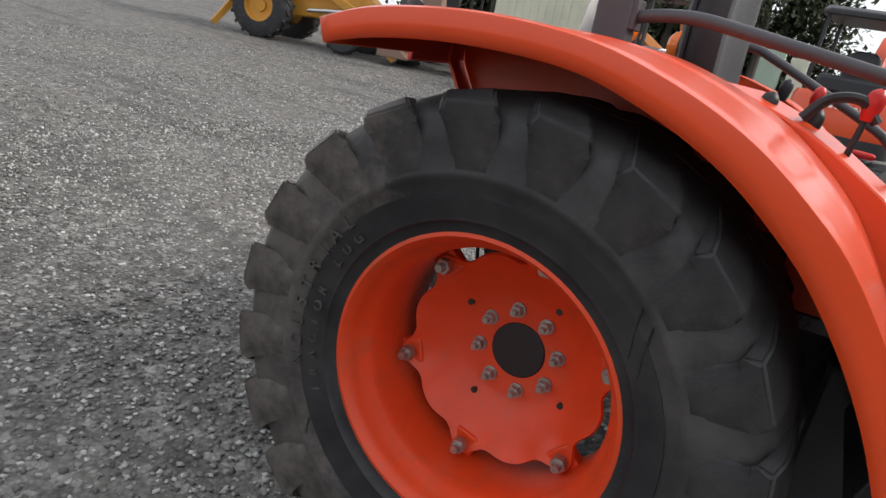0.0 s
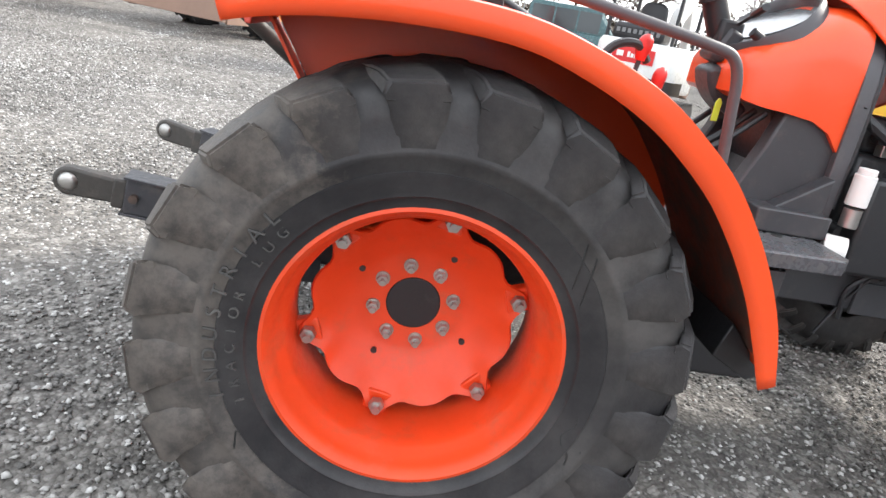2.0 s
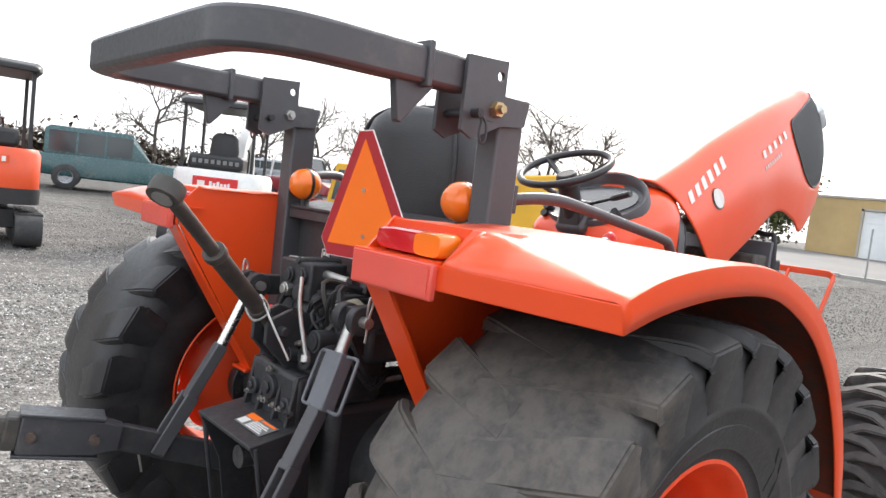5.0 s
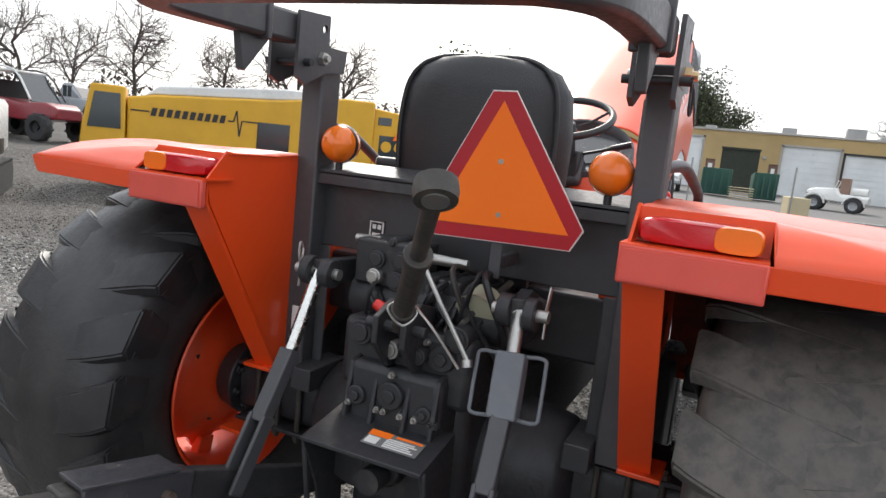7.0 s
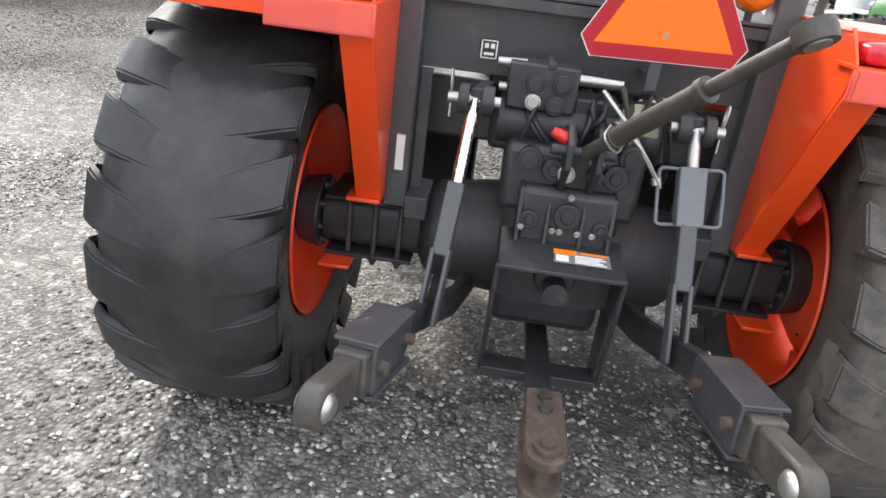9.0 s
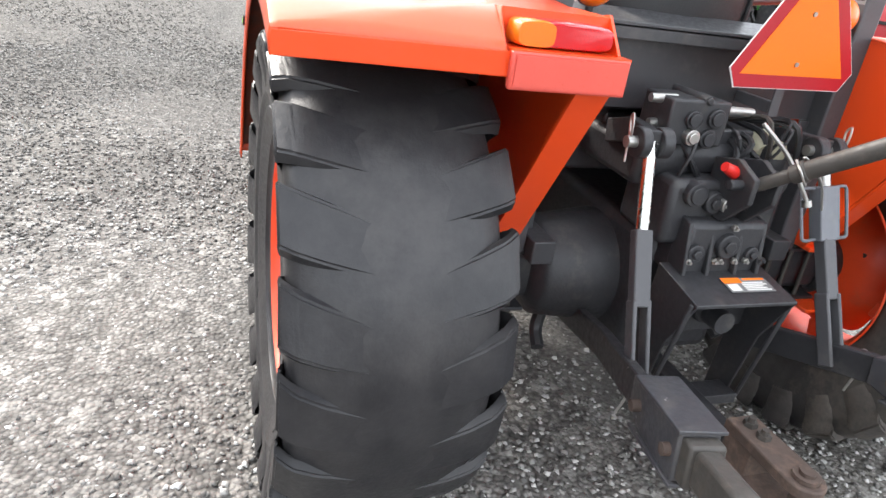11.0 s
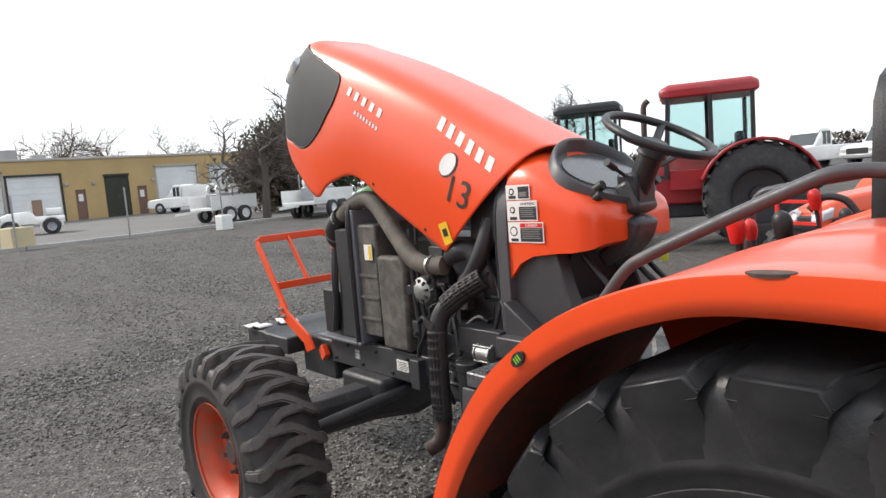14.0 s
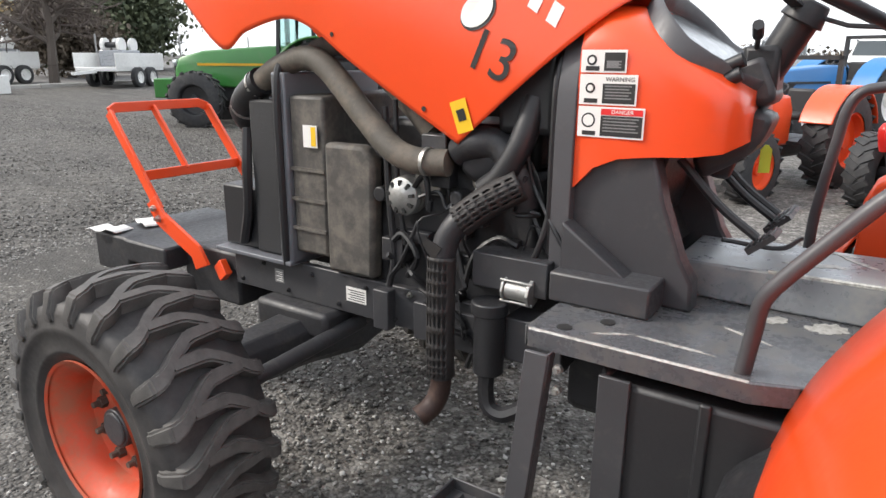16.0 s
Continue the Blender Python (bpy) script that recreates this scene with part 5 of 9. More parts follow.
for s in (-1, 1):
    bm = B()
    box(bm, 0.62, 1.06, s * 0.27, s * 0.52, 0.38, 0.735)
    box(bm, 1.05, 1.075, s * 0.27, s * 0.5, 0.42, 0.75)
    part("fuel_tank", bm, M_black, tractor, "black moulded fuel tank", bevel=0.045)
    bm = B()
    box(bm, 1.0, 1.068, s * 0.518, s * 0.53, 0.36 if s > 0 else 0.66, 0.745)
    part("tank_bracket", bm, M_grey, tractor, "dark grey tank mounting plate", bevel=0.003)
    bm = B()
    box(bm, 0.84, 0.865, s * 0.515, s * 0.528, 0.39, 0.74)
    part("tank_seam", bm, M_black, tractor, bevel=0.006)
    if s > 0:
        bm = B()
        prism(bm, [(1.172, 0.77), (1.228, 0.77), (1.268, 0.345), (1.216, 0.335)], "y", 0.545, 0.556)
        prism(bm, [(1.172, 0.77), (1.178, 0.77), (1.222, 0.345), (1.216, 0.335)], "y", 0.512, 0.545)
        step = part("step_bracket", bm, M_rops, tractor, "grey step bracket with bare edge", bevel=0.003)
        bm = B()
        box(bm, 1.08, 1.43, 0.52, 0.73, 0.312, 0.322)
        for x0, x1, y0, y1 in ((1.08, 1.43, 0.726, 0.734), (1.08, 1.43, 0.514, 0.521), (1.424, 1.432, 0.521, 0.726), (1.078, 1.085, 0.521, 0.726)):
            box(bm, x0, x1, y0, y1, 0.312, 0.352)
        tread = part("step_tread", bm, M_grey, step, bevel=0.003)
        for i in range(9):
            for j in range(3):
                bm = B()
                x, y = 1.115 + 0.034 * i, s * (0.56 + 0.062 * j)
                prism(bm, [(x - 0.011, 0.322), (x + 0.011, 0.322), (x + 0.004, 0.338), (x - 0.004, 0.338)], "y", y - 0.014, y + 0.014)
                part("tread_tooth", bm, M_steel if (i + j) % 3 == 0 else M_grey, step)
        for z in (0.74, 0.69):
            bm = B()
            nut(bm, (1.152, s * 0.54, z), (0, s, 0), 0.012, 0.01)
            part("step_bolt", bm, M_steel, step)
    # grab rail; the left one slopes down to the platform, the right one stays high and drops straight
    bm = B()
    if s > 0:
        tube(bm, [(-0.02, 0.455, 1.372), (0.06, 0.475, 1.388), (0.14, 0.495, 1.39), (0.22, 0.503, 1.362), (0.4, 0.51, 1.285), (0.56, 0.515, 1.213), (0.62, 0.517, 1.175), (0.69, 0.52, 1.092), (0.755, 0.523, 1.01), (0.781, 0.519, 0.965), (0.79, 0.505, 0.9), (0.802, 0.488, 0.81)], 0.0155, 12, 5)
    else:
        tube(bm, [(-0.02, -0.46, 1.365), (0.06, -0.485, 1.378), (0.14, -0.5, 1.381), (0.24, -0.505, 1.37), (0.5, -0.505, 1.334), (0.68, -0.503, 1.308), (0.735, -0.502, 1.29), (0.762, -0.5, 1.24), (0.775, -0.5, 1.15), (0.8, -0.5, 0.95), (0.805, -0.5, 0.81)], 0.0155, 12, 5)
    part("grab_rail", bm, M_rops, tractor, "bent grey tubular grab rail")
    bm = B()
    box(bm, -0.02, -0.005, s * 0.43, s * 0.49, 1.335, 1.405)
    part("rail_foot", bm, M_rops, tractor, bevel=0.003)

# seat
bm = B()
rings = []
for z, w, xb, xf in ((1.02, 0.2, 0.05, 0.18), (1.12, 0.228, 0.025, 0.15), (1.28, 0.25, 0.005, 0.13), (1.42, 0.256, 0.002, 0.125), (1.53, 0.243, 0.005, 0.125), (1.585, 0.205, 0.01, 0.122), (1.61, 0.15, 0.022, 0.118), (1.618, 0.08, 0.034, 0.085)):
    k = 20
    ring = []
    for i in range(k):
        a = 2 * math.pi * i / k
        c, d = math.cos(a), math.sin(a)
        ex = abs(c) ** 0.5 * (1 if c > 0 else -1)
        ey = abs(d) ** 0.6 * (1 if d > 0 else -1)
        bow = 0.05 * ey * ey
        ring.append(((xb + xf) / 2 + (xf - xb) / 2 * ex + bow, 0.035 + w * ey, z))
    rings.append(ring)
loft(bm, rings)
seat = part("seat_backrest", bm, M_seat, tractor, "black vinyl seat backrest with rounded top", smooth=60)
bm = B()
tube(bm, [Vector(r[7]) + Vector((-0.002, 0.002, 0)) for r in rings] + [Vector(r[13]) + Vector((-0.002, -0.002, 0)) for r in rings[::-1]], 0.007, 8, 4)
part("backrest_piping", bm, M_black, seat)
bm = B()
rings = []
for x, w, z0, z1 in ((0.12, 0.2, 1.03, 1.11), (0.2, 0.24, 1.02, 1.12), (0.34, 0.25, 1.02, 1.125), (0.45, 0.24, 1.025, 1.125), (0.5, 0.2, 1.04, 1.1)):
    rings.append([(x, 0.035 + w * a, (z0 + z1) / 2 + (z1 - z0) / 2 * b) for a, b in ((-1, -0.5), (-0.8, -1), (0.8, -1), (1, -0.5), (1, 0.5), (0.8, 1), (-0.8, 1), (-1, 0.5))])
loft(bm, rings)
part("seat_cushion", bm, M_seat, tractor, "black vinyl seat cushion", bevel=0.012)
bm = B()
box(bm, 0.02, 0.30, -0.12, 0.2, 0.95, 1.05)
box(bm, 0.02, 0.06, -0.17, 0.24, 1.02, 1.1)
part("seat_suspension", bm, M_black, tractor, bevel=0.01)
# lever console on the right
bm = B()
rings = []
for x, z, b in ((0.12, 1.28, 0.98), (0.3, 1.27, 0.98), (0.42, 1.23, 0.9), (0.48, 1.2, 0.812), (0.6, 1.13, 0.812), (0.655, 1.085, 0.812), (0.68, 1.02, 0.812)):
    rings.append([(x, -0.34, b), (x, -0.34, z - 0.03), (x, -0.36, z - 0.01), (x, -0.485, z - 0.03), (x, -0.485, b)])
loft(bm, rings)
part("side_console", bm, M_orange, tractor, "orange lever console", bevel=0.006)
bm = B()
tube(bm, [(0.6, 0.462, 1.122), (0.55, 0.455, 1.124), (0.47, 0.445, 1.126), (0.4, 0.44, 1.126)], [0.008, 0.0115, 0.012, 0.012, 0.012, 0.012, 0.012, 0.012, 0.012, 0.012, 0.012, 0.012, 0.012], 10)
part("draft_lever", bm, M_redknob, tractor, "red hand lever lying level above the fender")
bm = B()
tube(bm, [(0.41, 0.44, 1.126), (0.38, 0.438, 1.1), (0.375, 0.437, 1.03)], 0.008, 8)
part("lever_stalk", bm, M_black, tractor)
for x, y, h, mat in ((0.5, -0.42, 0.1, M_redknob), (0.40, -0.40, -0.06, M_black), (0.3, -0.42, -0.02, M_black), (0.36, 0.42, 0.09, M_redknob), (0.26, 0.41, 0.1, M_black), (0.63, -0.24, -0.1, M_redknob)):
    bm = B()
    cyl(bm, (x, y, 1.1), (x + 0.02, y, 1.22 + h * 0.4), 0.007, seg=8)
    lv = part("lever", bm, M_black, tractor)
    bm = B()
    tube(bm, [(x + 0.02, y, 1.2 + h * 0.4), (x + 0.022, y, 1.24 + h * 0.4), (x + 0.03, y, 1.27 + h * 0.4)], [0.014, 0.016, 0.018, 0.019, 0.02, 0.021, 0.021, 0.021, 0.02, 0.019, 0.017, 0.012, 0.006], 10)
    part("lever_knob", bm, mat, lv, "red plastic knob" if mat is M_redknob else "black knob")
bm = B()
tube(bm, [(0.40, -0.44, 1.22), (0.44, -0.44, 1.27), (0.5, -0.43, 1.28), (0.54, -0.42, 1.24)], 0.012, 8)
part("console_handle", bm, M_black, tractor)
# dial on the side of the seat
bm = B()
cyl(bm, (0.085, 0.27, 1.303), (0.072, 0.335, 1.303), 0.021, seg=20)
gauge = part("seat_gauge", bm, M_black, tractor, "round dial with white face on the seat side", bevel=0.002)
bm = B()
cyl(bm, (0.0722, 0.334, 1.303), (0.0716, 0.337, 1.303), 0.0175, seg=20)
face = part("dial_face", bm, M_white, gauge, "white dial face")
bm = B()
tube(bm, [(0.0775, 0.338, 1.298), (0.072, 0.3392, 1.308), (0.0665, 0.3382, 1.303), (0.071, 0.339, 1.297)], 0.0022, 6)
part("dial_mark", bm, M_ink, face)

# steering wheel
SC = Vector((0.82, 0.005, 1.523))
sn = Vector((-0.455, 0, 0.89)).normalized()
su, sv = Vector((0, 1, 0)), sn.cross(Vector((0, 1, 0)))
bm = B()
seg, ts = 48, 10
vs = []
for k in range(seg):
    a = 2 * math.pi * k / seg
    e = su * math.cos(a) + sv * math.sin(a)
    vs.append([bm.verts.new(SC + e * (0.173 + 0.0135 * math.cos(2 * math.pi * j / ts)) + sn * 0.0135 * math.sin(2 * math.pi * j / ts)) for j in range(ts)])
for k in range(seg):
    for j in range(ts):
        bm.faces.new((vs[k][j], vs[k][(j + 1) % ts], vs[(k + 1) % seg][(j + 1) % ts], vs[(k + 1) % seg][j]))
sw = part("steering_wheel", bm, M_black, tractor, "black three-spoke steering wheel")
for k in range(3):
    a = radians(90 + 120 * k)
    bm = B()
    e = su * math.cos(a) + sv * math.sin(a)
    bar(bm, [SC + e * 0.03 - sn * 0.045, SC + e * 0.09 - sn * 0.035, SC + e * 0.17], 0.028, 0.01)
    part("spoke", bm, M_black, sw, bevel=0.002)
bm = B()
cyl(bm, SC - sn * 0.07, SC - sn * 0.02, 0.05, 0.038, 20)
part("wheel_hub", bm, M_black, sw, bevel=0.004)
bm = B()
tube(bm, [SC - sn * 0.05, SC - sn * 0.16 + Vector((0.0, 0, 0)), Vector((0.95, 0.0, 1.27)), Vector((1.0, 0.0, 1.1))], 0.04, 12, 4)
box(bm, 0.875, 0.955, -0.055, 0.055, 1.3, 1.41)
part("steering_column", bm, M_black, tractor, "dark grey steering column cover", bevel=0.012)
for s, yy in ((1, 0.09), (-1, -0.13)):
    bm = B()
    tube(bm, [(0.93, yy * 0.4, 1.40), (0.92, yy, 1.42), (0.91, yy * 1.8, 1.45)], [0.006] * 8 + [0.012] * 5, 8)
    part("column_stalk", bm, M_black, tractor)

# cowl
def arch(x, w, top, bot, n=14, flat=0.62):
    out = [(x, -w, bot)]
    for i in range(n + 1):
        a = math.pi * i / n
        c, d = -math.cos(a), math.sin(a)
        yy = w * math.copysign(abs(c) ** flat, c)
        zz = bot + (top - bot) * (0.55 + 0.45 * abs(d) ** flat)
        out.append((x, yy, zz))
    return out + [(x, w, bot)]


bm = B()
rings = [arch(1.268, 0.252, 1.508, 1.075), arch(1.22, 0.254, 1.508, 1.128), arch(1.16, 0.254, 1.495, 1.155), arch(1.08, 0.25, 1.443, 1.165), arch(1.0, 0.24, 1.387, 1.17), arch(0.94, 0.225, 1.342, 1.18), arch(0.912, 0.19, 1.31, 1.195)]
loft(bm, rings)
cowl = part("cowl", bm, M_orange, tractor, "orange dash cowl with rounded corners", smooth=55)
bm = B()
dc, dn = Vector((1.045, 0, 1.408)), Vector((-0.56, 0, 0.83)).normalized()
du, dv = Vector((0, 1, 0)), dn.cross(Vector((0, 1, 0)))
if dv.z < 0:
    dv = -dv
rings = []
for h, k in ((-0.05, 1.0), (0.012, 1.0), (0.018, 0.975), (0.014, 0.93), (0.007, 0.88)):
    rings.append([dc + du * 0.222 * k * math.cos(2 * math.pi * i / 36) + dv * 0.172 * k * math.sin(2 * math.pi * i / 36) + dn * (h + (0.035 if math.sin(2 * math.pi * i / 36) > 0 else 0.0) * abs(math.sin(2 * math.pi * i / 36)) * (1 if h > 0.01 else 0)) for i in range(36)])
loft(bm, rings)
dash = part("instrument_panel", bm, M_rops, tractor, "black oval instrument panel under a visor", smooth=50)
bm = B()
loft(bm, [[dc + du * 0.175 * math.cos(2 * math.pi * i / 32) + dv * (0.11 * math.sin(2 * math.pi * i / 32) + 0.012) + dn * h for i in range(32)] for h in (0.0075, 0.011)])
part("gauge_cover", bm, surface("gauge_glass", (0.05, 0.053, 0.056), 0.2, 0.0, coat=0.4), dash, "clear dusty gauge cover")
for y, z in ((0.16, 1.36), (0.17, 1.33), (-0.16, 1.36)):
    bm = B()
    cyl(bm, (0.97, y, z), (0.93, y, z + 0.02), 0.016, seg=12)
    part("dash_switch", bm, M_black, dash)
bm = B()
bar(bm, [(0.935, 0.0, 1.38), (0.9, 0.0, 1.28), (0.93, 0.0, 1.19), (1.03, 0.0, 1.12)], 0.13, 0.06, 5)
part("column_cover", bm, M_grey, tractor, "dark grey plastic lower column cover", bevel=0.015)
# grey frame arch in front of the cowl
bm = B()
out, inn = arch(1.27, 0.262, 1.495, 0.84, flat=0.7), arch(1.27, 0.23, 1.465, 0.84, flat=0.7)
for x0, x1 in ((1.268, 1.318),):
    a = [bm.verts.new((x0, p[1], p[2])) for p in out]
    b = [bm.verts.new((x1, p[1], p[2])) for p in out]
    c = [bm.verts.new((x1, p[1], p[2])) for p in inn]
    d = [bm.verts.new((x0, p[1], p[2])) for p in inn]
    for i in range(len(a) - 1):
        for p, q in ((a, b), (b, c), (c, d), (d, a)):
            bm.faces.new((p[i], p[i + 1], q[i + 1], q[i]))
part("cowl_frame", bm, M_rops, tractor, "dark grey arched firewall frame", bevel=0.003)
bm = B()
tube(bm, [(1.325, 0.25, 0.9), (1.325, 0.252, 1.2), (1.325, 0.235, 1.36), (1.325, 0.13, 1.45), (1.325, 0, 1.465), (1.325, -0.13, 1.45), (1.325, -0.235, 1.36), (1.325, -0.252, 1.2), (1.325, -0.25, 0.9)], 0.009, 8, 4)
part("rubber_seal", bm, M_rubber, tractor, "black rubber edge seal")
bm = B()
box(bm, 1.288, 1.30, -0.225, 0.225, 0.80, 1.40)
part("firewall", bm, M_black, tractor)
for s in (-1, 1):
    bm = B()
    prism(bm, [(1.29, 0.81), (1.29, 1.09), (1.15, 1.18), (1.08, 1.17), (1.05, 1.06), (1.0, 0.93), (0.97, 0.88), (0.965, 0.81)], "y", s * 0.17, s * 0.235)
    part("footwell_side", bm, M_grey, tractor, "dark grey footwell panel", bevel=0.008)
    bm = B()
    box(bm, 1.03, 1.275, s * 0.23, s * 0.345, 0.811, 0.885)
    prism(bm, [(1.27, 0.88), (1.10, 0.88), (1.27, 1.0)], "y", s * 0.235, s * 0.3)
    part("footwell_box", bm, M_grey, tractor, bevel=0.006)
bm = B()
prism(bm, [(1.28, 0.90), (1.28, 1.20), (1.05, 1.20), (1.12, 0.98), (1.08, 0.9)], "y", -0.17, 0.17)
part("footwell_back", bm, M_black, tractor)
for y, l_ in ((0.13, 0.0), (-0.10, 0.0), (-0.17, 0.0)):
    bm = B()
    tube(bm, [(1.05, y, 1.15), (0.95, y, 1.05), (0.86, y, 0.985)], 0.011, 8)
    pd = part("pedal", bm, M_black, tractor, "black ribbed foot pedal")
    bm = B()
    m = basis((0.845, y, 0.98), (0, 1, 0), (0.75, 0, -0.65))
    box(bm, -0.045, 0.045, -0.035, 0.035, -0.006, 0.006, m)
    pad = part("pedal_pad", bm, M_rubber, pd)
    for i in range(5):
        bm = B()
        box(bm, -0.045, 0.045, -0.032 + i * 0.015, -0.026 + i * 0.015, -0.011, -0.0061, m)
        part("pad_rib", bm, M_rubber, pd)
bm = B()
tube(bm, [(0.95, 0.05, 0.95), (0.83, -0.02, 0.93), (0.79, -0.1, 0.945)], 0.006, 6)
part("gear_stub", bm, M_black, tractor)
bm = B()
prism(bm, [(-0.014, 0.0), (0.014, 0.0), (0.014, 0.06), (0.004, 0.072), (-0.004, 0.072), (-0.014, 0.06)], "y", -0.0015, 0.0015, pose(0.905, -0.134, 1.096, 0, 0, 25))
part("yellow_tag", bm, M_lime_tag, tractor, "hanging yellow key tag")

# cowl decals, left and right
def sticker(name, o, w, h, mat, parent, label="", ydir=1):
    bm = B()
    box(bm, o[0] - w, o[0], o[1], o[1] + 0.0015 * ydir, o[2] - h, o[2])
    return part(name, bm, mat, parent, label, smooth=0)


for s in (1,):
    for (x, z, w, h, head) in ((1.262, 1.272, 0.158, 0.07, 1), (1.262, 1.344, 0.136, 0.068, 2), (1.262, 1.398, 0.108, 0.05, 0)):
        y = s * 0.2555
        st = sticker("warning_sticker", (x, y, z), w, h, M_white, cowl, "white warning sticker with black text block", s)
        bx0 = 0.056
        bm = B()
        box(bm, x - w + 0.004, x - bx0, y + s * 0.0016, y + s * 0.0024, z - h + 0.004, z - (0.02 if head else 0.006))
        part("sticker_panel", bm, M_ink, st, smooth=0)
        for r in range(5):
            bm = B()
            zz = z - 0.024 - r * (h - 0.034) / 5
            box(bm, x - w + 0.012 + 0.006 * (r % 2), x - bx0 - 0.006, y + s * 0.0026, y + s * 0.003, zz - 0.003, zz)
            part("sticker_line", bm, M_greytext, st, smooth=0)
        bm = B()
        cyl(bm, (x - 0.026, y + s * 0.0016, z - h * 0.45), (x - 0.026, y + s * 0.0022, z - h * 0.45), 0.017 if head == 1 else 0.012, seg=20)
        box(bm, x - 0.045, x - 0.012, y + s * 0.0016, y + s * 0.0021, z - h + 0.004, z - h + 0.014)
        part("sticker_symbol", bm, M_ink, st, smooth=0)
        bm = B()
        cyl(bm, (x - 0.026, y + s * 0.0023, z - h * 0.45), (x - 0.026, y + s * 0.003, z - h * 0.45), 0.013 if head == 1 else 0.007, seg=20)
        part("sticker_field", bm, M_white, st, smooth=0)
        if head == 1:
            bm = B()
            box(bm, x - w + 0.004, x - bx0, y + s * 0.0016, y + s * 0.0026, z - 0.018, z - 0.004)
            part("sticker_header", bm, M_red_label, st, smooth=0)
            text_mesh("DANGER", 0.013, M_white, basis((x - (w + bx0) / 2, y + 0.0028, z - 0.011), (-1, 0, 0), (0, 0, 1)), "sticker_word", st, 0.0003)
        elif head == 2:
            text_mesh("WARNING", 0.014, M_ink, basis((x - (w + bx0) / 2, y + 0.0018, z - 0.011), (-1, 0, 0), (0, 0, 1)), "sticker_word", st, 0.0003)

# ---- raised hood ----
H_CROWN = [(1.16, 1.525), (1.42, 1.652), (1.68, 1.79), (1.99, 1.937), (2.2, 2.026), (2.42, 2.11), (2.56, 2.16), (2.665, 2.125), (2.775, 2.035), (2.87, 1.93), (2.945, 1.80)]
H_LOW = [(1.595, 1.158), (1.78, 1.262), (1.964, 1.368), (2.10, 1.455), (2.214, 1.487), (2.389, 1.452), (2.508, 1.40), (2.68, 1.53), (2.80, 1.64), (2.90, 1.715), (2.945, 1.745)]
H_WID = [0.283, 0.287, 0.29, 0.29, 0.292, 0.292, 0.29, 0.278, 0.25, 0.19, 0.11]


def hood_table(nv=72):
    cr, lo = spline([(a, 0, b) for a, b in H_CROWN], 22), spline([(a, 0, b) for a, b in H_LOW], 22)
    wd = [p.x for p in spline([(w, 0, 0) for w in H_WID], 22)]
    rows = []
    for c, b, w in zip(cr, lo, wd):
        row = []
        for j in range(nv + 1):
            v = j / nv
            # from the lower edge up the side, over the shoulder, to the crown
            a = v * math.pi / 2
            yy = w * (math.cos(a) ** 0.34 if v < 1 else 0) * (0.93 + 0.07 * math.sin(min(1, v * 2.2) * math.pi / 2))
            lift = math.sin(a) ** 0.95
            row.append(Vector((b.x + (c.x - b.x) * lift, yy, b.z + (c.z - b.z) * lift)))
        rows.append(row)
    return rows


HT = hood_table()


HT_XZ = np.array([(p.x, p.z, p.y) for row in HT for p in row if p.y > 0.05])


def hood_y(x, z):
    return float(HT_XZ[((HT_XZ[:, 0] - x) ** 2 + (HT_XZ[:, 1] - z) ** 2).argmin(), 2])


def inside(poly, x, z):
    c = False
    for (ax, az), (bx, bz) in zip(poly, poly[1:] + poly[:1]):
        if (az > z) != (bz > z) and x < (bx - ax) * (z - az) / (bz - az) + ax:
            c = not c
    return c


GR = [(p.x, p.z) for p in spline([(2.59, 0, 2.15), (2.53, 0, 2.098), (2.40, 0, 2.022), (2.30, 0, 1.964), (2.235, 0, 1.918), (2.265, 0, 1.835), (2.34, 0, 1.765), (2.42, 0, 1.70), (2.51, 0, 1.655), (2.6, 0, 1.645), (2.72, 0, 1.685), (3.2, 0, 1.82)], 6)] + [(3.2, 2.3), (2.6, 2.3)]
# lay the mesh rows onto the grille's edge
gr_a, gr_b = np.array(GR[:-3]), np.array(GR[1:-2])
for row in HT:
    for p in row:
        q = np.array((p.x, p.z))
        ab = gr_b - gr_a
        f = np.clip(((q - gr_a) * ab).sum(1) / (ab ** 2).sum(1), 0, 1)
        c = gr_a + ab * f[:, None]
        d2 = ((c - q) ** 2).sum(1)
        if d2.min() < 0.005 ** 2:
            p.x, p.z = c[d2.argmin()]
bm_h, bm_g = B(), B()
for s in (1, -1):
    for tgt, want in ((bm_h, False), (bm_g, True)):
        cache = {}
        def vert(i, j):
            if (i, j) not in cache:
                p = HT[i][j]
                cache[(i, j)] = tgt.verts.new((p.x, s * p.y, p.z))
            return cache[(i, j)]
        for i in range(len(HT) - 1):
            for j in range(len(HT[0]) - 1):
                q = (HT[i][j] + HT[i + 1][j] + HT[i + 1][j + 1] + HT[i][j + 1]) / 4
                if inside(GR, q.x, q.z) == want:
                    f = [vert(i, j), vert(i + 1, j), vert(i + 1, j + 1), vert(i, j + 1)]
                    if s > 0:
                        f.reverse()
                    tgt.faces.new(f)
for b_ in (bm_h, bm_g):
    bmesh.ops.remove_doubles(b_, verts=b_.verts[:], dist=0.0005)
hood = part("hood", bm_h, M_orange, tractor, "raised glossy orange hood with arched lower edge", smooth=50, recalc=False)
grille = part("hood_grille", bm_g, M_mesh, hood, "dark wrap-around mesh grille", smooth=50, recalc=False)
for ob in (hood, grille):
    sol = ob.modifiers.new("sheet", "SOLIDIFY")
    sol.thickness, sol.offset = 0.005, -1


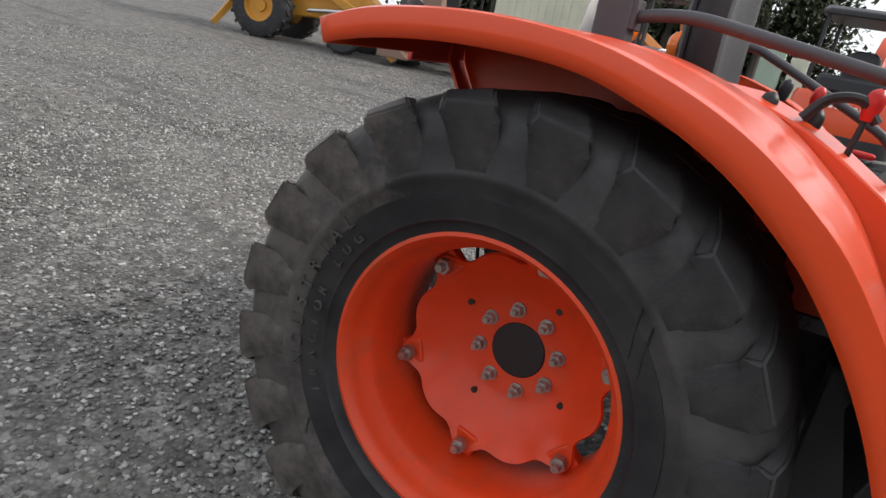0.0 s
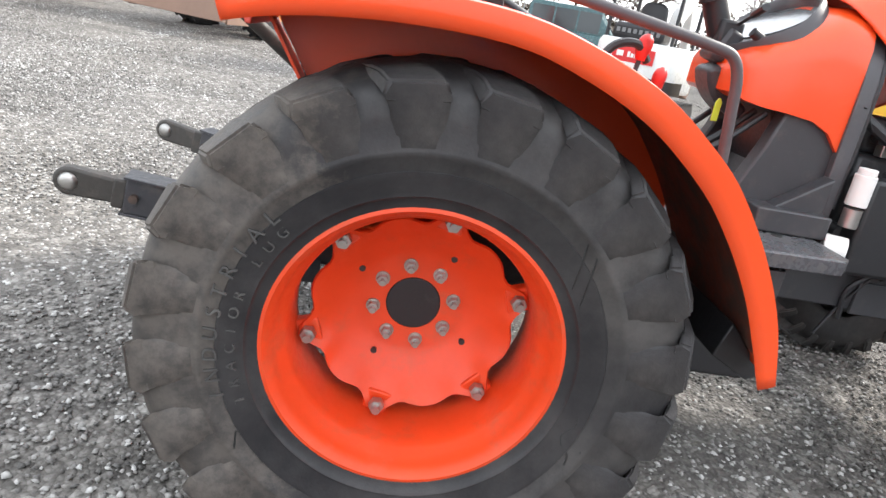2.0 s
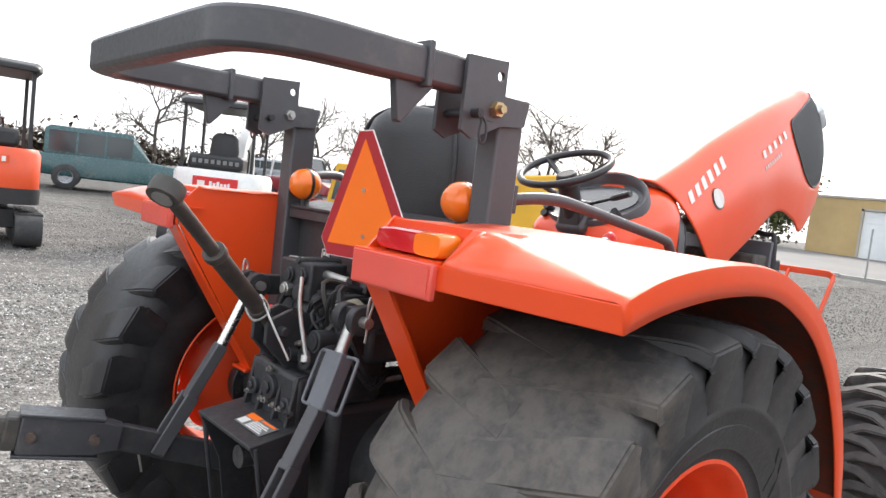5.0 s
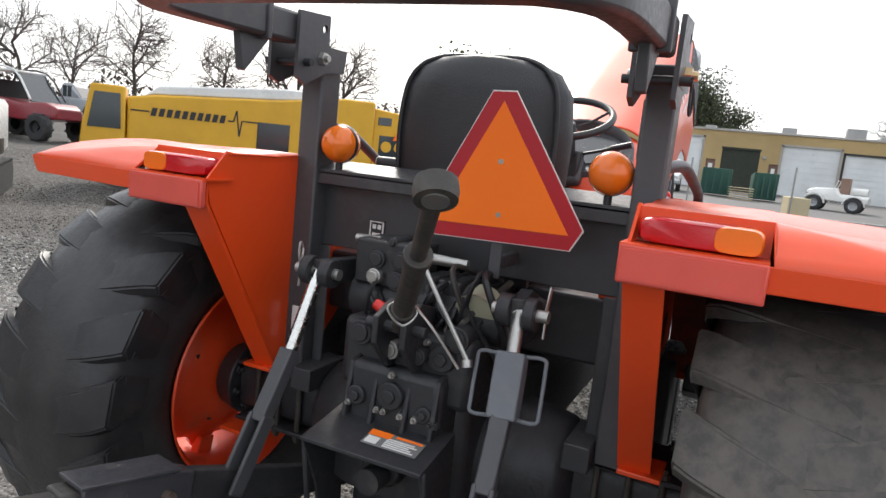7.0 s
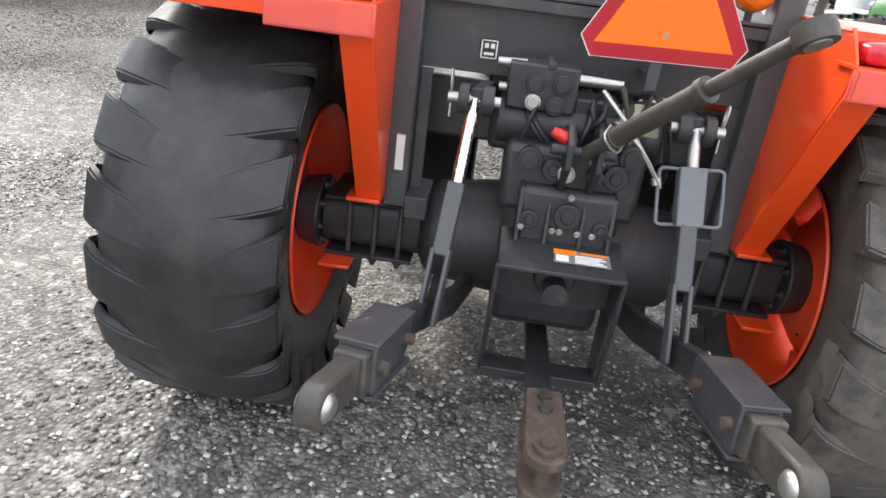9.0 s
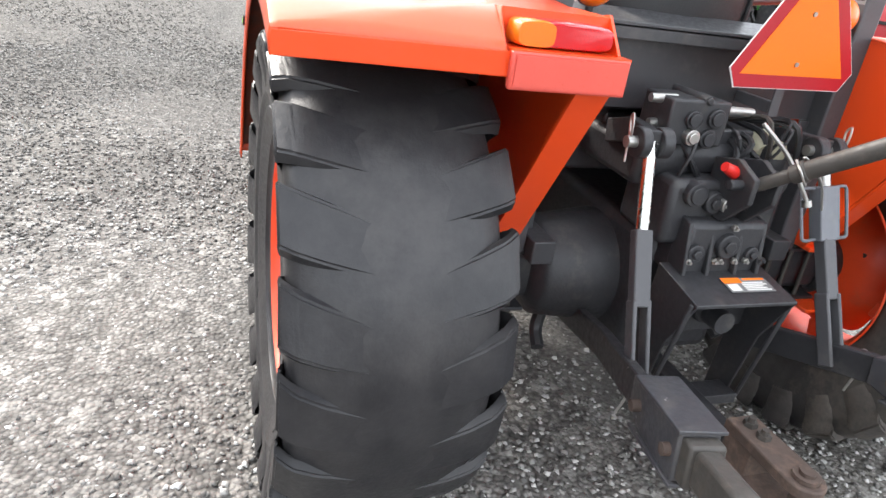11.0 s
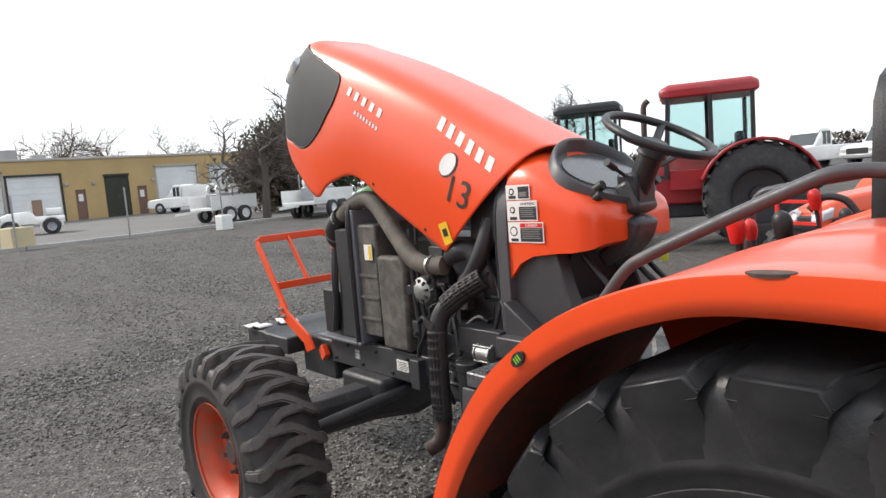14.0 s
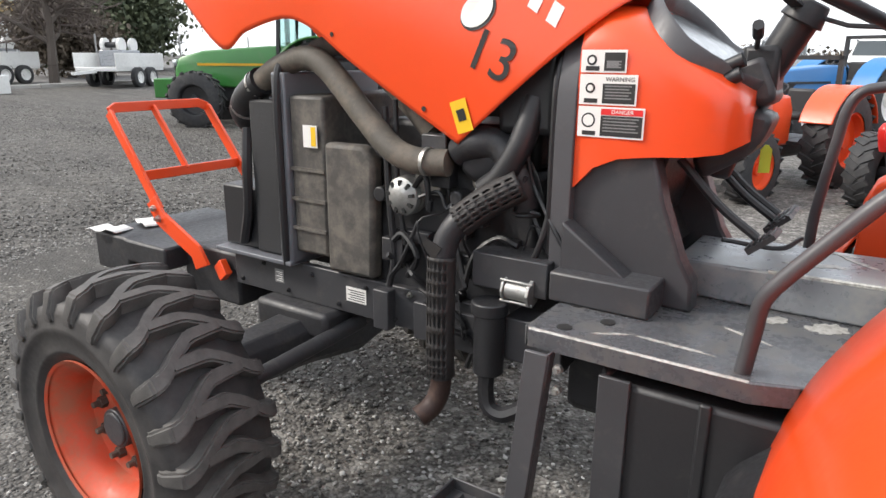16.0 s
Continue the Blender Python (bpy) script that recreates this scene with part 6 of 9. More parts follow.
for s in (1, -1):
    line = [(x, s * (hood_y(x, z) + 0.001), z) for x, z in GR[2:-9]]
    bm = B()
    tube(bm, line, 0.006, 6, 2)
    part("grille_trim", bm, M_rubber, hood, "thin black grille edging")


def on_hood(ob, lift=0.0025, s=1):
    me = ob.data
    for v in me.vertices:
        v.co.y = s * (hood_y(v.co.x, v.co.z) + lift + v.co.y)
    return ob


def hood_patch(name, c, ax, w, h, mat, label="", s=1, slant=0.0, lift=0.0025, oval=False, cols=4):
    """Flat patch in the side plane, laid onto the hood: ax is the direction of its length in (x, z)."""
    ax = Vector((ax[0], 0, ax[1])).normalized()
    up = Vector((-ax.z, 0, ax.x))
    if up.z < 0:
        up = -up
    bm = B()
    if oval:
        ring = [Vector((c[0], 0, c[1])) + ax * w / 2 * math.cos(2 * math.pi * i / 28) + up * h / 2 * math.sin(2 * math.pi * i / 28) for i in range(28)]
    else:
        ring = [Vector((c[0], 0, c[1])) + ax * (a * w / 2 + b * slant) + up * b * h / 2 for a, b in ((-1, -1), (1, -1), (1, 1), (-1, 1))]
    loft(bm, [ring, [p + Vector((0, 0.001, 0)) for p in ring]])
    return on_hood(part(name, bm, mat, hood, label, smooth=0), lift, s)


for s in (1, -1):
    # maker's lettering as plain slanted bars
    for i in range(6):
        k = i / 5
        hood_patch("lettering_bar", (1.588 - 0.25 * k, 1.645 - 0.167 * k), (0.84, 0.55), 0.031, 0.046, M_white, "white slanted lettering bar", s, 0.006)
    for i in range(5):
        k = i / 4
        hood_patch("model_bar", (2.15 - 0.21 * k, 1.848 - 0.118 * k), (0.86, 0.5), 0.026, 0.036, M_white, "small white lettering bar", s)
    for i in range(8):
        k = i / 7
        hood_patch("model_underline", (2.105 - 0.145 * k, 1.752 - 0.083 * k), (0.86, 0.5), 0.012, 0.017, M_white, "", s)
    hood_patch("oval_plate", (1.537, 1.488), (0.62, 0.78), 0.08, 0.104, M_ink, "", s, lift=0.002, oval=True)
    hood_patch("oval_sticker", (1.54, 1.491), (0.62, 0.78), 0.072, 0.094, M_white, "white oval hood plate", s, lift=0.0035, oval=True)
    if s < 0:
        continue
    hood_patch("hood_warning_label", (1.578, 1.232), (0.3, 0.95), 0.085, 0.05, M_yellow_label, "yellow warning label at the hood tip", s)
    hood_patch("label_symbol", (1.578, 1.235), (0.3, 0.95), 0.03, 0.025, M_ink, "", s, lift=0.004)
    for x, z in ((1.70, 1.245), (2.02, 1.44)):
        hood_patch("hood_rivet", (x, z), (1, 0), 0.014, 0.014, M_ink, "", s, oval=True)
num = text_mesh("13", 0.145, M_greytext, basis((1.495, 0, 1.38), (-0.92, 0, -0.38), (-0.38, 0, 0.92)), "stock_number", hood, 0.0005, "stencilled black number 13")
num.data.materials.clear()
num.data.materials.append(M_ink)
on_hood(num, 0.003, 1)
for s in (1, -1):
    bm = B()
    c = Vector((2.69, s * 0.2, 2.03))
    rings = []
    for h, k in ((-0.015, 1.0), (0.018, 0.98), (0.027, 0.82)):
        nrm = Vector((0.55, s * 0.45, 0.68)).normalized()
        u1 = Vector((0.75, s * -0.05, -0.62)).normalized()
        u1 = (u1 - nrm * u1.dot(nrm)).normalized()
        u2 = nrm.cross(u1)
        rings.append([c + nrm * h + u1 * 0.085 * k * math.copysign(abs(math.cos(a)) ** 0.6, math.cos(a)) + u2 * 0.05 * k * math.copysign(abs(math.sin(a)) ** 0.6, math.sin(a)) for a in [2 * math.pi * i / 24 for i in range(24)]])
    loft(bm, rings)
    part("headlamp", bm, M_lens, hood, "clear rectangular headlamp")

# ---- engine bay ----
bm = B()
box(bm, 1.40, 2.0, -0.17, 0.17, 0.62, 1.08)
box(bm, 1.42, 1.95, -0.13, 0.13, 1.08, 1.2)
part("engine_block", bm, M_cast, tractor, "dark dusty diesel engine block", bevel=0.02)
for i in range(26):
    random.seed(200 + i)
    bm = B()
    x, z = random.uniform(1.4, 1.98), random.uniform(0.66, 1.16)
    s = 1 if i % 3 else -1
    if i % 2:
        box(bm, x, x + random.uniform(0.03, 0.1), s * 0.16, s * random.uniform(0.19, 0.235), z, z + random.uniform(0.03, 0.09))
    else:
        cyl(bm, (x, s * 0.16, z), (x, s * random.uniform(0.19, 0.24), z), random.uniform(0.012, 0.035), seg=14)
    part("engine_fitting", bm, random.choice((M_cast, M_cast, M_steel, M_black)), tractor, bevel=0.004)
bm = B()
box(bm, 2.27, 2.33, -0.235, 0.235, 0.69, 1.33)
part("radiator_frame", bm, M_plain_grey, tractor, "dark grey radiator side frame", bevel=0.006)
bm = B()
box(bm, 2.33, 2.47, -0.215, 0.215, 0.706, 1.24)
part("radiator", bm, M_mesh, tractor, "dusty radiator core", bevel=0.01)
bm = B()
tube(bm, [(2.30, 0.238, 0.69), (2.30, 0.24, 1.0), (2.30, 0.235, 1.30), (2.30, 0.18, 1.365), (2.30, 0.0, 1.375), (2.30, -0.18, 1.365), (2.30, -0.235, 1.30), (2.30, -0.24, 0.69)], 0.014, 8, 4)
part("radiator_seal", bm, M_rubber, tractor, "black rubber seal strip")
bm = B()
box(bm, 2.12, 2.27, -0.22, 0.22, 0.74, 1.26)
shroud = part("fan_shroud", bm, M_shroud, tractor, "black ribbed fan shroud", bevel=0.012)
for z in (0.82, 0.92, 1.02):
    bm = B()
    box(bm, 2.12, 2.27, 0.2205, 0.228, z, z + 0.012)
    part("shroud_rib", bm, M_shroud, shroud)
bm = B()
prism(bm, [(1.93, 0.70), (2.12, 0.70), (2.12, 1.12), (1.96, 1.12), (1.92, 1.08)], "y", 0.17, 0.225)
part("shroud_side", bm, M_shroud, tractor, "dusty shroud side cover", bevel=0.015)
bm = B()
prism(bm, [(1.93, 0.70), (2.12, 0.70), (2.12, 1.12), (1.96, 1.12), (1.92, 1.08)], "y", -0.225, -0.17)
part("shroud_side", bm, M_shroud, tractor, "dusty shroud side cover", bevel=0.015)
bm = B()
box(bm, 2.14, 2.20, 0.2285, 0.231, 1.10, 1.17)
shl = part("shroud_label", bm, M_white, tractor, "yellowed white service label")
bm = B()
box(bm, 2.145, 2.165, 0.2311, 0.232, 1.105, 1.165)
part("label_stripe", bm, M_yellow_label, shl, smooth=0)
for i, (pts, r, mat, lab) in enumerate((
        ([(2.62, 0.02, 1.10), (2.60, 0.12, 1.18), (2.52, 0.17, 1.24), (2.42, 0.185, 1.30)], 0.05, M_rubber, "thick black intake hose"),
        ([(2.42, 0.185, 1.30), (2.33, 0.19, 1.345), (2.2, 0.195, 1.375), (2.1, 0.205, 1.34), (1.95, 0.23, 1.22), (1.83, 0.25, 1.13), (1.74, 0.25, 1.10), (1.64, 0.235, 1.10)], 0.038, M_hose, "dusty tan charge air pipe"),
        ([(2.3, 0.05, 1.40), (2.15, 0.09, 1.415), (1.98, 0.12, 1.345), (1.83, 0.15, 1.245), (1.75, 0.15, 1.17)], 0.034, M_hose, "dusty upper radiator hose"),
        ([(1.62, 0.2, 1.13), (1.56, 0.22, 1.16), (1.5, 0.2, 1.15), (1.44, 0.2, 1.08), (1.42, 0.18, 1.0)], 0.045, M_cast, "cast turbo elbow"),
        ([(1.40, 0.2, 1.28), (1.42, 0.235, 1.17), (1.47, 0.245, 1.08), (1.52, 0.24, 1.04)], 0.034, M_rubber, "black turbo hose"),
        ([(1.88, 0.21, 1.24), (1.86, 0.225, 1.0), (1.84, 0.23, 0.8), (1.86, 0.23, 0.7)], 0.011, M_rubber, "black cable loom"),
        ([(1.85, 0.2, 1.26), (1.83, 0.22, 1.02), (1.80, 0.225, 0.84)], 0.008, M_rubber, "black cable loom"),
        ([(1.32, 0.24, 1.05), (1.34, 0.26, 0.93), (1.38, 0.26, 0.86), (1.48, 0.24, 0.85)], 0.009, M_rubber, "black cable"),
        ([(1.45, 0.325, 0.58), (1.45, 0.33, 0.51), (1.435, 0.335, 0.465), (1.39, 0.335, 0.455), (1.33, 0.32, 0.49)], 0.023, M_rubber, "black oil hose"),
        ([(2.5, 0.2, 1.14), (2.49, 0.222, 1.0), (2.50, 0.22, 0.86), (2.54, 0.215, 0.73)], 0.018, M_rubber, "black drain hose"),
        ([(1.36, 0.24, 0.80), (1.5, 0.24, 0.79), (1.6, 0.2, 0.8)], 0.022, M_rubber, "black hose"),
        ([(1.36, -0.24, 1.0), (1.6, -0.25, 0.95), (1.9, -0.24, 1.1), (2.2, -0.22, 1.2)], 0.016, M_rubber, "black hose"),
        ([(1.34, -0.2, 1.2), (1.5, -0.24, 1.1), (1.6, -0.22, 1.0)], 0.02, M_rubber, "black hose"))):
    bm = B()
    tube(bm, pts, r, 14 if r > 0.03 else 8, 6)
    part("engine_hose", bm, mat, tractor, lab)
for p, d, r in (((1.70, 0.25, 1.10), (1, 0, 0.02), 0.0405), ((2.45, 0.18, 1.285), (0.8, -0.1, -0.4), 0.052), ((2.56, 0.15, 1.21), (0.8, -0.3, -0.5), 0.052)):
    bm = B()
    d = Vector(d).normalized() * 0.0055
    cyl(bm, Vector(p) - d, Vector(p) + d, r, seg=20)
    part("hose_clamp", bm, M_steel, tractor, "steel hose clamp")
bm = B()
rings = []
for y, r in ((0.13, 0.05), (0.15, 0.075), (0.19, 0.08), (0.215, 0.07), (0.235, 0.045)):
    rings.append([(1.55 + r * math.cos(2 * math.pi * i / 20), y, 1.12 + r * math.sin(2 * math.pi * i / 20)) for i in range(20)])
loft(bm, rings)
part("turbocharger", bm, M_cast, tractor, "dusty cast turbocharger housing")
bm = B()
rings = []
for y, r in ((0.17, 0.05), (0.18, 0.058), (0.195, 0.06), (0.2, 0.055), (0.21, 0.055), (0.215, 0.06), (0.228, 0.056), (0.24, 0.035), (0.246, 0.02)):
    rings.append([(1.81 + r * math.cos(2 * math.pi * i / 18), y, 0.985 + r * math.sin(2 * math.pi * i / 18)) for i in range(18)])
loft(bm, rings)
alt = part("alternator", bm, M_alu, tractor, "bare aluminium alternator", smooth=30)
for k in range(9):
    a = 2 * math.pi * k / 9
    bm = B()
    box(bm, -0.005, 0.005, 0.225, 0.2405, 0.026, 0.05, Matrix.Translation((1.81, 0, 0.985)) @ Matrix.Rotation(a, 4, "Y"))
    part("alternator_slot", bm, M_ink, alt)
bm = B()
box(bm, 1.335, 1.50, -0.02, 0.225, 1.19, 1.44)
part("air_cleaner", bm, M_black, tractor, "black plastic air cleaner box", bevel=0.02)
# exhaust with slotted heat shield
ex = [(1.42, 0.25, 1.06), (1.50, 0.29, 1.01), (1.56, 0.325, 0.95), (1.587, 0.34, 0.87), (1.587, 0.345, 0.72), (1.583, 0.35, 0.52)]
bm = B()
tube(bm, ex, 0.034, 16, 6)
pipe = part("exhaust_pipe", bm, M_cast, tractor, "sooty exhaust pipe")
bm = B()
tube(bm, [(1.583, 0.35, 0.53), (1.585, 0.354, 0.48), (1.597, 0.375, 0.435), (1.618, 0.412, 0.41)], 0.03, 16, 6)
part("tail_pipe", bm, M_pipe, pipe, "rusty brown turned-down tail pipe")
bm = B()
tube(bm, [(1.612, 0.4015, 0.417), (1.6187, 0.4135, 0.4092)], 0.0265, 16, 1)
part("pipe_bore", bm, M_ink, pipe)
def shield(pts, r, a0, a1, cols, rows_):
    line = spline(pts, 10)
    bm = B()
    L = len(line)
    grid = []
    for i, p in enumerate(line):
        d = (line[min(i + 1, L - 1)] - line[max(i - 1, 0)]).normalized()
        out = Vector((0.25, 1, 0.15))
        out = (out - d * out.dot(d)).normalized()
        w = d.cross(out)
        grid.append([p + (out * math.cos(a0 + (a1 - a0) * j / cols) + w * math.sin(a0 + (a1 - a0) * j / cols)) * r for j in range(cols + 1)])
    vs = [[bm.verts.new(p) for p in row] for row in grid]
    for i in range(L - 1):
        for j in range(cols):
            if i % 3 and j % 2 == 1 and cols * 0.2 < j < cols * 0.62:
                continue
            bm.faces.new((vs[i][j], vs[i][j + 1], vs[i + 1][j + 1], vs[i + 1][j]))
    return bm
for pts, r in (([(1.41, 0.245, 1.068), (1.49, 0.285, 1.016), (1.55, 0.32, 0.962)], 0.043), ([(1.588, 0.34, 0.87), (1.588, 0.344, 0.76), (1.585, 0.349, 0.6), (1.583, 0.35, 0.53)], 0.042)):
    sh = part("heat_shield", shield(pts, r, -1.9, 1.9, 24, 0), M_soot, pipe, "slotted metal heat shield", smooth=70, recalc=False)
    so = sh.modifiers.new("sheet", "SOLIDIFY")
    so.thickness = 0.002
bm = B()
prism(bm, [(1.57, 0.90), (1.62, 0.92), (1.63, 0.90), (1.595, 0.86)], "y", 0.37, 0.374)
part("shield_bracket", bm, M_soot, pipe)
bm = B()
cyl(bm, (1.45, 0.32, 0.56), (1.45, 0.32, 0.73), 0.042, seg=20)
cyl(bm, (1.45, 0.32, 0.73), (1.45, 0.32, 0.765), 0.05, seg=20)
part("oil_filter", bm, M_black, tractor, "black spin-on filter", bevel=0.004)
bm = B()
box(bm, 1.30, 1.52, 0.18, 0.30, 0.79, 0.885)
box(bm, 1.25, 1.42, 0.2, 0.30, 0.60, 0.72)
part("side_bracket", bm, M_grey, tractor, bevel=0.004)
bm = B()
cyl(bm, (1.345, 0.30, 0.80), (1.41, 0.30, 0.80), 0.026, seg=18)
cyl(bm, (1.335, 0.30, 0.80), (1.345, 0.30, 0.80), 0.036, seg=8)
cyl(bm, (1.41, 0.30, 0.80), (1.418, 0.30, 0.80), 0.032, seg=8)
for z in (0.772, 0.828):
    cyl(bm, (1.33, 0.315, z), (1.425, 0.315, z), 0.0045, seg=6)
part("starter_motor", bm, M_alu, tractor, "bare aluminium starter motor", bevel=0.002)
# right-hand side: fuel filters and battery box
bm = B()
cyl(bm, (1.36, -0.30, 0.93), (1.36, -0.30, 1.03), 0.033, seg=18)
cyl(bm, (1.36, -0.30, 1.03), (1.36, -0.30, 1.05), 0.028, seg=18)
part("fuel_filter", bm, M_white, tractor, "white fuel filter canister", bevel=0.003)
bm = B()
cyl(bm, (1.36, -0.30, 0.86), (1.36, -0.30, 0.92), 0.028, seg=18)
part("filter_bowl", bm, M_steel, tractor, "clear filter bowl")
bm = B()
cyl(bm, (1.28, -0.33, 0.79), (1.34, -0.36, 0.79), 0.045, seg=18)
part("brake_canister", bm, M_white, tractor, "white plastic canister", bevel=0.004)
bm = B()
box(bm, 1.40, 2.0, -0.30, -0.2, 0.70, 1.02)
part("battery_box", bm, M_black, tractor, "large black battery cover", bevel=0.015)
for s in (1, -1):
    for x, w, mat in ((1.98, 0.085, M_white), (2.36, 0.045, M_greytext)):
        bm = B()
        box(bm, x, x + w, s * 0.2005, s * 0.202, 0.60, 0.65)
        pl = part("frame_label", bm, mat, tractor, "small printed frame plate")
        bm = B()
        for r in range(5):
            box(bm, x + 0.006, x + w - 0.008 - 0.01 * (r % 2), s * 0.2021, s * 0.2026, 0.606 + r * 0.008, 0.609 + r * 0.008)
        part("plate_print", bm, M_ink if mat is M_white else M_white, pl, smooth=0)
for i in range(10):
    bm = B()
    nut(bm, (1.5 + 0.12 * i, 0.2, 0.58 if i % 2 else 0.66), (0, 1, 0), 0.009, 0.007)
    part("frame_bolt", bm, M_cast, tractor)
# front plate, weight bracket
bm = B()
box(bm, 2.27, 2.66, -0.25, 0.25, 0.69, 0.705)
part("front_tray", bm, M_plain_grey, tractor, "grey battery tray edge", bevel=0.003)
bm = B()
box(bm, 2.62, 2.95, -0.19, 0.19, 0.45, 0.66)
part("front_weight_bracket", bm, M_cast, tractor, "black cast front weight bracket", bevel=0.012)
bm = B()
prism(bm, [(2.93, 0.56), (3.18, 0.56), (3.18, 0.5), (3.42, 0.5), (3.42, 0.6575), (3.2, 0.6575), (3.19, 0.652), (2.93, 0.652)], "y", -0.29, 0.29)
part("bumper_weight", bm, M_cast, tractor, "black cast bumper weight", bevel=0.01)
bm = B()
box(bm, 2.475, 2.66, -0.2, 0.2, 0.706, 0.93)
part("battery", bm, M_black, tractor, "black battery case", bevel=0.008)
# brush guard, tipped forwards
for s in (1, -1):
    bm = B()
    bar(bm, [(3.285, s * 0.235, 1.155), (3.0, s * 0.24, 0.79)], 0.014, 0.045)
    gs = part("guard_side", bm, M_orange, tractor, "orange flat-bar guard side", bevel=0.003)
    bm = B()
    bar(bm, [(3.03, s * 0.252, 0.83), (2.985, s * 0.252, 0.765), (2.86, s * 0.25, 0.70), (2.78, s * 0.25, 0.66), (2.755, s * 0.245, 0.60)], 0.014, 0.07)
    part("guard_bracket", bm, M_orange, gs, "orange hinge bracket", bevel=0.003)
    bm = B()
    bar(bm, [(2.70, s * 0.21, 0.62), (2.66, s * 0.215, 0.57)], 0.03, 0.06)
    part("guard_foot", bm, M_orange, gs, bevel=0.004)
    bm = B()
    nut(bm, (3.01, s * 0.258, 0.80), (0, s, 0), 0.014, 0.012)
    nut(bm, (2.985, s * 0.258, 0.762), (0, s, 0), 0.014, 0.012)
    part("guard_bolt", bm, M_steel, gs)
bm = B()
bar(bm, [(3.285, 0.235, 1.155), (3.30, 0.2, 1.172), (3.30, -0.2, 1.172), (3.285, -0.235, 1.155)], 0.012, 0.04)
part("guard_top_bar", bm, M_orange, tractor, "orange guard top bar", bevel=0.003)
bm = B()
bar(bm, [(3.10, 0.24, 0.915), (3.10, -0.24, 0.915)], 0.012, 0.04)
part("guard_cross_bar", bm, M_orange, tractor, bevel=0.003)
bm = B()
bar(bm, [(3.297, 0.03, 1.168), (3.10, 0.03, 0.918)], 0.014, 0.03)
part("guard_middle_bar", bm, M_orange, tractor, bevel=0.003)
# lime badge on the left fender
bm = B()
m = basis((0.427, 1.1235, 1.124), (-0.72, 0, 0.69), (0.69, 0, 0.72))
loft(bm, [[m @ Vector((0.018 * math.cos(a), 0.011 * math.sin(a), h)) for a in [2 * math.pi * i / 20 for i in range(20)]] for h in (-0.004, 0.006)])
badge = part("fender_sticker", bm, M_ink, tractor, "small black oval sticker with lime strokes")
for i in (-1, 0, 1):
    for h0, h1 in ((0.0061, 0.007), (-0.005, -0.0041)):
        bm = B()
        box(bm, i * 0.006 - 0.0012, i * 0.006 + 0.0012, -0.006, 0.006, h0, h1, m)
        part("sticker_stroke", bm, M_green_tag, badge, smooth=0)

# paper sheets left lying on the weight bracket
for x, y, a, w in ((3.345, 0.262, 20, 0.075), (3.315, 0.085, -12, 0.07)):
    bm = B()
    m = pose(x, y, 0.6585, 0, 0, a)
    grid_ = [[bm.verts.new(m @ Vector((-w + 2 * w * i / 6, -0.055 + 0.11 * j / 4, 0.004 + 0.014 * math.sin(i * 0.9) ** 2 + 0.006 * j / 4))) for j in range(5)] for i in range(7)]
    for i in range(6):
        for j in range(4):
            bm.faces.new((grid_[i][j], grid_[i + 1][j], grid_[i + 1][j + 1], grid_[i][j + 1]))
    ob = part("paper_sheet", bm, M_white, None, smooth=60, recalc=False)
    so = ob.modifiers.new("sheet", "SOLIDIFY")
    so.thickness = 0.0012
    tagged(ob, "curled white paper sheet lying on the weight bracket", "paper", "papers on the weight bracket")
# dent and scrape on the left fender's rim
bm = B()
m = basis((0.005, 1.116, 1.2935), (1, 0, -0.03), (0, -1, 0.15))
loft(bm, [[m @ Vector((0.032 * math.cos(a), 0.01 * math.sin(a), h)) for a in [2 * math.pi * i / 18 for i in range(18)]] for h in (-0.002, 0.003)])
part("fender_scrape", bm, M_rust, tractor, "dark scraped spot on the fender edge")

# small fittings, cables and pipes crowding the engine
for i in range(46):
    random.seed(900 + i)
    bm = B()
    sd = 1 if i % 4 else -1
    x, z = random.uniform(1.38, 1.8), random.uniform(0.62, 1.2)
    y = random.uniform(0.19, 0.245)
    kind = i % 5
    if kind == 0:
        nut(bm, (x, sd * 0.2, z), (0, sd, 0), random.uniform(0.007, 0.012), 0.01)
        part("engine_bolt", bm, M_steel if i % 2 else M_cast, tractor)
    elif kind == 1:
        box(bm, x, x + random.uniform(0.05, 0.14), sd * 0.19, sd * y, z, z + random.uniform(0.02, 0.06))
        part("engine_bracket", bm, random.choice((M_cast, M_black, M_grey)), tractor, bevel=0.004)
    else:
        p0 = Vector((x, sd * y, z))
        pts = [p0]
        for k in range(3):
            q = pts[-1] + Vector((random.uniform(-0.09, 0.07), 0, random.uniform(-0.14, 0.08)))
            q.y = sd * random.uniform(0.2, 0.262)
            pts.append(q)
        tube(bm, pts, random.choice((0.003, 0.004, 0.006, 0.009)), 6, 4)
        part("engine_cable" if kind < 4 else "fuel_line", bm, M_rubber if kind < 4 else M_cast, tractor)


# ---- the yard around: materials ----
def flat(name, col, rough=0.5, metal=0.0, **k):
    return surface(name, col, rough, metal, k.pop("dirt", (0.16, 0.14, 0.12)), k.pop("dirt_at", 0.58), k.pop("dirt_amount", 0.35), k.pop("grain", 20), k.pop("bump", 0.03), big=k.pop("big", 0.8), **k)


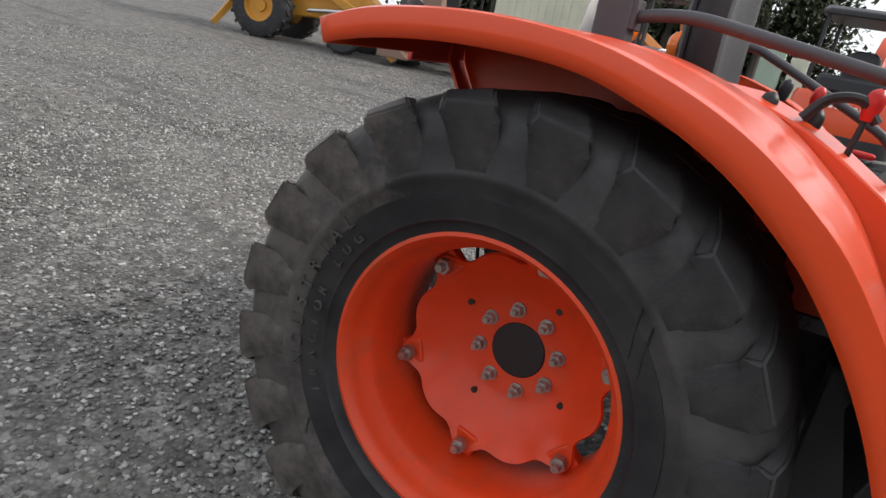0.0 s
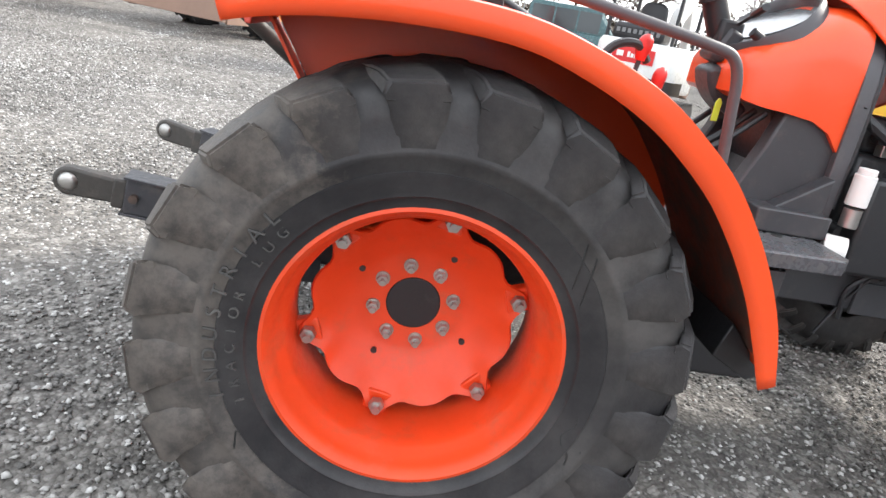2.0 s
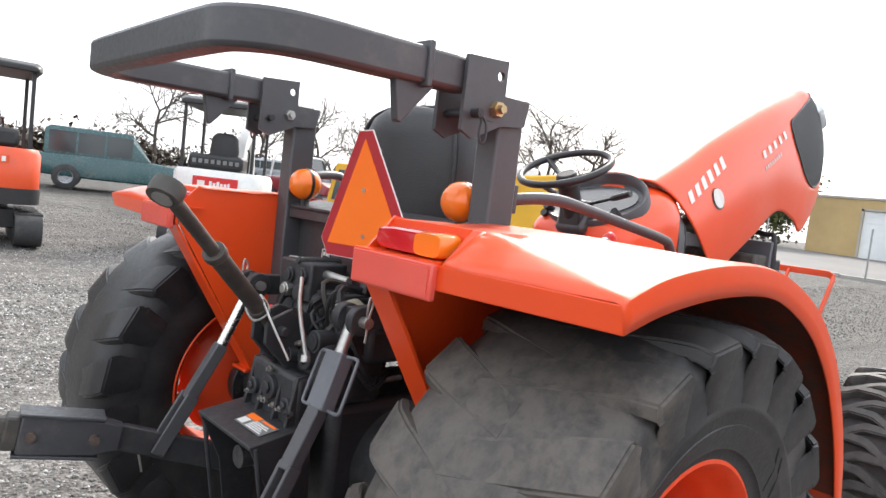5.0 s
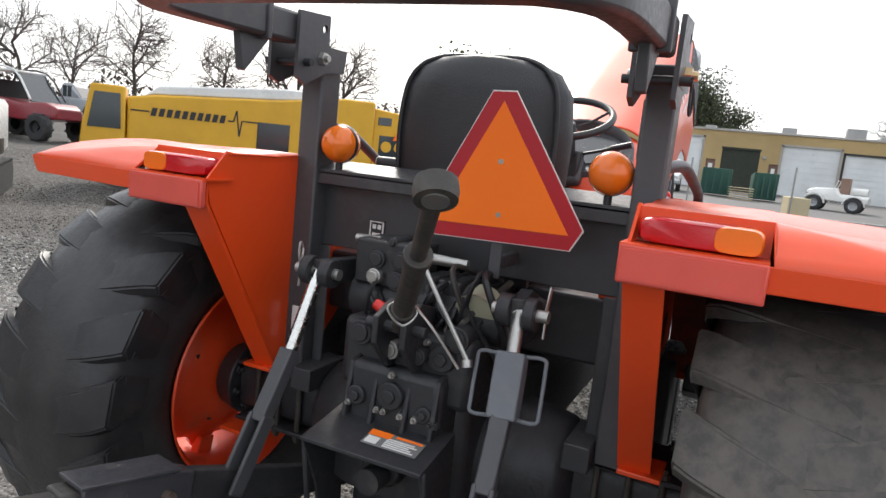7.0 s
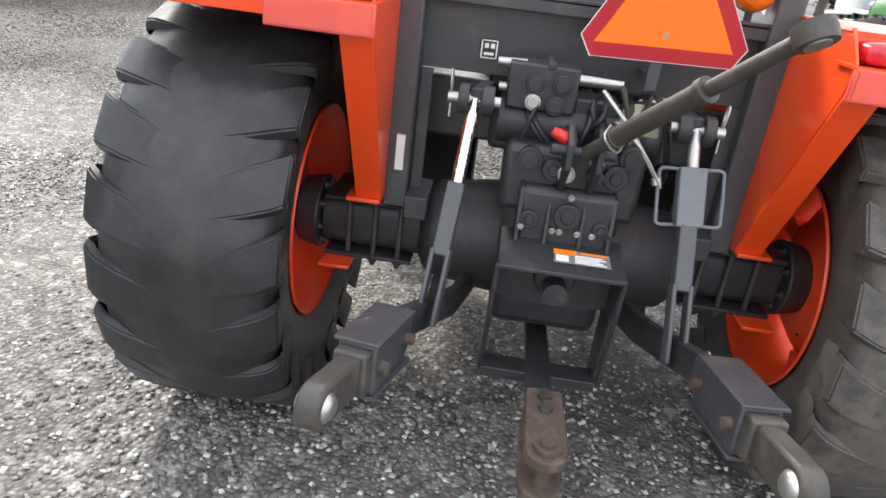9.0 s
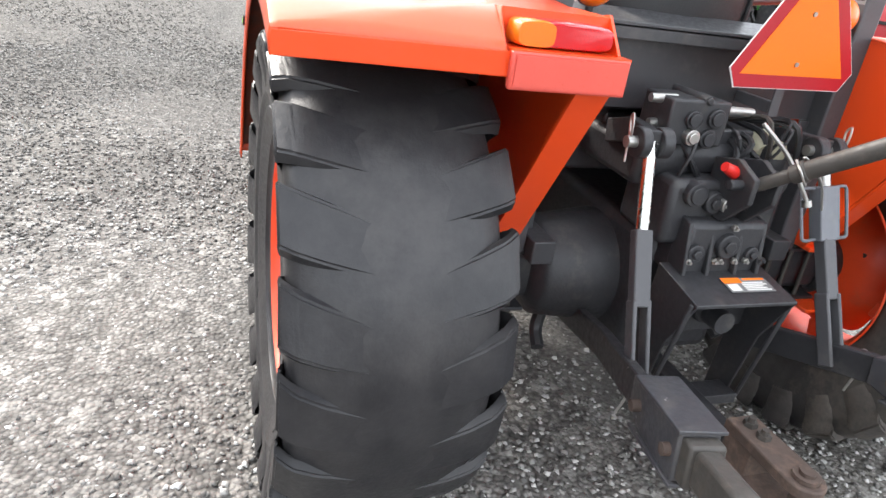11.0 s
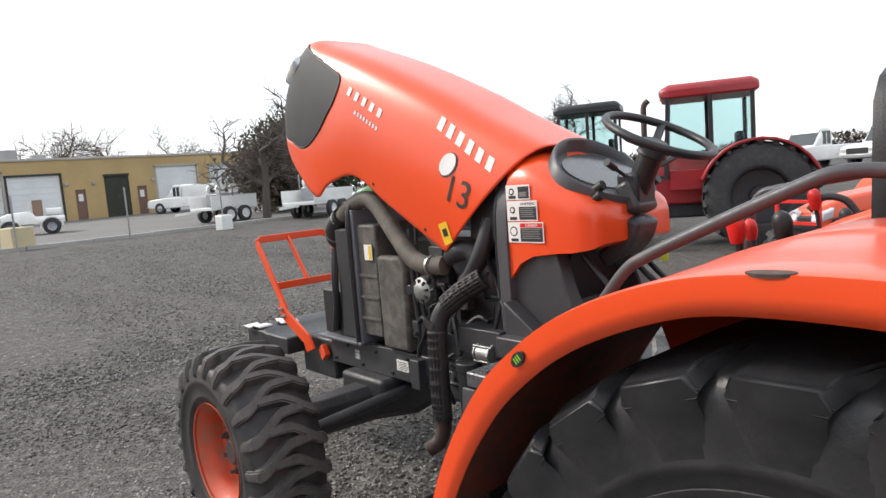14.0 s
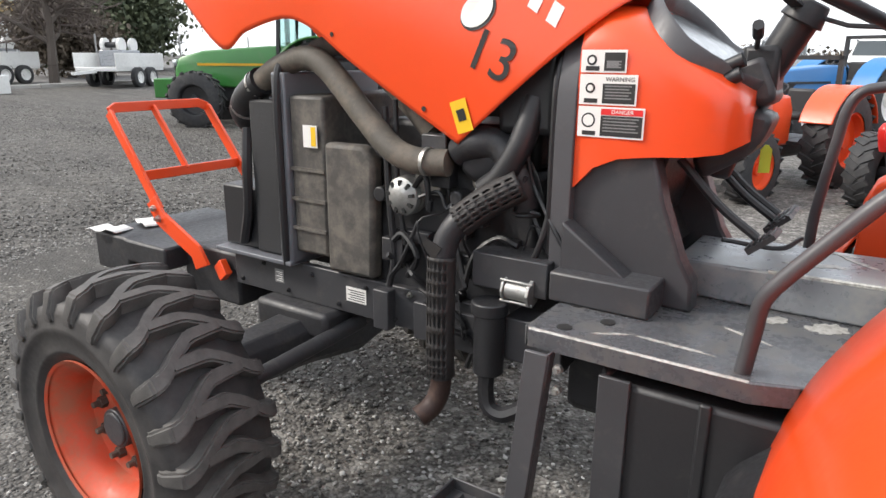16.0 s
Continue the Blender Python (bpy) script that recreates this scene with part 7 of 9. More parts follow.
M_yel = flat("yellow_machine_paint", (0.66, 0.36, 0.02), 0.45)
M_yel2 = flat("loader_yellow_paint", (0.58, 0.27, 0.03), 0.5, dirt_amount=0.5)
M_loader = flat("loader_orange_paint", (0.55, 0.23, 0.065), 0.5, dirt_amount=0.5)
M_brown = flat("rusty_brown_plate", (0.24, 0.15, 0.11), 0.7, dirt_amount=0.5)
M_carwhite = flat("white_car_paint", (0.72, 0.72, 0.7), 0.3, coat=0.4)
M_cargrey = flat("silver_car_paint", (0.3, 0.31, 0.33), 0.3, 0.3, coat=0.4)
M_teal = flat("teal_car_paint", (0.02, 0.07, 0.075), 0.25, 0.2, coat=0.5)
M_darkred = flat("dark_red_paint", (0.2, 0.012, 0.02), 0.35, coat=0.3)
M_red = flat("tractor_red_paint", (0.33, 0.014, 0.02), 0.38, coat=0.2)
M_green = flat("tractor_green_paint", (0.03, 0.16, 0.03), 0.38, coat=0.2)
M_blue = flat("blue_machine_paint", (0.03, 0.17, 0.42), 0.4)
M_or2 = flat("orange_machine_paint", (0.72, 0.08, 0.018), 0.38, coat=0.2)
M_win = flat("dark_window_glass", (0.03, 0.04, 0.045), 0.08, 0.0, dirt_amount=0.15, coat=0.5)
M_cabglass = glass_mat("cab_glass", (0.7, 0.84, 0.83), 0.03)
M_wall = flat("tan_stucco", (0.42, 0.30, 0.14), 0.85, dirt=(0.3, 0.23, 0.13), grain=6, bump=0.2, big=0.35)
M_roof = flat("roof_coping", (0.36, 0.34, 0.31), 0.7)
M_door = flat("white_roller_door", (0.66, 0.68, 0.68), 0.55, big=0.4)
M_darkdoor = flat("brown_door", (0.16, 0.09, 0.07), 0.6)
M_ivy = flat("dark_opening_screen", (0.035, 0.04, 0.03), 0.9, bump=0.6, grain=8)
M_conc = flat("concrete", (0.34, 0.33, 0.31), 0.85, grain=12, bump=0.15)
M_asphalt = flat("worn_asphalt", (0.135, 0.13, 0.125), 0.85, dirt=(0.2, 0.19, 0.175), grain=30, bump=0.2, big=0.25)
M_bark = flat("grey_bark", (0.085, 0.07, 0.06), 0.9, grain=18, bump=0.5)
M_twig = flat("bare_twigs", (0.1, 0.08, 0.07), 0.9)
M_fence = flat("galvanised_post", (0.33, 0.33, 0.33), 0.5, 0.6)
M_block = flat("tan_block", (0.5, 0.42, 0.27), 0.8)
M_cabinet = flat("pale_green_cabinet", (0.36, 0.44, 0.35), 0.6)
M_cream = flat("cream_panel", (0.6, 0.6, 0.47), 0.6)
M_dump = flat("dark_green_bin", (0.02, 0.08, 0.06), 0.55)


def leaf_mat(name, c0, c1):
    m, n, l, p = nodes_of(name)
    g = n.new("ShaderNodeNewGeometry")
    l.new(ramp(n, l, g.outputs["Random Per Island"], [(0.0, c0), (1.0, c1)]).outputs["Color"], p.inputs["Base Color"])
    p.inputs["Roughness"].default_value = 0.7
    return m


M_leaf_dark = leaf_mat("dark_evergreen_leaves", (0.03, 0.045, 0.022), (0.1, 0.115, 0.06))
M_leaf = leaf_mat("olive_leaves", (0.04, 0.06, 0.02), (0.13, 0.15, 0.05))
M_leaf_brown = leaf_mat("dry_brown_scrub", (0.06, 0.045, 0.03), (0.15, 0.12, 0.09))


def gz(x, y):
    """The yard rises gently away from the tractor."""
    r = math.hypot(x, y)
    k = 0.012 + 0.02 * max(0.0, y / r) + 0.008 * max(0.0, -y / r) if r > 0 else 0
    return k * max(0.0, min(r, 75.0) - 9.0)


for v in ground.data.vertices:
    v.co.z += gz(v.co.x, v.co.y)


def place(x, y, hx, hy):
    return Matrix.Translation((x, y, gz(x, y))) @ Matrix.Rotation(math.atan2(hy, hx), 4, "Z")


def far_wheel(parent, x, y, r, w, rim_mat, rim=0.55, lugs=0, name="wheel"):
    """Wheel on a y axle: tyre with its rim and hub."""
    s = 1 if y > 0 else -1
    bm = B()
    lathe(bm, [(r * rim, y - w / 2), (r * 0.9, y - w / 2), (r, y - w * 0.38), (r, y + w * 0.38), (r * 0.9, y + w / 2), (r * rim, y + w / 2)], 28, x, r)
    ty = part(name, bm, M_tyre_bg, parent, "black tyre")
    if lugs:
        for q in (1, -1):
            bm = B()
            box(bm, -0.03, 0.03, 0.0 if q > 0 else -w * 0.55, w * 0.55 if q > 0 else 0.0, r * 0.97, r * 1.035, Matrix.Rotation(q * 0.55, 4, "Z"))
            me = finish(bm, "tread_lug", M_tyre_bg)
            for k in range(lugs):
                ob = new("tread_lug", me)
                ob.parent = ty
                ob.matrix_basis = Matrix.Translation((x, y, r)) @ Matrix.Rotation(2 * math.pi * k / lugs + (math.pi / lugs if q > 0 else 0), 4, "Y")
    bm = B()
    lathe(bm, [(r * rim * 1.03, y + s * w * 0.46), (r * rim * 0.93, y + s * w * 0.44), (r * rim * 0.85, y + s * w * 0.2), (r * 0.2, y + s * w * 0.15), (r * 0.18, y + s * w * 0.3), (0.001, y + s * w * 0.3)], 24, x, r)
    part("rim", bm, rim_mat, ty)
    return ty


def shell(bm, secs, k=0.85):
    """Body of cross sections (x, half width, bottom, top), corners chamfered."""
    rings = []
    for x, w, z0, z1 in secs:
        h = (z1 - z0)
        rings.append([(x, -w, z0), (x, w, z0), (x, w, z0 + h * 0.7), (x, w * k, z1), (x, -w * k, z1), (x, -w, z0 + h * 0.7)])
    return loft(bm, rings)


def car(name, label, cat, m, paint_, length=4.9, height=1.75, bed=False, canopy=False):
    c = thing(name, label, cat, at=m)
    h, L = height, length / 2
    bm = B()
    shell(bm, [(-L, 0.82, 0.45, 0.95), (-L + 0.1, 0.9, 0.4, 1.02), (-L * 0.3, 0.93, 0.35, 1.05), (L * 0.45, 0.93, 0.35, 1.05), (L * 0.9, 0.88, 0.38, 0.95), (L, 0.8, 0.45, 0.85)], 0.95)
    part("body", bm, paint_, c, bevel=0.05)
    r0, r1 = (-L * 0.02, L * 0.42) if bed else (-L * 0.9, L * 0.42)
    bm = B()
    shell(bm, [(r0, 0.84, 1.0, h - 0.12), (r0 + 0.12, 0.84, 1.0, h), (r1 - 0.55, 0.84, 1.0, h), (r1, 0.86, 1.0, 1.06)], 0.86)
    part("cabin", bm, paint_, c, bevel=0.04)
    for s in (-1, 1):
        n = 2 if bed else 3
        for i in range(n):
            a = r0 + 0.12 + (r1 - 0.6 - r0) * i / n
            b = r0 + 0.06 + (r1 - 0.6 - r0) * (i + 1) / n
            bm = B()
            prism(bm, [(a, 1.1), (b, 1.1), (b, h - 0.14), (a, h - 0.14)], "y", s * 0.8, s * 0.846)
            part("side_window", bm, M_win, c)
        for x in (-L * 0.62, L * 0.62):
            far_wheel(c, x, s * 0.83, 0.37, 0.24, M_cargrey)
        bm = B()
        box(bm, L - 0.06, L + 0.01, s * 0.5, s * 0.78, 0.68, 0.82)
        part("headlight", bm, M_lens, c, bevel=0.02)
        bm = B()
        box(bm, -L - 0.01, -L + 0.05, s * 0.7, s * 0.82, 0.7, 0.95)
        part("tail_light", bm, M_redlens, c, bevel=0.02)
    bm = B()
    prism(bm, [(r1 + 0.0, 1.1), (r1 - 0.5, h - 0.08), (r1 - 0.52, h - 0.1), (r1 - 0.04, 1.08)], "y", -0.74, 0.74)
    part("windscreen", bm, M_win, c)
    bm = B()
    box(bm, r0 - 0.01, r0 + 0.04, -0.66, 0.66, 1.12, h - 0.2)
    part("rear_window", bm, M_win, c)
    bm = B()
    box(bm, L - 0.02, L + 0.06, -0.86, 0.86, 0.42, 0.58)
    part("bumper", bm, M_cargrey, c, bevel=0.03)
    bm = B()
    box(bm, -L - 0.06, -L + 0.02, -0.86, 0.86, 0.42, 0.58)
    part("bumper", bm, M_cargrey, c, bevel=0.03)
    bm = B()
    box(bm, L - 0.02, L + 0.02, -0.48, 0.48, 0.6, 0.84)
    part("radiator_grille", bm, M_mesh, c, bevel=0.01)
    if canopy:
        bm = B()
        shell(bm, [(-L + 0.05, 0.85, 1.0, h - 0.06), (-0.1, 0.85, 1.0, h)], 0.9)
        part("bed_canopy", bm, paint_, c, bevel=0.04)
        bm = B()
        box(bm, -L + 0.03, -L + 0.08, -0.62, 0.62, 1.15, h - 0.2)
        part("canopy_window", bm, M_win, c)
    return c


def mini_excavator(label, m, paint_, plate, width=1.0):
    """Seen from behind: counterweight at -x, boom at +x."""
    e = thing("mini_excavator", label, "excavator", at=m)
    for s in (-1, 1):
        bm = B()
        prof = [(-0.95 + 0.2 * (1 - math.cos(a)), 0.23 - 0.23 * math.sin(a)) for a in [math.pi / 2 - math.pi * i / 8 for i in range(9)]]
        pts = [(-0.75 - 0.22 * math.sin(math.pi * i / 8), 0.22 - 0.22 * math.cos(math.pi * i / 8)) for i in range(9)] + [(0.75 + 0.22 * math.sin(math.pi * i / 8), 0.22 + 0.22 * math.cos(math.pi * i / 8)) for i in range(9)]
        prism(bm, pts, "y", s * 0.45 * width, s * 0.78 * width)
        tr = part("track", bm, M_tyre_bg, e, "black rubber track")
        for k in range(14):
            bm = B()
            box(bm, -0.78 + 0.12 * k, -0.72 + 0.12 * k, s * 0.44 * width, s * 0.79 * width, 0.43, 0.46)
            part("track_pad", bm, M_tyre_bg, tr)
    bm = B()
    box(bm, -0.5, 0.5, -0.5, 0.5, 0.22, 0.5)
    cyl(bm, (0, 0, 0.45), (0, 0, 0.62), 0.4, seg=24)
    part("undercarriage", bm, M_black, e, bevel=0.02)
    bm = B()
    rings = []
    for z, k in ((0.6, 0.96), (0.66, 1.0), (1.28, 1.0), (1.36, 0.94)):
        ring = []
        for i in range(13):
            a = math.pi / 2 + math.pi * i / 12
            ring.append((-0.1 + 0.72 * k * math.copysign(abs(math.cos(a)) ** 0.5, math.cos(a)), 0.76 * width * k * math.copysign(abs(math.sin(a)) ** 0.6, math.sin(a)), z))
        ring += [(0.45 * k, -0.76 * width * k, z), (0.45 * k, 0.76 * width * k, z)]
        rings.append(ring)
    loft(bm, rings)
    body = part("upper_body", bm, paint_, e, "rounded counterweight and engine cover", smooth=50)
    bm = B()
    rings = []
    for z, k in ((0.58, 1.015), (0.8, 1.015)):
        rings.append([(-0.1 + 0.72 * k * math.copysign(abs(math.cos(a)) ** 0.5, math.cos(a)), 0.76 * width * k * math.copysign(abs(math.sin(a)) ** 0.6, math.sin(a)), z) for a in [math.pi / 2 + math.pi * i / 12 for i in range(13)]])
    loft(bm, rings)
    part("lower_bumper", bm, M_black, e, "black counterweight base", smooth=50)
    bm = B()
    if plate is M_red_label:
        box(bm, -0.826, -0.82, -0.42, 0.32, 1.0, 1.24)
    else:
        box(bm, -0.824, -0.82, -0.34, 0.36, 1.14, 1.25)
    pl = part("name_plate", bm, plate if plate is M_red_label else paint_, e, "red name plate" if plate is M_red_label else "", smooth=0)
    for i in range(0 if plate is M_red_label else 8):
        bm = B()
        box(bm, -0.828, -0.824, -0.3 + 0.08 * i, -0.25 + 0.08 * i, 1.16, 1.23)
        part("plate_letter_bar", bm, plate, pl, smooth=0)
    if plate is M_red_label:
        for i, (y0, y1, z0, z1) in enumerate(((0.12, 0.24, 1.08, 1.17), (0.0, 0.045, 1.08, 1.17), (-0.06, -0.015, 1.08, 1.145), (-0.12, -0.075, 1.08, 1.17), (-0.18, -0.135, 1.08, 1.145), (-0.24, -0.195, 1.08, 1.145), (-0.29, -0.255, 1.08, 1.16))):
            bm = B()
            box(bm, -0.83, -0.826, y0, y1, z0, z1)
            part("plate_bar", bm, M_white, pl, smooth=0)
    bm = B()
    box(bm, -0.75, -0.3, -0.45, 0.45, 1.36, 1.62)
    part("engine_cover", bm, M_black, e, bevel=0.06)
    for i in range(8 if plate is M_red_label else 0):
        bm = B()
        box(bm, -0.79, -0.785, -0.4 + 0.1 * i, -0.34 + 0.1 * i, 1.46, 1.53)
        part("cover_letter_bar", bm, M_greytext, e, smooth=0)
    bm = B()
    rings = []
    for z, w in ((1.45, 0.22), (1.7, 0.25), (1.95, 0.22), (2.02, 0.12)):
        rings.append([(-0.18 + 0.08 * a, w * b, z) for a, b in ((-1, -0.8), (-0.6, -1), (0.6, -1), (1, -0.8), (1, 0.8), (0.6, 1), (-0.6, 1), (-1, 0.8))])
    loft(bm, rings)
    part("operator_seat", bm, M_seat, e, bevel=0.03)
    for x in (-0.62, 0.55):
        for s in (-1, 1):
            bm = B()
            box(bm, x - 0.025, x + 0.025, s * 0.58 - 0.025, s * 0.58 + 0.025, 1.3, 2.45)
            part("canopy_post", bm, M_black, e)
    bm = B()
    shell(bm, [(-0.75, 0.62, 2.42, 2.5), (-0.6, 0.68, 2.42, 2.56), (0.6, 0.68, 2.42, 2.56), (0.75, 0.62, 2.42, 2.5)], 0.9)
    part("canopy_roof", bm, M_black, e, "dark canopy roof", bevel=0.02)
    bm = B()
    bar(bm, [(0.5, -0.05, 0.9), (0.95, -0.05, 1.9), (1.5, -0.05, 2.3)], 0.2, 0.26)
    part("boom", bm, paint_, e, bevel=0.02)
    bm = B()
    bar(bm, [(1.45, -0.05, 2.35), (1.95, -0.05, 1.1)], 0.16, 0.2)
    part("dipper_arm", bm, paint_, e, bevel=0.02)
    bm = B()
    prism(bm, [(1.8, 0.9), (2.1, 1.1), (2.2, 0.75), (2.05, 0.45), (1.75, 0.5)], "y", -0.3, 0.2)
    part("digging_bucket", bm, M_brown, e, bevel=0.02)
    bm = B()
    cyl(bm, (0.7, 0.05, 1.0), (1.2, 0.05, 1.9), 0.05, seg=12)
    part("boom_cylinder", bm, M_black, e)
    for s in (-1, 1):
        bm = B()
        tube(bm, [(0.4, s * 0.3, 1.3), (0.45, s * 0.3, 1.7), (0.4, s * 0.28, 1.8)], 0.02, 6)
        part("control_lever", bm, M_black, e)
    return e


def loader_tractor(label, m, paint_, scraper=False, boom=True, name="backhoe_loader"):
    e = thing(name, label, "loader", at=m)
    for s in (-1, 1):
        far_wheel(e, 0, s * 0.85, 0.7, 0.45, paint_, 0.52, 18, "rear_wheel")
        far_wheel(e, 2.1, s * 0.85, 0.45, 0.32, paint_, 0.5, 14, "front_wheel")
        bm = B()
        prism(bm, [(-0.75, 1.25), (-0.5, 1.5), (0.4, 1.52), (0.75, 1.3), (0.72, 1.22), (0.38, 1.44), (-0.48, 1.42), (-0.7, 1.2)], "y", s * 0.62, s * 1.08)
        part("wheel_fender", bm, M_cargrey if scraper else M_black, e, "pale fender" if scraper else "", bevel=0.02)
        bm = B()
        bar(bm, [(0.5, s * 0.55, 1.35), (1.5, s * 0.55, 1.25), (2.6, s * 0.55, 0.75), (3.0, s * 0.55, 0.45)], 0.1, 0.2)
        part("loader_arm", bm, paint_, e, bevel=0.015)
        bm = B()
        cyl(bm, (1.0, s * 0.55, 0.8), (2.2, s * 0.55, 0.95), 0.05, seg=10)
        part("lift_cylinder", bm, M_chrome, e)
        bm = B()
        bar(bm, [(2.2, s * 0.5, 1.3), (2.9, s * 0.5, 1.0)], 0.05, 0.12)
        part("tilt_link", bm, paint_, e)
        if scraper:
            bm = B()
            bar(bm, [(0.7, s * 0.48, 1.75), (1.5, s * 0.48, 1.45), (2.25, s * 0.48, 1.0)], 0.09, 0.2)
            part("lift_arm", bm, paint_, e, bevel=0.015)
            bm = B()
            bar(bm, [(2.35, s * 0.48, 0.8), (2.2, s * 0.48, 1.5), (1.95, s * 0.48, 2.35)], 0.1, 0.16)
            part("raised_link", bm, paint_, e, bevel=0.015)
    bm = B()
    shell(bm, [(-0.2, 0.4, 0.6, 1.2), (0.5, 0.4, 0.6, 1.3), (1.0, 0.38, 0.65, 1.45), (2.4, 0.36, 0.65, 1.35), (2.6, 0.32, 0.7, 1.2)], 0.85)
    part("engine_hood", bm, paint_, e, bevel=0.03)
    bm = B()
    prism(bm, [(3.0, 0.15), (3.05, 0.85), (3.15, 0.88), (3.3, 0.55), (3.75, 0.2), (3.7, 0.15)], "y", -1.05, 1.05)
    part("loader_bucket", bm, paint_ if scraper else M_brown, e, "worn loader bucket", bevel=0.02)
    for x in (-0.45, 0.75):
        for s in (-1, 1):
            bm = B()
            box(bm, x - 0.03, x + 0.03, s * 0.55 - 0.03, s * 0.55 + 0.03, 1.2, 2.5)
            part("canopy_post", bm, M_black, e)
    bm = B()
    shell(bm, [(-0.7, 0.68, 2.48, 2.6), (1.0, 0.68, 2.48, 2.6)], 0.9)
    part("canopy_roof", bm, paint_ if not scraper else M_black, e, bevel=0.02)
    bm = B()
    box(bm, -0.3, 0.1, -0.25, 0.25, 1.2, 1.35)
    box(bm, -0.35, -0.25, -0.25, 0.25, 1.3, 1.8)
    part("operator_seat", bm, M_seat, e, bevel=0.03)
    if scraper:
        bm = B()
        prism(bm, [(-1.75, 0.28), (-1.6, 0.95), (-1.5, 0.95), (-1.5, 0.28)], "y", -1.15, 1.15)
        part("scraper_blade", bm, M_brown, e, "rusty brown box scraper blade", bevel=0.01)
        for s in (-1, 1):
            bm = B()
            prism(bm, [(-1.6, 0.25), (-1.6, 0.95), (-1.2, 0.8), (-0.85, 0.45), (-0.85, 0.25)], "y", s * 1.12, s * 1.17)
            part("scraper_side", bm, M_brown, e, "rusty scraper end plate", bevel=0.006)
        for i in range(6):
            bm = B()
            box(bm, -1.52, -1.35, -0.9 + 0.34 * i, -0.84 + 0.34 * i, 0.75, 1.15)
            part("ripper_shank", bm, M_brown, e)
        bm = B()
        bar(bm, [(-1.45, -0.9, 1.0), (-1.45, 0.9, 1.0)], 0.12, 0.12)
        part("tool_bar", bm, M_brown, e)
    elif boom:
        bm = B()
        bar(bm, [(-0.9, 0, 0.9), (-1.3, 0, 2.3), (-0.7, 0, 3.1)], 0.22, 0.3)
        part("digger_boom", bm, paint_, e, bevel=0.02)
        bm = B()
        bar(bm, [(-0.75, 0, 3.1), (-1.9, 0, 1.9), (-2.0, 0, 1.5)], 0.2, 0.26)
        part("digger_stick", bm, paint_, e, bevel=0.02)
        bm = B()
        prism(bm, [(-2.2, 1.6), (-1.85, 1.6), (-1.6, 1.1), (-1.8, 0.75), (-2.2, 0.9)], "y", -0.3, 0.3)
        part("digger_bucket", bm, M_brown, e, bevel=0.02)
        for s in (-1, 1):
            bm = B()
            bar(bm, [(-0.8, s * 0.5, 0.9), (-1.2, s * 0.95, 0.1)], 0.12, 0.14)
            part("stabiliser_leg", bm, paint_, e)
    return e


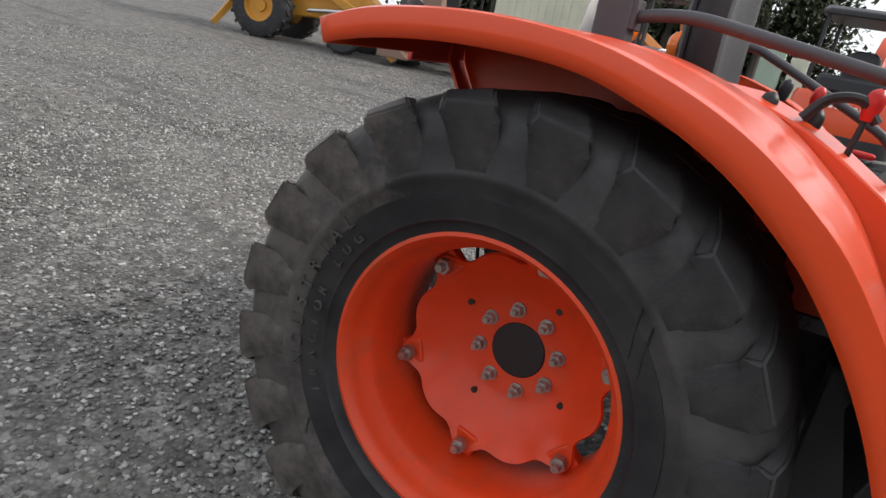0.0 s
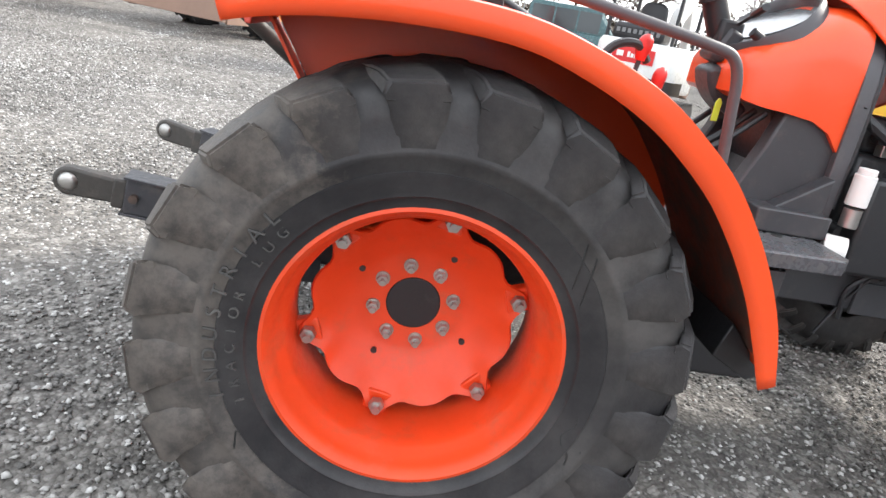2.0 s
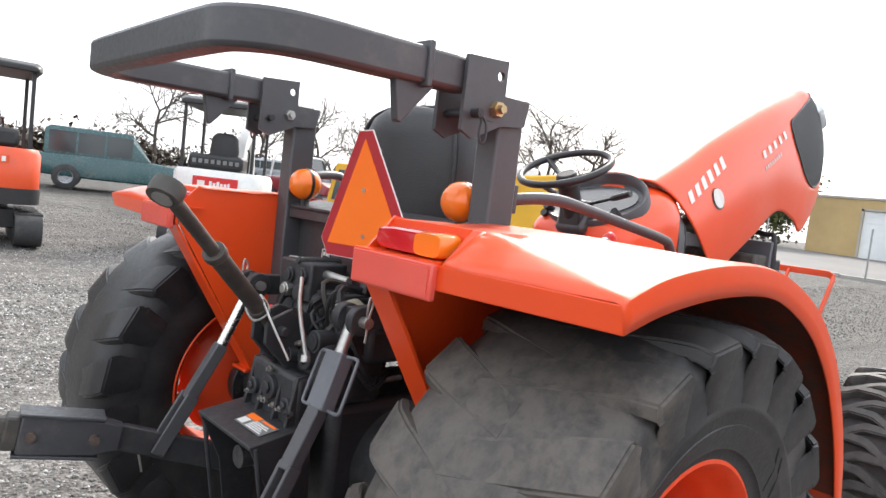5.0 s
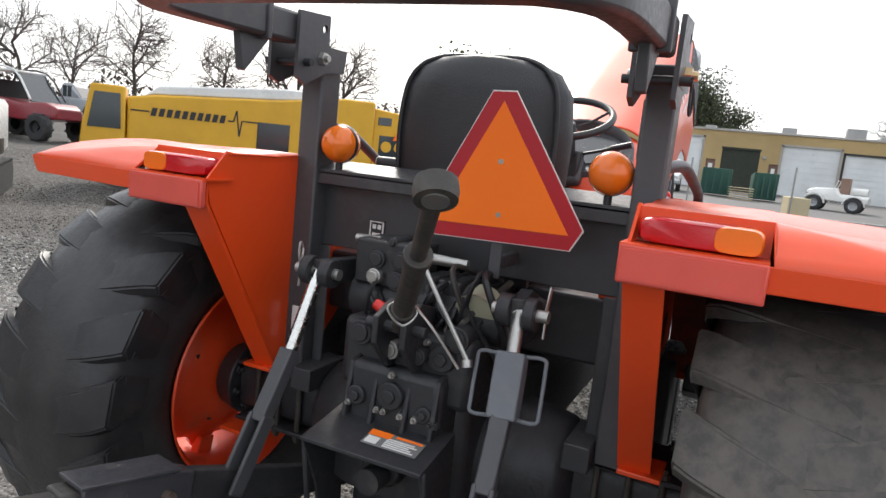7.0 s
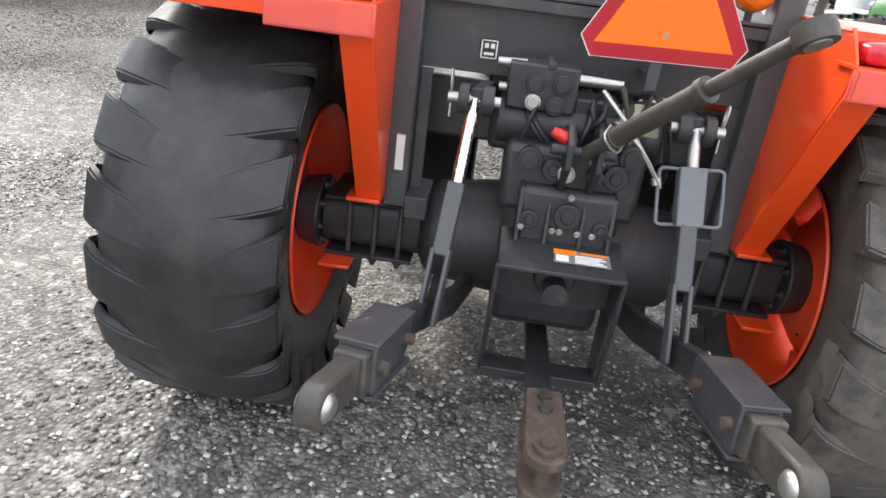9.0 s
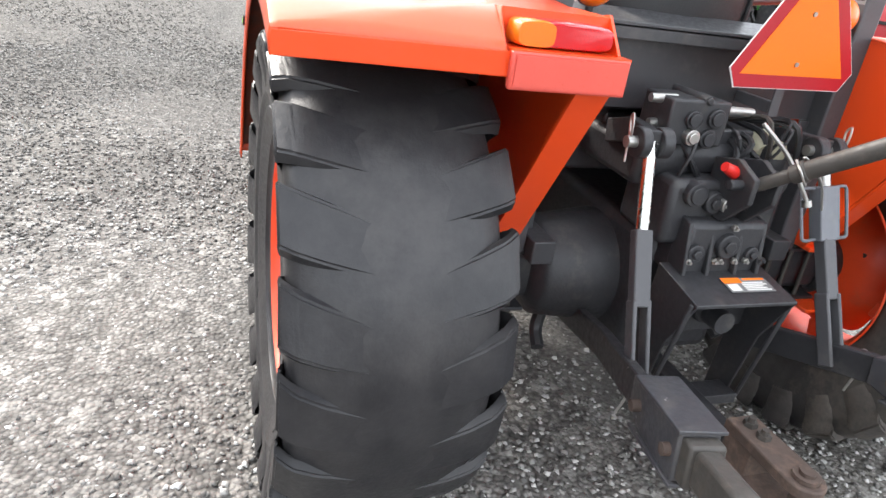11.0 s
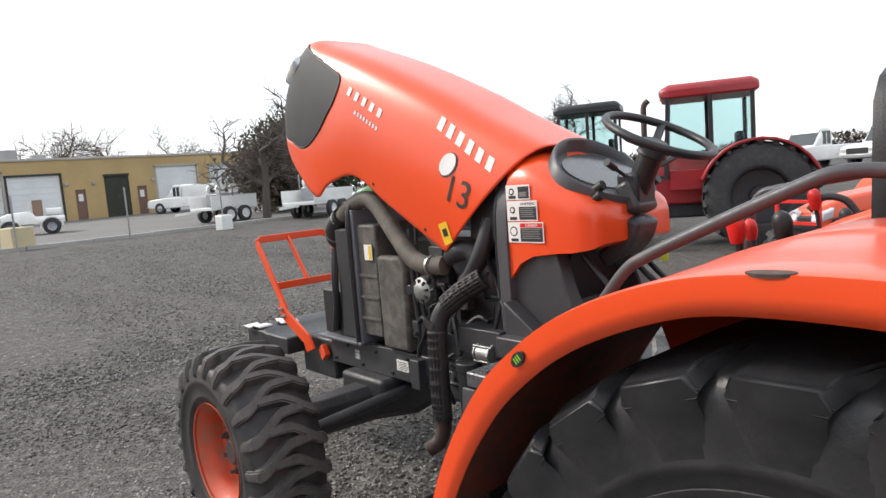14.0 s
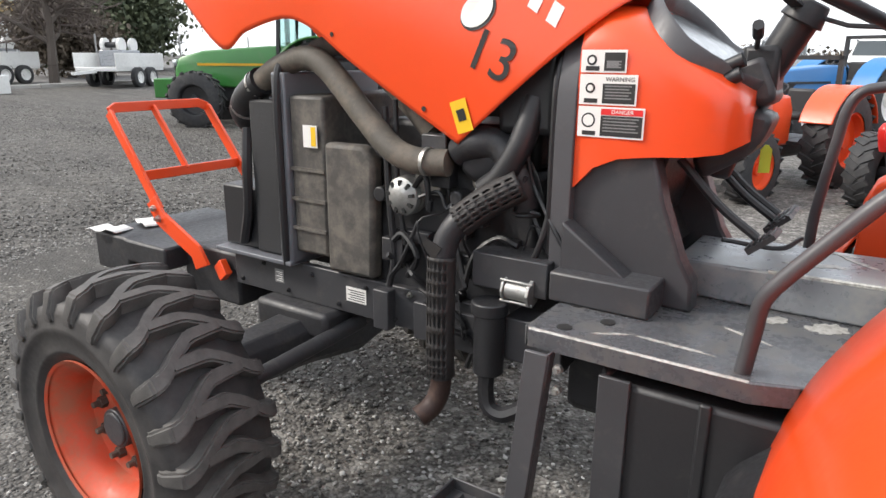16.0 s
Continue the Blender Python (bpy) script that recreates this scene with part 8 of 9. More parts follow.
def farm_tractor(label, m, paint_, rim_mat, size=1.0, cab=True, guard=False, roof_mat=None, stack=True):
    e = thing("farm_tractor", label, "tractor", at=m)
    k = size
    rr, fr = 0.85 * k, 0.55 * k
    wb = 2.6 * k
    for s in (-1, 1):
        far_wheel(e, 0, s * 0.85 * k, rr, 0.5 * k, rim_mat, 0.58, 22, "rear_wheel")
        far_wheel(e, wb, s * 0.8 * k, fr, 0.36 * k, rim_mat, 0.58, 18, "front_wheel")
        bm = B()
        pts = []
        for a in range(20, 165, 12):
            pts.append((1.12 * rr * math.cos(radians(a)), rr + 1.12 * rr * math.sin(radians(a))))
        for a in range(164, 19, -12):
            pts.append((1.07 * rr * math.cos(radians(a)), rr + 1.07 * rr * math.sin(radians(a))))
        prism(bm, pts, "y", s * 0.55 * k, s * 1.12 * k)
        part("fender", bm, paint_, e, bevel=0.01)
    bm = B()
    shell(bm, [(0.75 * k, 0.38 * k, 0.75 * k, 1.62 * k), (1.2 * k, 0.38 * k, 0.75 * k, 1.62 * k), (2.6 * k, 0.34 * k, 0.8 * k, 1.52 * k), (3.15 * k, 0.3 * k, 0.85 * k, 1.38 * k), (3.25 * k, 0.24 * k, 0.9 * k, 1.2 * k)], 0.8)
    part("hood", bm, paint_, e, "long engine hood", bevel=0.03)
    bm = B()
    box(bm, 3.18 * k, 3.28 * k, -0.22 * k, 0.22 * k, 0.92 * k, 1.25 * k)
    part("nose_grille", bm, M_mesh, e, bevel=0.02)
    for s in (-1, 1):
        bm = B()
        cyl(bm, (3.2 * k, s * 0.2 * k, 1.28 * k), (3.27 * k, s * 0.2 * k, 1.26 * k), 0.07 * k, seg=14)
        part("headlight", bm, M_lens, e)
        bm = B()
        box(bm, 1.3 * k, 2.7 * k, s * 0.37 * k, s * 0.385 * k, 1.22 * k, 1.27 * k)
        part("hood_stripe", bm, M_black if paint_ is not M_green else M_yel, e, smooth=0)
    bm = B()
    box(bm, -0.4 * k, 3.0 * k, -0.25 * k, 0.25 * k, 0.5 * k, 0.85 * k)
    part("chassis", bm, M_cast, e, bevel=0.03)
    bm = B()
    cyl(bm, (wb, -0.7 * k, fr), (wb, 0.7 * k, fr), 0.09 * k, seg=12)
    part("front_axle", bm, M_cast, e)
    if stack:
        bm = B()
        tube(bm, [(1.0 * k, -0.42 * k, 1.5 * k), (1.0 * k, -0.42 * k, 2.4 * k), (0.98 * k, -0.42 * k, 2.6 * k), (0.9 * k, -0.42 * k, 2.68 * k)], 0.055 * k, 10)
        part("exhaust_stack", bm, M_rust, e)
    if cab:
        zc = 2.62 * k
        bm = B()
        shell(bm, [(-0.62 * k, 0.66 * k, zc - 0.02, zc + 0.14 * k), (-0.5 * k, 0.72 * k, zc - 0.04, zc + 0.2 * k), (0.8 * k, 0.72 * k, zc - 0.04, zc + 0.2 * k), (0.95 * k, 0.66 * k, zc - 0.02, zc + 0.14 * k)], 0.9)
        roof = part("cab_roof", bm, roof_mat or paint_, e, bevel=0.03)
        for s in (-1, 1):
            bm = B()
            box(bm, 0.9 * k, 0.97 * k, s * 0.3 * k, s * 0.55 * k, zc + 0.02, zc + 0.12 * k)
            part("roof_light", bm, M_lens, roof)
        for x in (-0.5, 0.15, 0.82):
            for s in (-1, 1):
                bm = B()
                bar(bm, [(x * k + (0.08 if x > 0.5 else 0) * k, s * 0.66 * k, 1.2 * k), (x * k, s * 0.67 * k, zc)], 0.07 * k, 0.07 * k)
                part("cab_pillar", bm, M_black, e)
        for s in (-1, 1):
            bm = B()
            box(bm, -0.48 * k, 0.84 * k, s * 0.655 * k, s * 0.662 * k, 1.35 * k, zc)
            g = part("side_glass", bm, M_cabglass, e)
            g.visible_shadow = False
            bm = B()
            box(bm, -0.5 * k, 0.85 * k, s * 0.5 * k, s * 0.65 * k, 1.0 * k, 1.36 * k)
            part("cab_sill", bm, paint_, e, bevel=0.02)
        bm = B()
        box(bm, 0.84 * k, 0.848 * k, -0.62 * k, 0.62 * k, 1.35 * k, zc)
        g = part("front_glass", bm, M_cabglass, e)
        g.visible_shadow = False
        bm = B()
        box(bm, -0.508 * k, -0.5 * k, -0.62 * k, 0.62 * k, 1.35 * k, zc)
        g = part("rear_glass", bm, M_cabglass, e)
        g.visible_shadow = False
        bm = B()
        box(bm, -0.35 * k, 0.1 * k, -0.25 * k, 0.25 * k, 1.2 * k, 1.35 * k)
        box(bm, -0.4 * k, -0.28 * k, -0.25 * k, 0.25 * k, 1.3 * k, 1.95 * k)
        part("operator_seat", bm, M_seat, e, bevel=0.03)
    else:
        bm = B()
        box(bm, -0.2 * k, 0.25 * k, -0.26 * k, 0.26 * k, 1.15 * k, 1.28 * k)
        box(bm, -0.27 * k, -0.17 * k, -0.26 * k, 0.26 * k, 1.2 * k, 1.7 * k)
        part("operator_seat", bm, M_seat, e, bevel=0.03)
        for s in (-1, 1):
            bm = B()
            box(bm, -0.45 * k, -0.37 * k, s * 0.5 * k, s * 0.58 * k, 0.8 * k, 2.3 * k)
            part("roll_bar_post", bm, M_black, e)
        bm = B()
        box(bm, -0.45 * k, -0.37 * k, -0.58 * k, 0.58 * k, 2.22 * k, 2.3 * k)
        part("roll_bar_top", bm, M_black, e)
        bm = B()
        c0 = Vector((0.72 * k, 0, 1.72 * k))
        vs = []
        for i in range(24):
            a = 2 * math.pi * i / 24
            q = c0 + Vector((-0.12 * math.sin(a) * k, 0.2 * math.cos(a) * k, 0.16 * math.sin(a) * k * 0.6))
            vs.append(q)
        tube(bm, vs + [vs[0]], 0.018 * k, 6, 1)
        part("steering_wheel", bm, M_black, e)
        bm = B()
        cyl(bm, (0.74 * k, 0, 1.7 * k), (0.95 * k, 0, 1.45 * k), 0.03 * k, seg=8)
        part("steering_column", bm, M_black, e)
        bm = B()
        box(bm, 0.1 * k, 0.85 * k, -0.6 * k, 0.6 * k, 0.78 * k, 0.83 * k)
        part("foot_deck", bm, M_black, e)
        for s in (-1, 1):
            bm = B()
            prism(bm, [(2.35 * k, 1.28 * k), (3.05 * k, 1.2 * k), (3.12 * k, 0.92 * k), (2.72 * k, 0.95 * k)], "y", s * 0.325 * k, s * 0.368 * k)
            part("side_grille", bm, M_mesh, e, bevel=0.01)
            bm = B()
            prism(bm, [(2.98 * k, 1.38 * k), (3.27 * k, 1.3 * k), (3.3 * k, 1.15 * k), (3.02 * k, 1.2 * k)], "y", s * 0.12 * k, s * 0.335 * k)
            part("headlight", bm, M_lens, e, bevel=0.02)
    if guard:
        for s in (-1, 1):
            bm = B()
            bar(bm, [(3.4 * k, s * 0.4 * k, 0.75 * k), (3.42 * k, s * 0.4 * k, 1.5 * k)], 0.05 * k, 0.05 * k)
            part("guard_post", bm, M_redknob, e)
        for z in (0.8, 1.15, 1.5):
            bm = B()
            bar(bm, [(3.42 * k, -0.4 * k, z * k), (3.42 * k, 0.4 * k, z * k)], 0.05 * k, 0.05 * k)
            part("guard_rail", bm, M_redknob, e)
    elif paint_ is M_green:
        for i in range(5):
            bm = B()
            box(bm, 3.3 * k, 3.7 * k, (-0.38 + 0.15 * i) * k, (-0.26 + 0.15 * i) * k, 0.55 * k, 0.95 * k)
            part("front_weight", bm, M_green, e, bevel=0.02)
    return e


# ---- the yard: machines ----
def heading(ax, ay, bx, by):
    return bx - ax, by - ay


mini_excavator("white and dark grey mini excavator with red name plate", place(4.1, 9.95, 0.62, 0.78), M_carwhite, M_red_label)
mini_excavator("orange mini excavator with black canopy and counterweight base", place(0.45, 10.1, 0.12, 0.99), M_or2, M_white)
loader_tractor("orange skip loader with rusty brown box scraper", place(-3.75, 12.6, 0.42, 0.9), M_loader, scraper=True, name="skip_loader")
loader_tractor("yellow backhoe loader with raised digging boom", place(-12.2, 10.9, 0.95, 0.3), M_yel2)
loader_tractor("yellow backhoe loader parked with bucket down", place(-8.2, 12.4, -0.3, 0.95), M_yel2)

# long low yellow harvester
HV = place(6.19, 9.9, 0.74, -0.67)
hv = thing("harvester", "long low yellow orchard harvester with dark lettering", "harvester", at=HV)
bm = B()
prism(bm, [(0.75, 0.55), (0.75, 1.62), (1.2, 1.70), (3.3, 1.86), (4.6, 2.05), (5.2, 2.05), (5.2, 0.6)], "y", 0.0, 1.9)
part("hopper_body", bm, M_yel, hv, "yellow sheet body", bevel=0.04)
bm = B()
prism(bm, [(1.0, 1.66), (1.25, 1.86), (3.4, 2.08), (4.2, 2.12), (4.2, 1.95), (3.3, 1.86), (1.2, 1.70)], "y", 0.06, 1.85)
part("hopper_cover", bm, M_carwhite, hv, "white sloping cover", bevel=0.03)
bm = B()
prism(bm, [(0.0, 0.5), (0.06, 1.1), (0.18, 1.78), (0.72, 1.78), (0.74, 0.5)], "y", -0.05, 1.0)
cab_ = part("cab", bm, M_yel, hv, "yellow cab", bevel=0.03)
bm = B()
prism(bm, [(0.14, 1.05), (0.24, 1.65), (0.64, 1.65), (0.66, 1.05)], "y", -0.062, -0.05)
part("cab_window", bm, M_win, cab_)
bm = B()
prism(bm, [(5.2, 0.6), (5.2, 1.95), (7.0, 1.75), (7.4, 1.3), (7.4, 0.6)], "y", 0.1, 1.8)
part("rear_section", bm, M_yel, hv, bevel=0.04)
for x, w, z, h in ((5.3, 0.28, 1.62, 0.16), (5.75, 0.34, 1.62, 0.16), (6.3, 0.3, 1.6, 0.14), (5.35, 0.9, 1.0, 0.42)):
    bm = B()
    box(bm, x, x + w, 0.085, 0.101, z, z + h)
    part("side_vent", bm, M_win, hv, bevel=0.01)
bm = B()
box(bm, 2.95, 3.55, -0.012, 0.0, 0.85, 1.42)
part("side_door", bm, M_win, hv, "dark louvred side opening", bevel=0.01)
for i in range(10):
    bm = B()
    x = 1.12 + 0.128 * i
    prism(bm, [(x, 1.33), (x + 0.085, 1.33), (x + 0.115, 1.47), (x + 0.03, 1.47)], "y", -0.012, -0.001)
    part("lettering_bar", bm, M_ink, hv, "dark slanted lettering bar", smooth=0)
zig = [(0.8, 1.4), (1.1, 1.4), None, (2.42, 1.38), (2.52, 1.38), (2.57, 1.58), (2.63, 1.12), (2.67, 1.4), (2.95, 1.4)]
for a, b in zip(zig, zig[1:]):
    if a and b:
        bm = B()
        bar(bm, [(a[0], -0.006, a[1]), (b[0], -0.006, b[1])], 0.01, 0.024)
        part("zigzag_stripe", bm, M_ink, hv, "dark zigzag stripe", smooth=0)
for i, x in enumerate((5.5, 5.78, 6.06)):
    bm = B()
    cyl(bm, (x, 0.085, 1.2), (x, 0.07, 1.2), 0.11, seg=16)
    part("lettering_blob", bm, M_yel, hv, "yellow round lettering shape")
for x in (1.3, 6.2):
    for y in (0.15, 1.6):
        far_wheel(hv, x, y if y > 1 else -0.08 - 0.001, 0.42, 0.3, M_carwhite, 0.55)
bm = B()
prism(bm, [(5.62, 1.34), (5.86, 1.34), (5.74, 1.55)], "y", 0.05, 0.06)
part("slow_triangle", bm, M_sign_o, hv, "small orange triangle", smooth=0)

# utility vehicle
uv = thing("utility_vehicle", "dark red two-seat utility vehicle with black cage", "utility vehicle", at=place(11.5, 19.3, 0.2, -0.98))
bm = B()
shell(bm, [(-1.5, 0.7, 0.7, 1.15), (-0.4, 0.75, 0.6, 1.15), (0.5, 0.75, 0.55, 1.05), (1.2, 0.65, 0.6, 1.1), (1.5, 0.5, 0.65, 0.95)], 0.9)
part("body", bm, M_darkred, uv, bevel=0.04)
bm = B()
prism(bm, [(0.55, 1.1), (1.4, 0.98), (1.45, 0.9), (0.5, 1.0)], "y", -0.5, 0.5)
part("front_cowl", bm, M_carwhite, uv, bevel=0.02)
for s in (-1, 1):
    for x in (-1.05, 1.15):
        far_wheel(uv, x, s * 0.75, 0.38, 0.28, M_black, 0.5, 12)
    bm = B()
    tube(bm, [(-1.2, s * 0.65, 1.1), (-1.0, s * 0.6, 1.9), (0.1, s * 0.6, 1.95), (0.75, s * 0.65, 1.15)], 0.03, 8, 3)
    part("cage_tube", bm, M_black if s > 0 else M_carwhite, uv)
bm = B()
box(bm, -0.95, 0.1, -0.62, 0.62, 1.88, 1.95)
part("roof_panel", bm, M_carwhite, uv, bevel=0.02)
bm = B()
box(bm, -0.6, -0.45, -0.55, 0.55, 1.0, 1.65)
part("bench_seat", bm, M_seat, uv, bevel=0.04)
bm = B()
prism(bm, [(0.7, 1.1), (0.1, 1.88), (0.08, 1.86), (0.66, 1.08)], "y", -0.55, 0.55)
part("windscreen", bm, M_win, uv)

car("suv", "teal sport utility vehicle parked on the gravel", "car", place(5.75, 21.2, 0.96, -0.28), M_teal, 4.4, 1.85)
car("pickup", "silver pickup truck parked by the trees", "car", place(24.7, 35.6, 0.4, -0.9), M_cargrey, 5.2, 1.85, bed=True)
car("suv", "grey sport utility vehicle parked by the trees", "car", place(20.5, 37.0, 0.5, -0.85), M_cargrey, 4.6, 1.7)
car("pickup", "white pickup truck with canopy parked by the roller door", "car", place(45.5, -15.0, 0.8, 0.6), M_carwhite, 5.2, 1.85, bed=True, canopy=True)
car("suv", "white sport utility vehicle facing the yard", "car", place(38.0, 4.3, -0.97, -0.1), M_carwhite, 4.6, 1.75)
for i in range(4):
    car("pickup", "white pickup truck in a parked row", "car", place(12.5 - 3.6 * i, -33.0 + 0.6 * i, 0.3, 0.95), M_carwhite if i != 2 else M_cargrey, 5.4, 1.85, bed=True)

red_tractor = farm_tractor("red row-crop tractor with glazed cab and exhaust stack", place(4.64, -9.05, 0.86, 0.5), M_red, M_cast, 0.92, True)
for ob in red_tractor.children:
    if ob.name.split(".")[0] in ("cab_roof", "cab_pillar", "side_glass", "front_glass", "rear_glass", "cab_sill", "operator_seat"):
        ob.location.x += 0.5
    elif ob.name.startswith("exhaust_stack"):
        ob.location.x += 0.75
farm_tractor("green tractor with front weights and yellow stripe", place(10.0, -8.2, 0.86, 0.5), M_green, M_black, 0.92, True, roof_mat=M_green)
farm_tractor("green tractor with dark cab behind the red one", place(9.85, -12.1, 0.86, 0.5), M_green, M_yel, 1.0, True, roof_mat=M_black)
farm_tractor("orange compact tractor with red brush guard", place(1.7, -7.1, 0.34, 0.94), M_or2, M_or2, 0.62, False, guard=True, stack=False)
farm_tractor("orange compact tractor with dusty orange wheels", place(-0.25, -7.25, 0.34, 0.94), M_or2, M_or2, 0.64, False, stack=False)
farm_tractor("blue utility tractor without cab", place(1.5, -12.6, 0.5, 0.86), M_blue, M_carwhite, 0.75, False, stack=False)
farm_tractor("small orange tractor parked in the row", place(-2.4, -7.4, 0.5, 0.87), M_or2, M_or2, 0.6, False, stack=False)

# trailers
def reel_trailer(label, m, L):
    t = thing("trailer", label, "trailer", at=m)
    bm = B()
    box(bm, -L / 2, L / 2, -0.75, 0.75, 0.55, 0.68)
    part("deck", bm, M_carwhite, t, bevel=0.02)
    for s in (-1, 1):
        bm = B()
        box(bm, -L / 2, L / 2, s * 0.73, s * 0.77, 0.66, 1.15)
        part("side_panel", bm, M_carwhite, t, bevel=0.01)
        for x in (-0.4, 0.4):
            far_wheel(t, x, s * 0.85, 0.34, 0.2, M_carwhite, 0.6)
        bm = B()
        cyl(bm, (0.35 * s, -0.35, 1.42), (0.35 * s, -0.25, 1.42), 0.24, seg=24)
        reel = part("hose_reel", bm, M_carwhite, t, "white hose reel")
        bm = B()
        cyl(bm, (0.35 * s, 0.25, 1.42), (0.35 * s, 0.35, 1.42), 0.24, seg=24)
        part("reel_flange", bm, M_carwhite, reel)
        bm = B()
        cyl(bm, (0.35 * s, -0.25, 1.42), (0.35 * s, 0.25, 1.42), 0.1, seg=18)
        part("reel_drum", bm, M_black, reel)
    bm = B()
    bar(bm, [(L / 2, 0, 0.55), (L / 2 + 1.2, 0, 0.5)], 0.1, 0.1)
    part("draw_tongue", bm, M_carwhite, t)
    bm = B()
    box(bm, -0.55, 0.55, -0.45, 0.45, 0.7, 1.25)
    part("pump_box", bm, M_cargrey, t, bevel=0.03)
    return t


reel_trailer("white trailer carrying two hose reels", place(28.4, -10.2, -0.25, 0.97), 2.4)
reel_trailer("white box trailer with hose reels", place(24.0, -12.4, -0.45, 0.9), 3.0)
tw = thing("service_truck", "old white flat service truck with brown tool box", "truck", at=place(35.4, -4.0, 0.2, 0.97))
bm = B()
shell(bm, [(-1.35, 0.62, 0.5, 0.82), (-0.2, 0.66, 0.48, 0.85), (0.0, 0.62, 0.5, 1.12), (0.9, 0.5, 0.5, 1.05), (1.2, 0.42, 0.55, 0.92)], 0.85)
part("body", bm, M_carwhite, tw, "white rounded hood and flat bed", bevel=0.04)
for s in (-1, 1):
    for x in (-0.8, 0.85):
        far_wheel(tw, x, s * 0.72, 0.36, 0.22, M_cargrey)
        bm = B()
        prism(bm, [(x + 0.48 * math.cos(a), 0.36 + 0.46 * math.sin(a)) for a in [math.pi * i / 8 for i in range(9)]] + [(x + 0.42 * math.cos(a), 0.36 + 0.4 * math.sin(a)) for a in [math.pi * (8 - i) / 8 for i in range(9)]], "y", s * 0.58, s * 0.86)
        part("wheel_arch", bm, M_carwhite, tw, bevel=0.01)
    bm = B()
    cyl(bm, (1.16, s * 0.4, 0.8), (1.24, s * 0.4, 0.8), 0.09, seg=16)
    part("headlight", bm, M_lens, tw)
    bm = B()
    bar(bm, [(0.1, s * 0.55, 1.05), (-0.02, s * 0.53, 1.45)], 0.04, 0.04)
    part("screen_post", bm, M_carwhite, tw)
bm = B()
bar(bm, [(-0.02, -0.55, 1.45), (-0.02, 0.55, 1.45)], 0.04, 0.04)
part("screen_rail", bm, M_carwhite, tw)
bm = B()
box(bm, -0.5, -0.1, -0.3, 0.3, 0.86, 1.6)
part("tool_box", bm, M_brown, tw, "brown upright tool box", bevel=0.03)
bm = B()
cyl(bm, (-1.25, 0.0, 1.02), (-0.6, 0.0, 1.02), 0.17, seg=18)
part("air_tank", bm, M_carwhite, tw, "white air tank", bevel=0.02)
for x, y, sx, sy, sz, mat, nm, lab in ((25.6, -1.9, 0.5, 0.35, 0.75, M_block, "concrete_block", "square tan concrete block"), (23.1, -7.9, 0.22, 0.22, 0.55, M_carwhite, "marker_block", "small white marker block")):
    bm = B()
    box(bm, -sx, sx, -sy, sy, 0, sz)
    ob = part(nm, bm, mat, None, "", bevel=0.03)
    ob.matrix_basis = place(x, y, 1, 0.2)
    tagged(ob, lab + " on the gravel", "block")
for i, (x, y, w) in enumerate(((38.3, 1.6, 1.5), (38.4, -0.8, 1.2))):
    d_ = thing("waste_bin", "dark green steel waste bin with open top", "bin", "bins by the building", at=place(x, y, 0.98, 0.1))
    bm = B()
    prism(bm, [(-0.75, 0.1), (0.75, 0.1), (0.95, 1.35), (-0.95, 1.5)], "y", -w / 2, w / 2)
    part("bin_body", bm, M_dump, d_, bevel=0.03)
    for k in range(4):
        bm = B()
        box(bm, -0.95, -0.9, -w / 2 + 0.1 + k * (w - 0.2) / 3.5, -w / 2 + 0.18 + k * (w - 0.2) / 3.5, 0.2, 1.4)
        part("bin_rib", bm, M_dump, d_)
pal = thing("pallet", "weathered wooden pallet stack", "pallet", at=place(36.5, 0.2, 1, 0))
for k in range(6):
    bm = B()
    box(bm, -0.5, 0.5, -0.6, 0.6, 0.02 + 0.12 * k, 0.05 + 0.12 * k)
    part("board", bm, M_block, pal)

# building
bz = gz(51, -8)
bld = thing("building", "long low tan workshop building with white roller doors", "building", at=Matrix.Translation((51, 0, bz)))
Y0, Y1, HT_B = -24.0, 16.0, 4.15
doors = [(-9.0 + 0.45, -5.5, 3.15, M_door), (-17.9, -14.9, 3.4, M_door), (-21.8, -18.9, 3.3, M_door), (-5.2, -1.7, 3.4, M_door), (3.6, 7.4, 3.6, M_door), (9.5, 12.6, 3.4, M_door)]
small = [(-10.05, -9.4), (-14.1, -13.45), (-1.55, -0.95), (2.55, 3.2)]
screens = [(-12.95, -11.3), (-0.3, 2.2)]
ops = sorted([(a, b, h) for a, b, h, _ in doors] + [(a, b, 2.1) for a, b in small] + [(a, b, 2.95) for a, b in screens])
bm = B()
y = Y0
for a, b, h in ops:
    box(bm, 0, 0.25, y, a, 0, HT_B)
    box(bm, 0, 0.25, a, b, h, HT_B)
    y = b
box(bm, 0, 0.25, y, Y1, 0, HT_B)
box(bm, 0.25, 14, Y0, Y0 + 0.25, 0, HT_B)
box(bm, 0.25, 14, Y1 - 0.25, Y1, 0, HT_B)
box(bm, 13.75, 14, Y0 + 0.25, Y1 - 0.25, 0, HT_B)
part("wall", bm, M_wall, bld, "tan stucco wall")
bm = B()
box(bm, 0.3, 13.7, Y0 + 0.3, Y1 - 0.3, HT_B - 0.3, HT_B - 0.15)
part("roof", bm, M_roof, bld)
bm = B()
box(bm, -0.08, 0.32, Y0 - 0.05, Y1 + 0.05, HT_B, HT_B + 0.16)
part("roof_coping", bm, M_roof, bld, "grey metal coping", bevel=0.02)
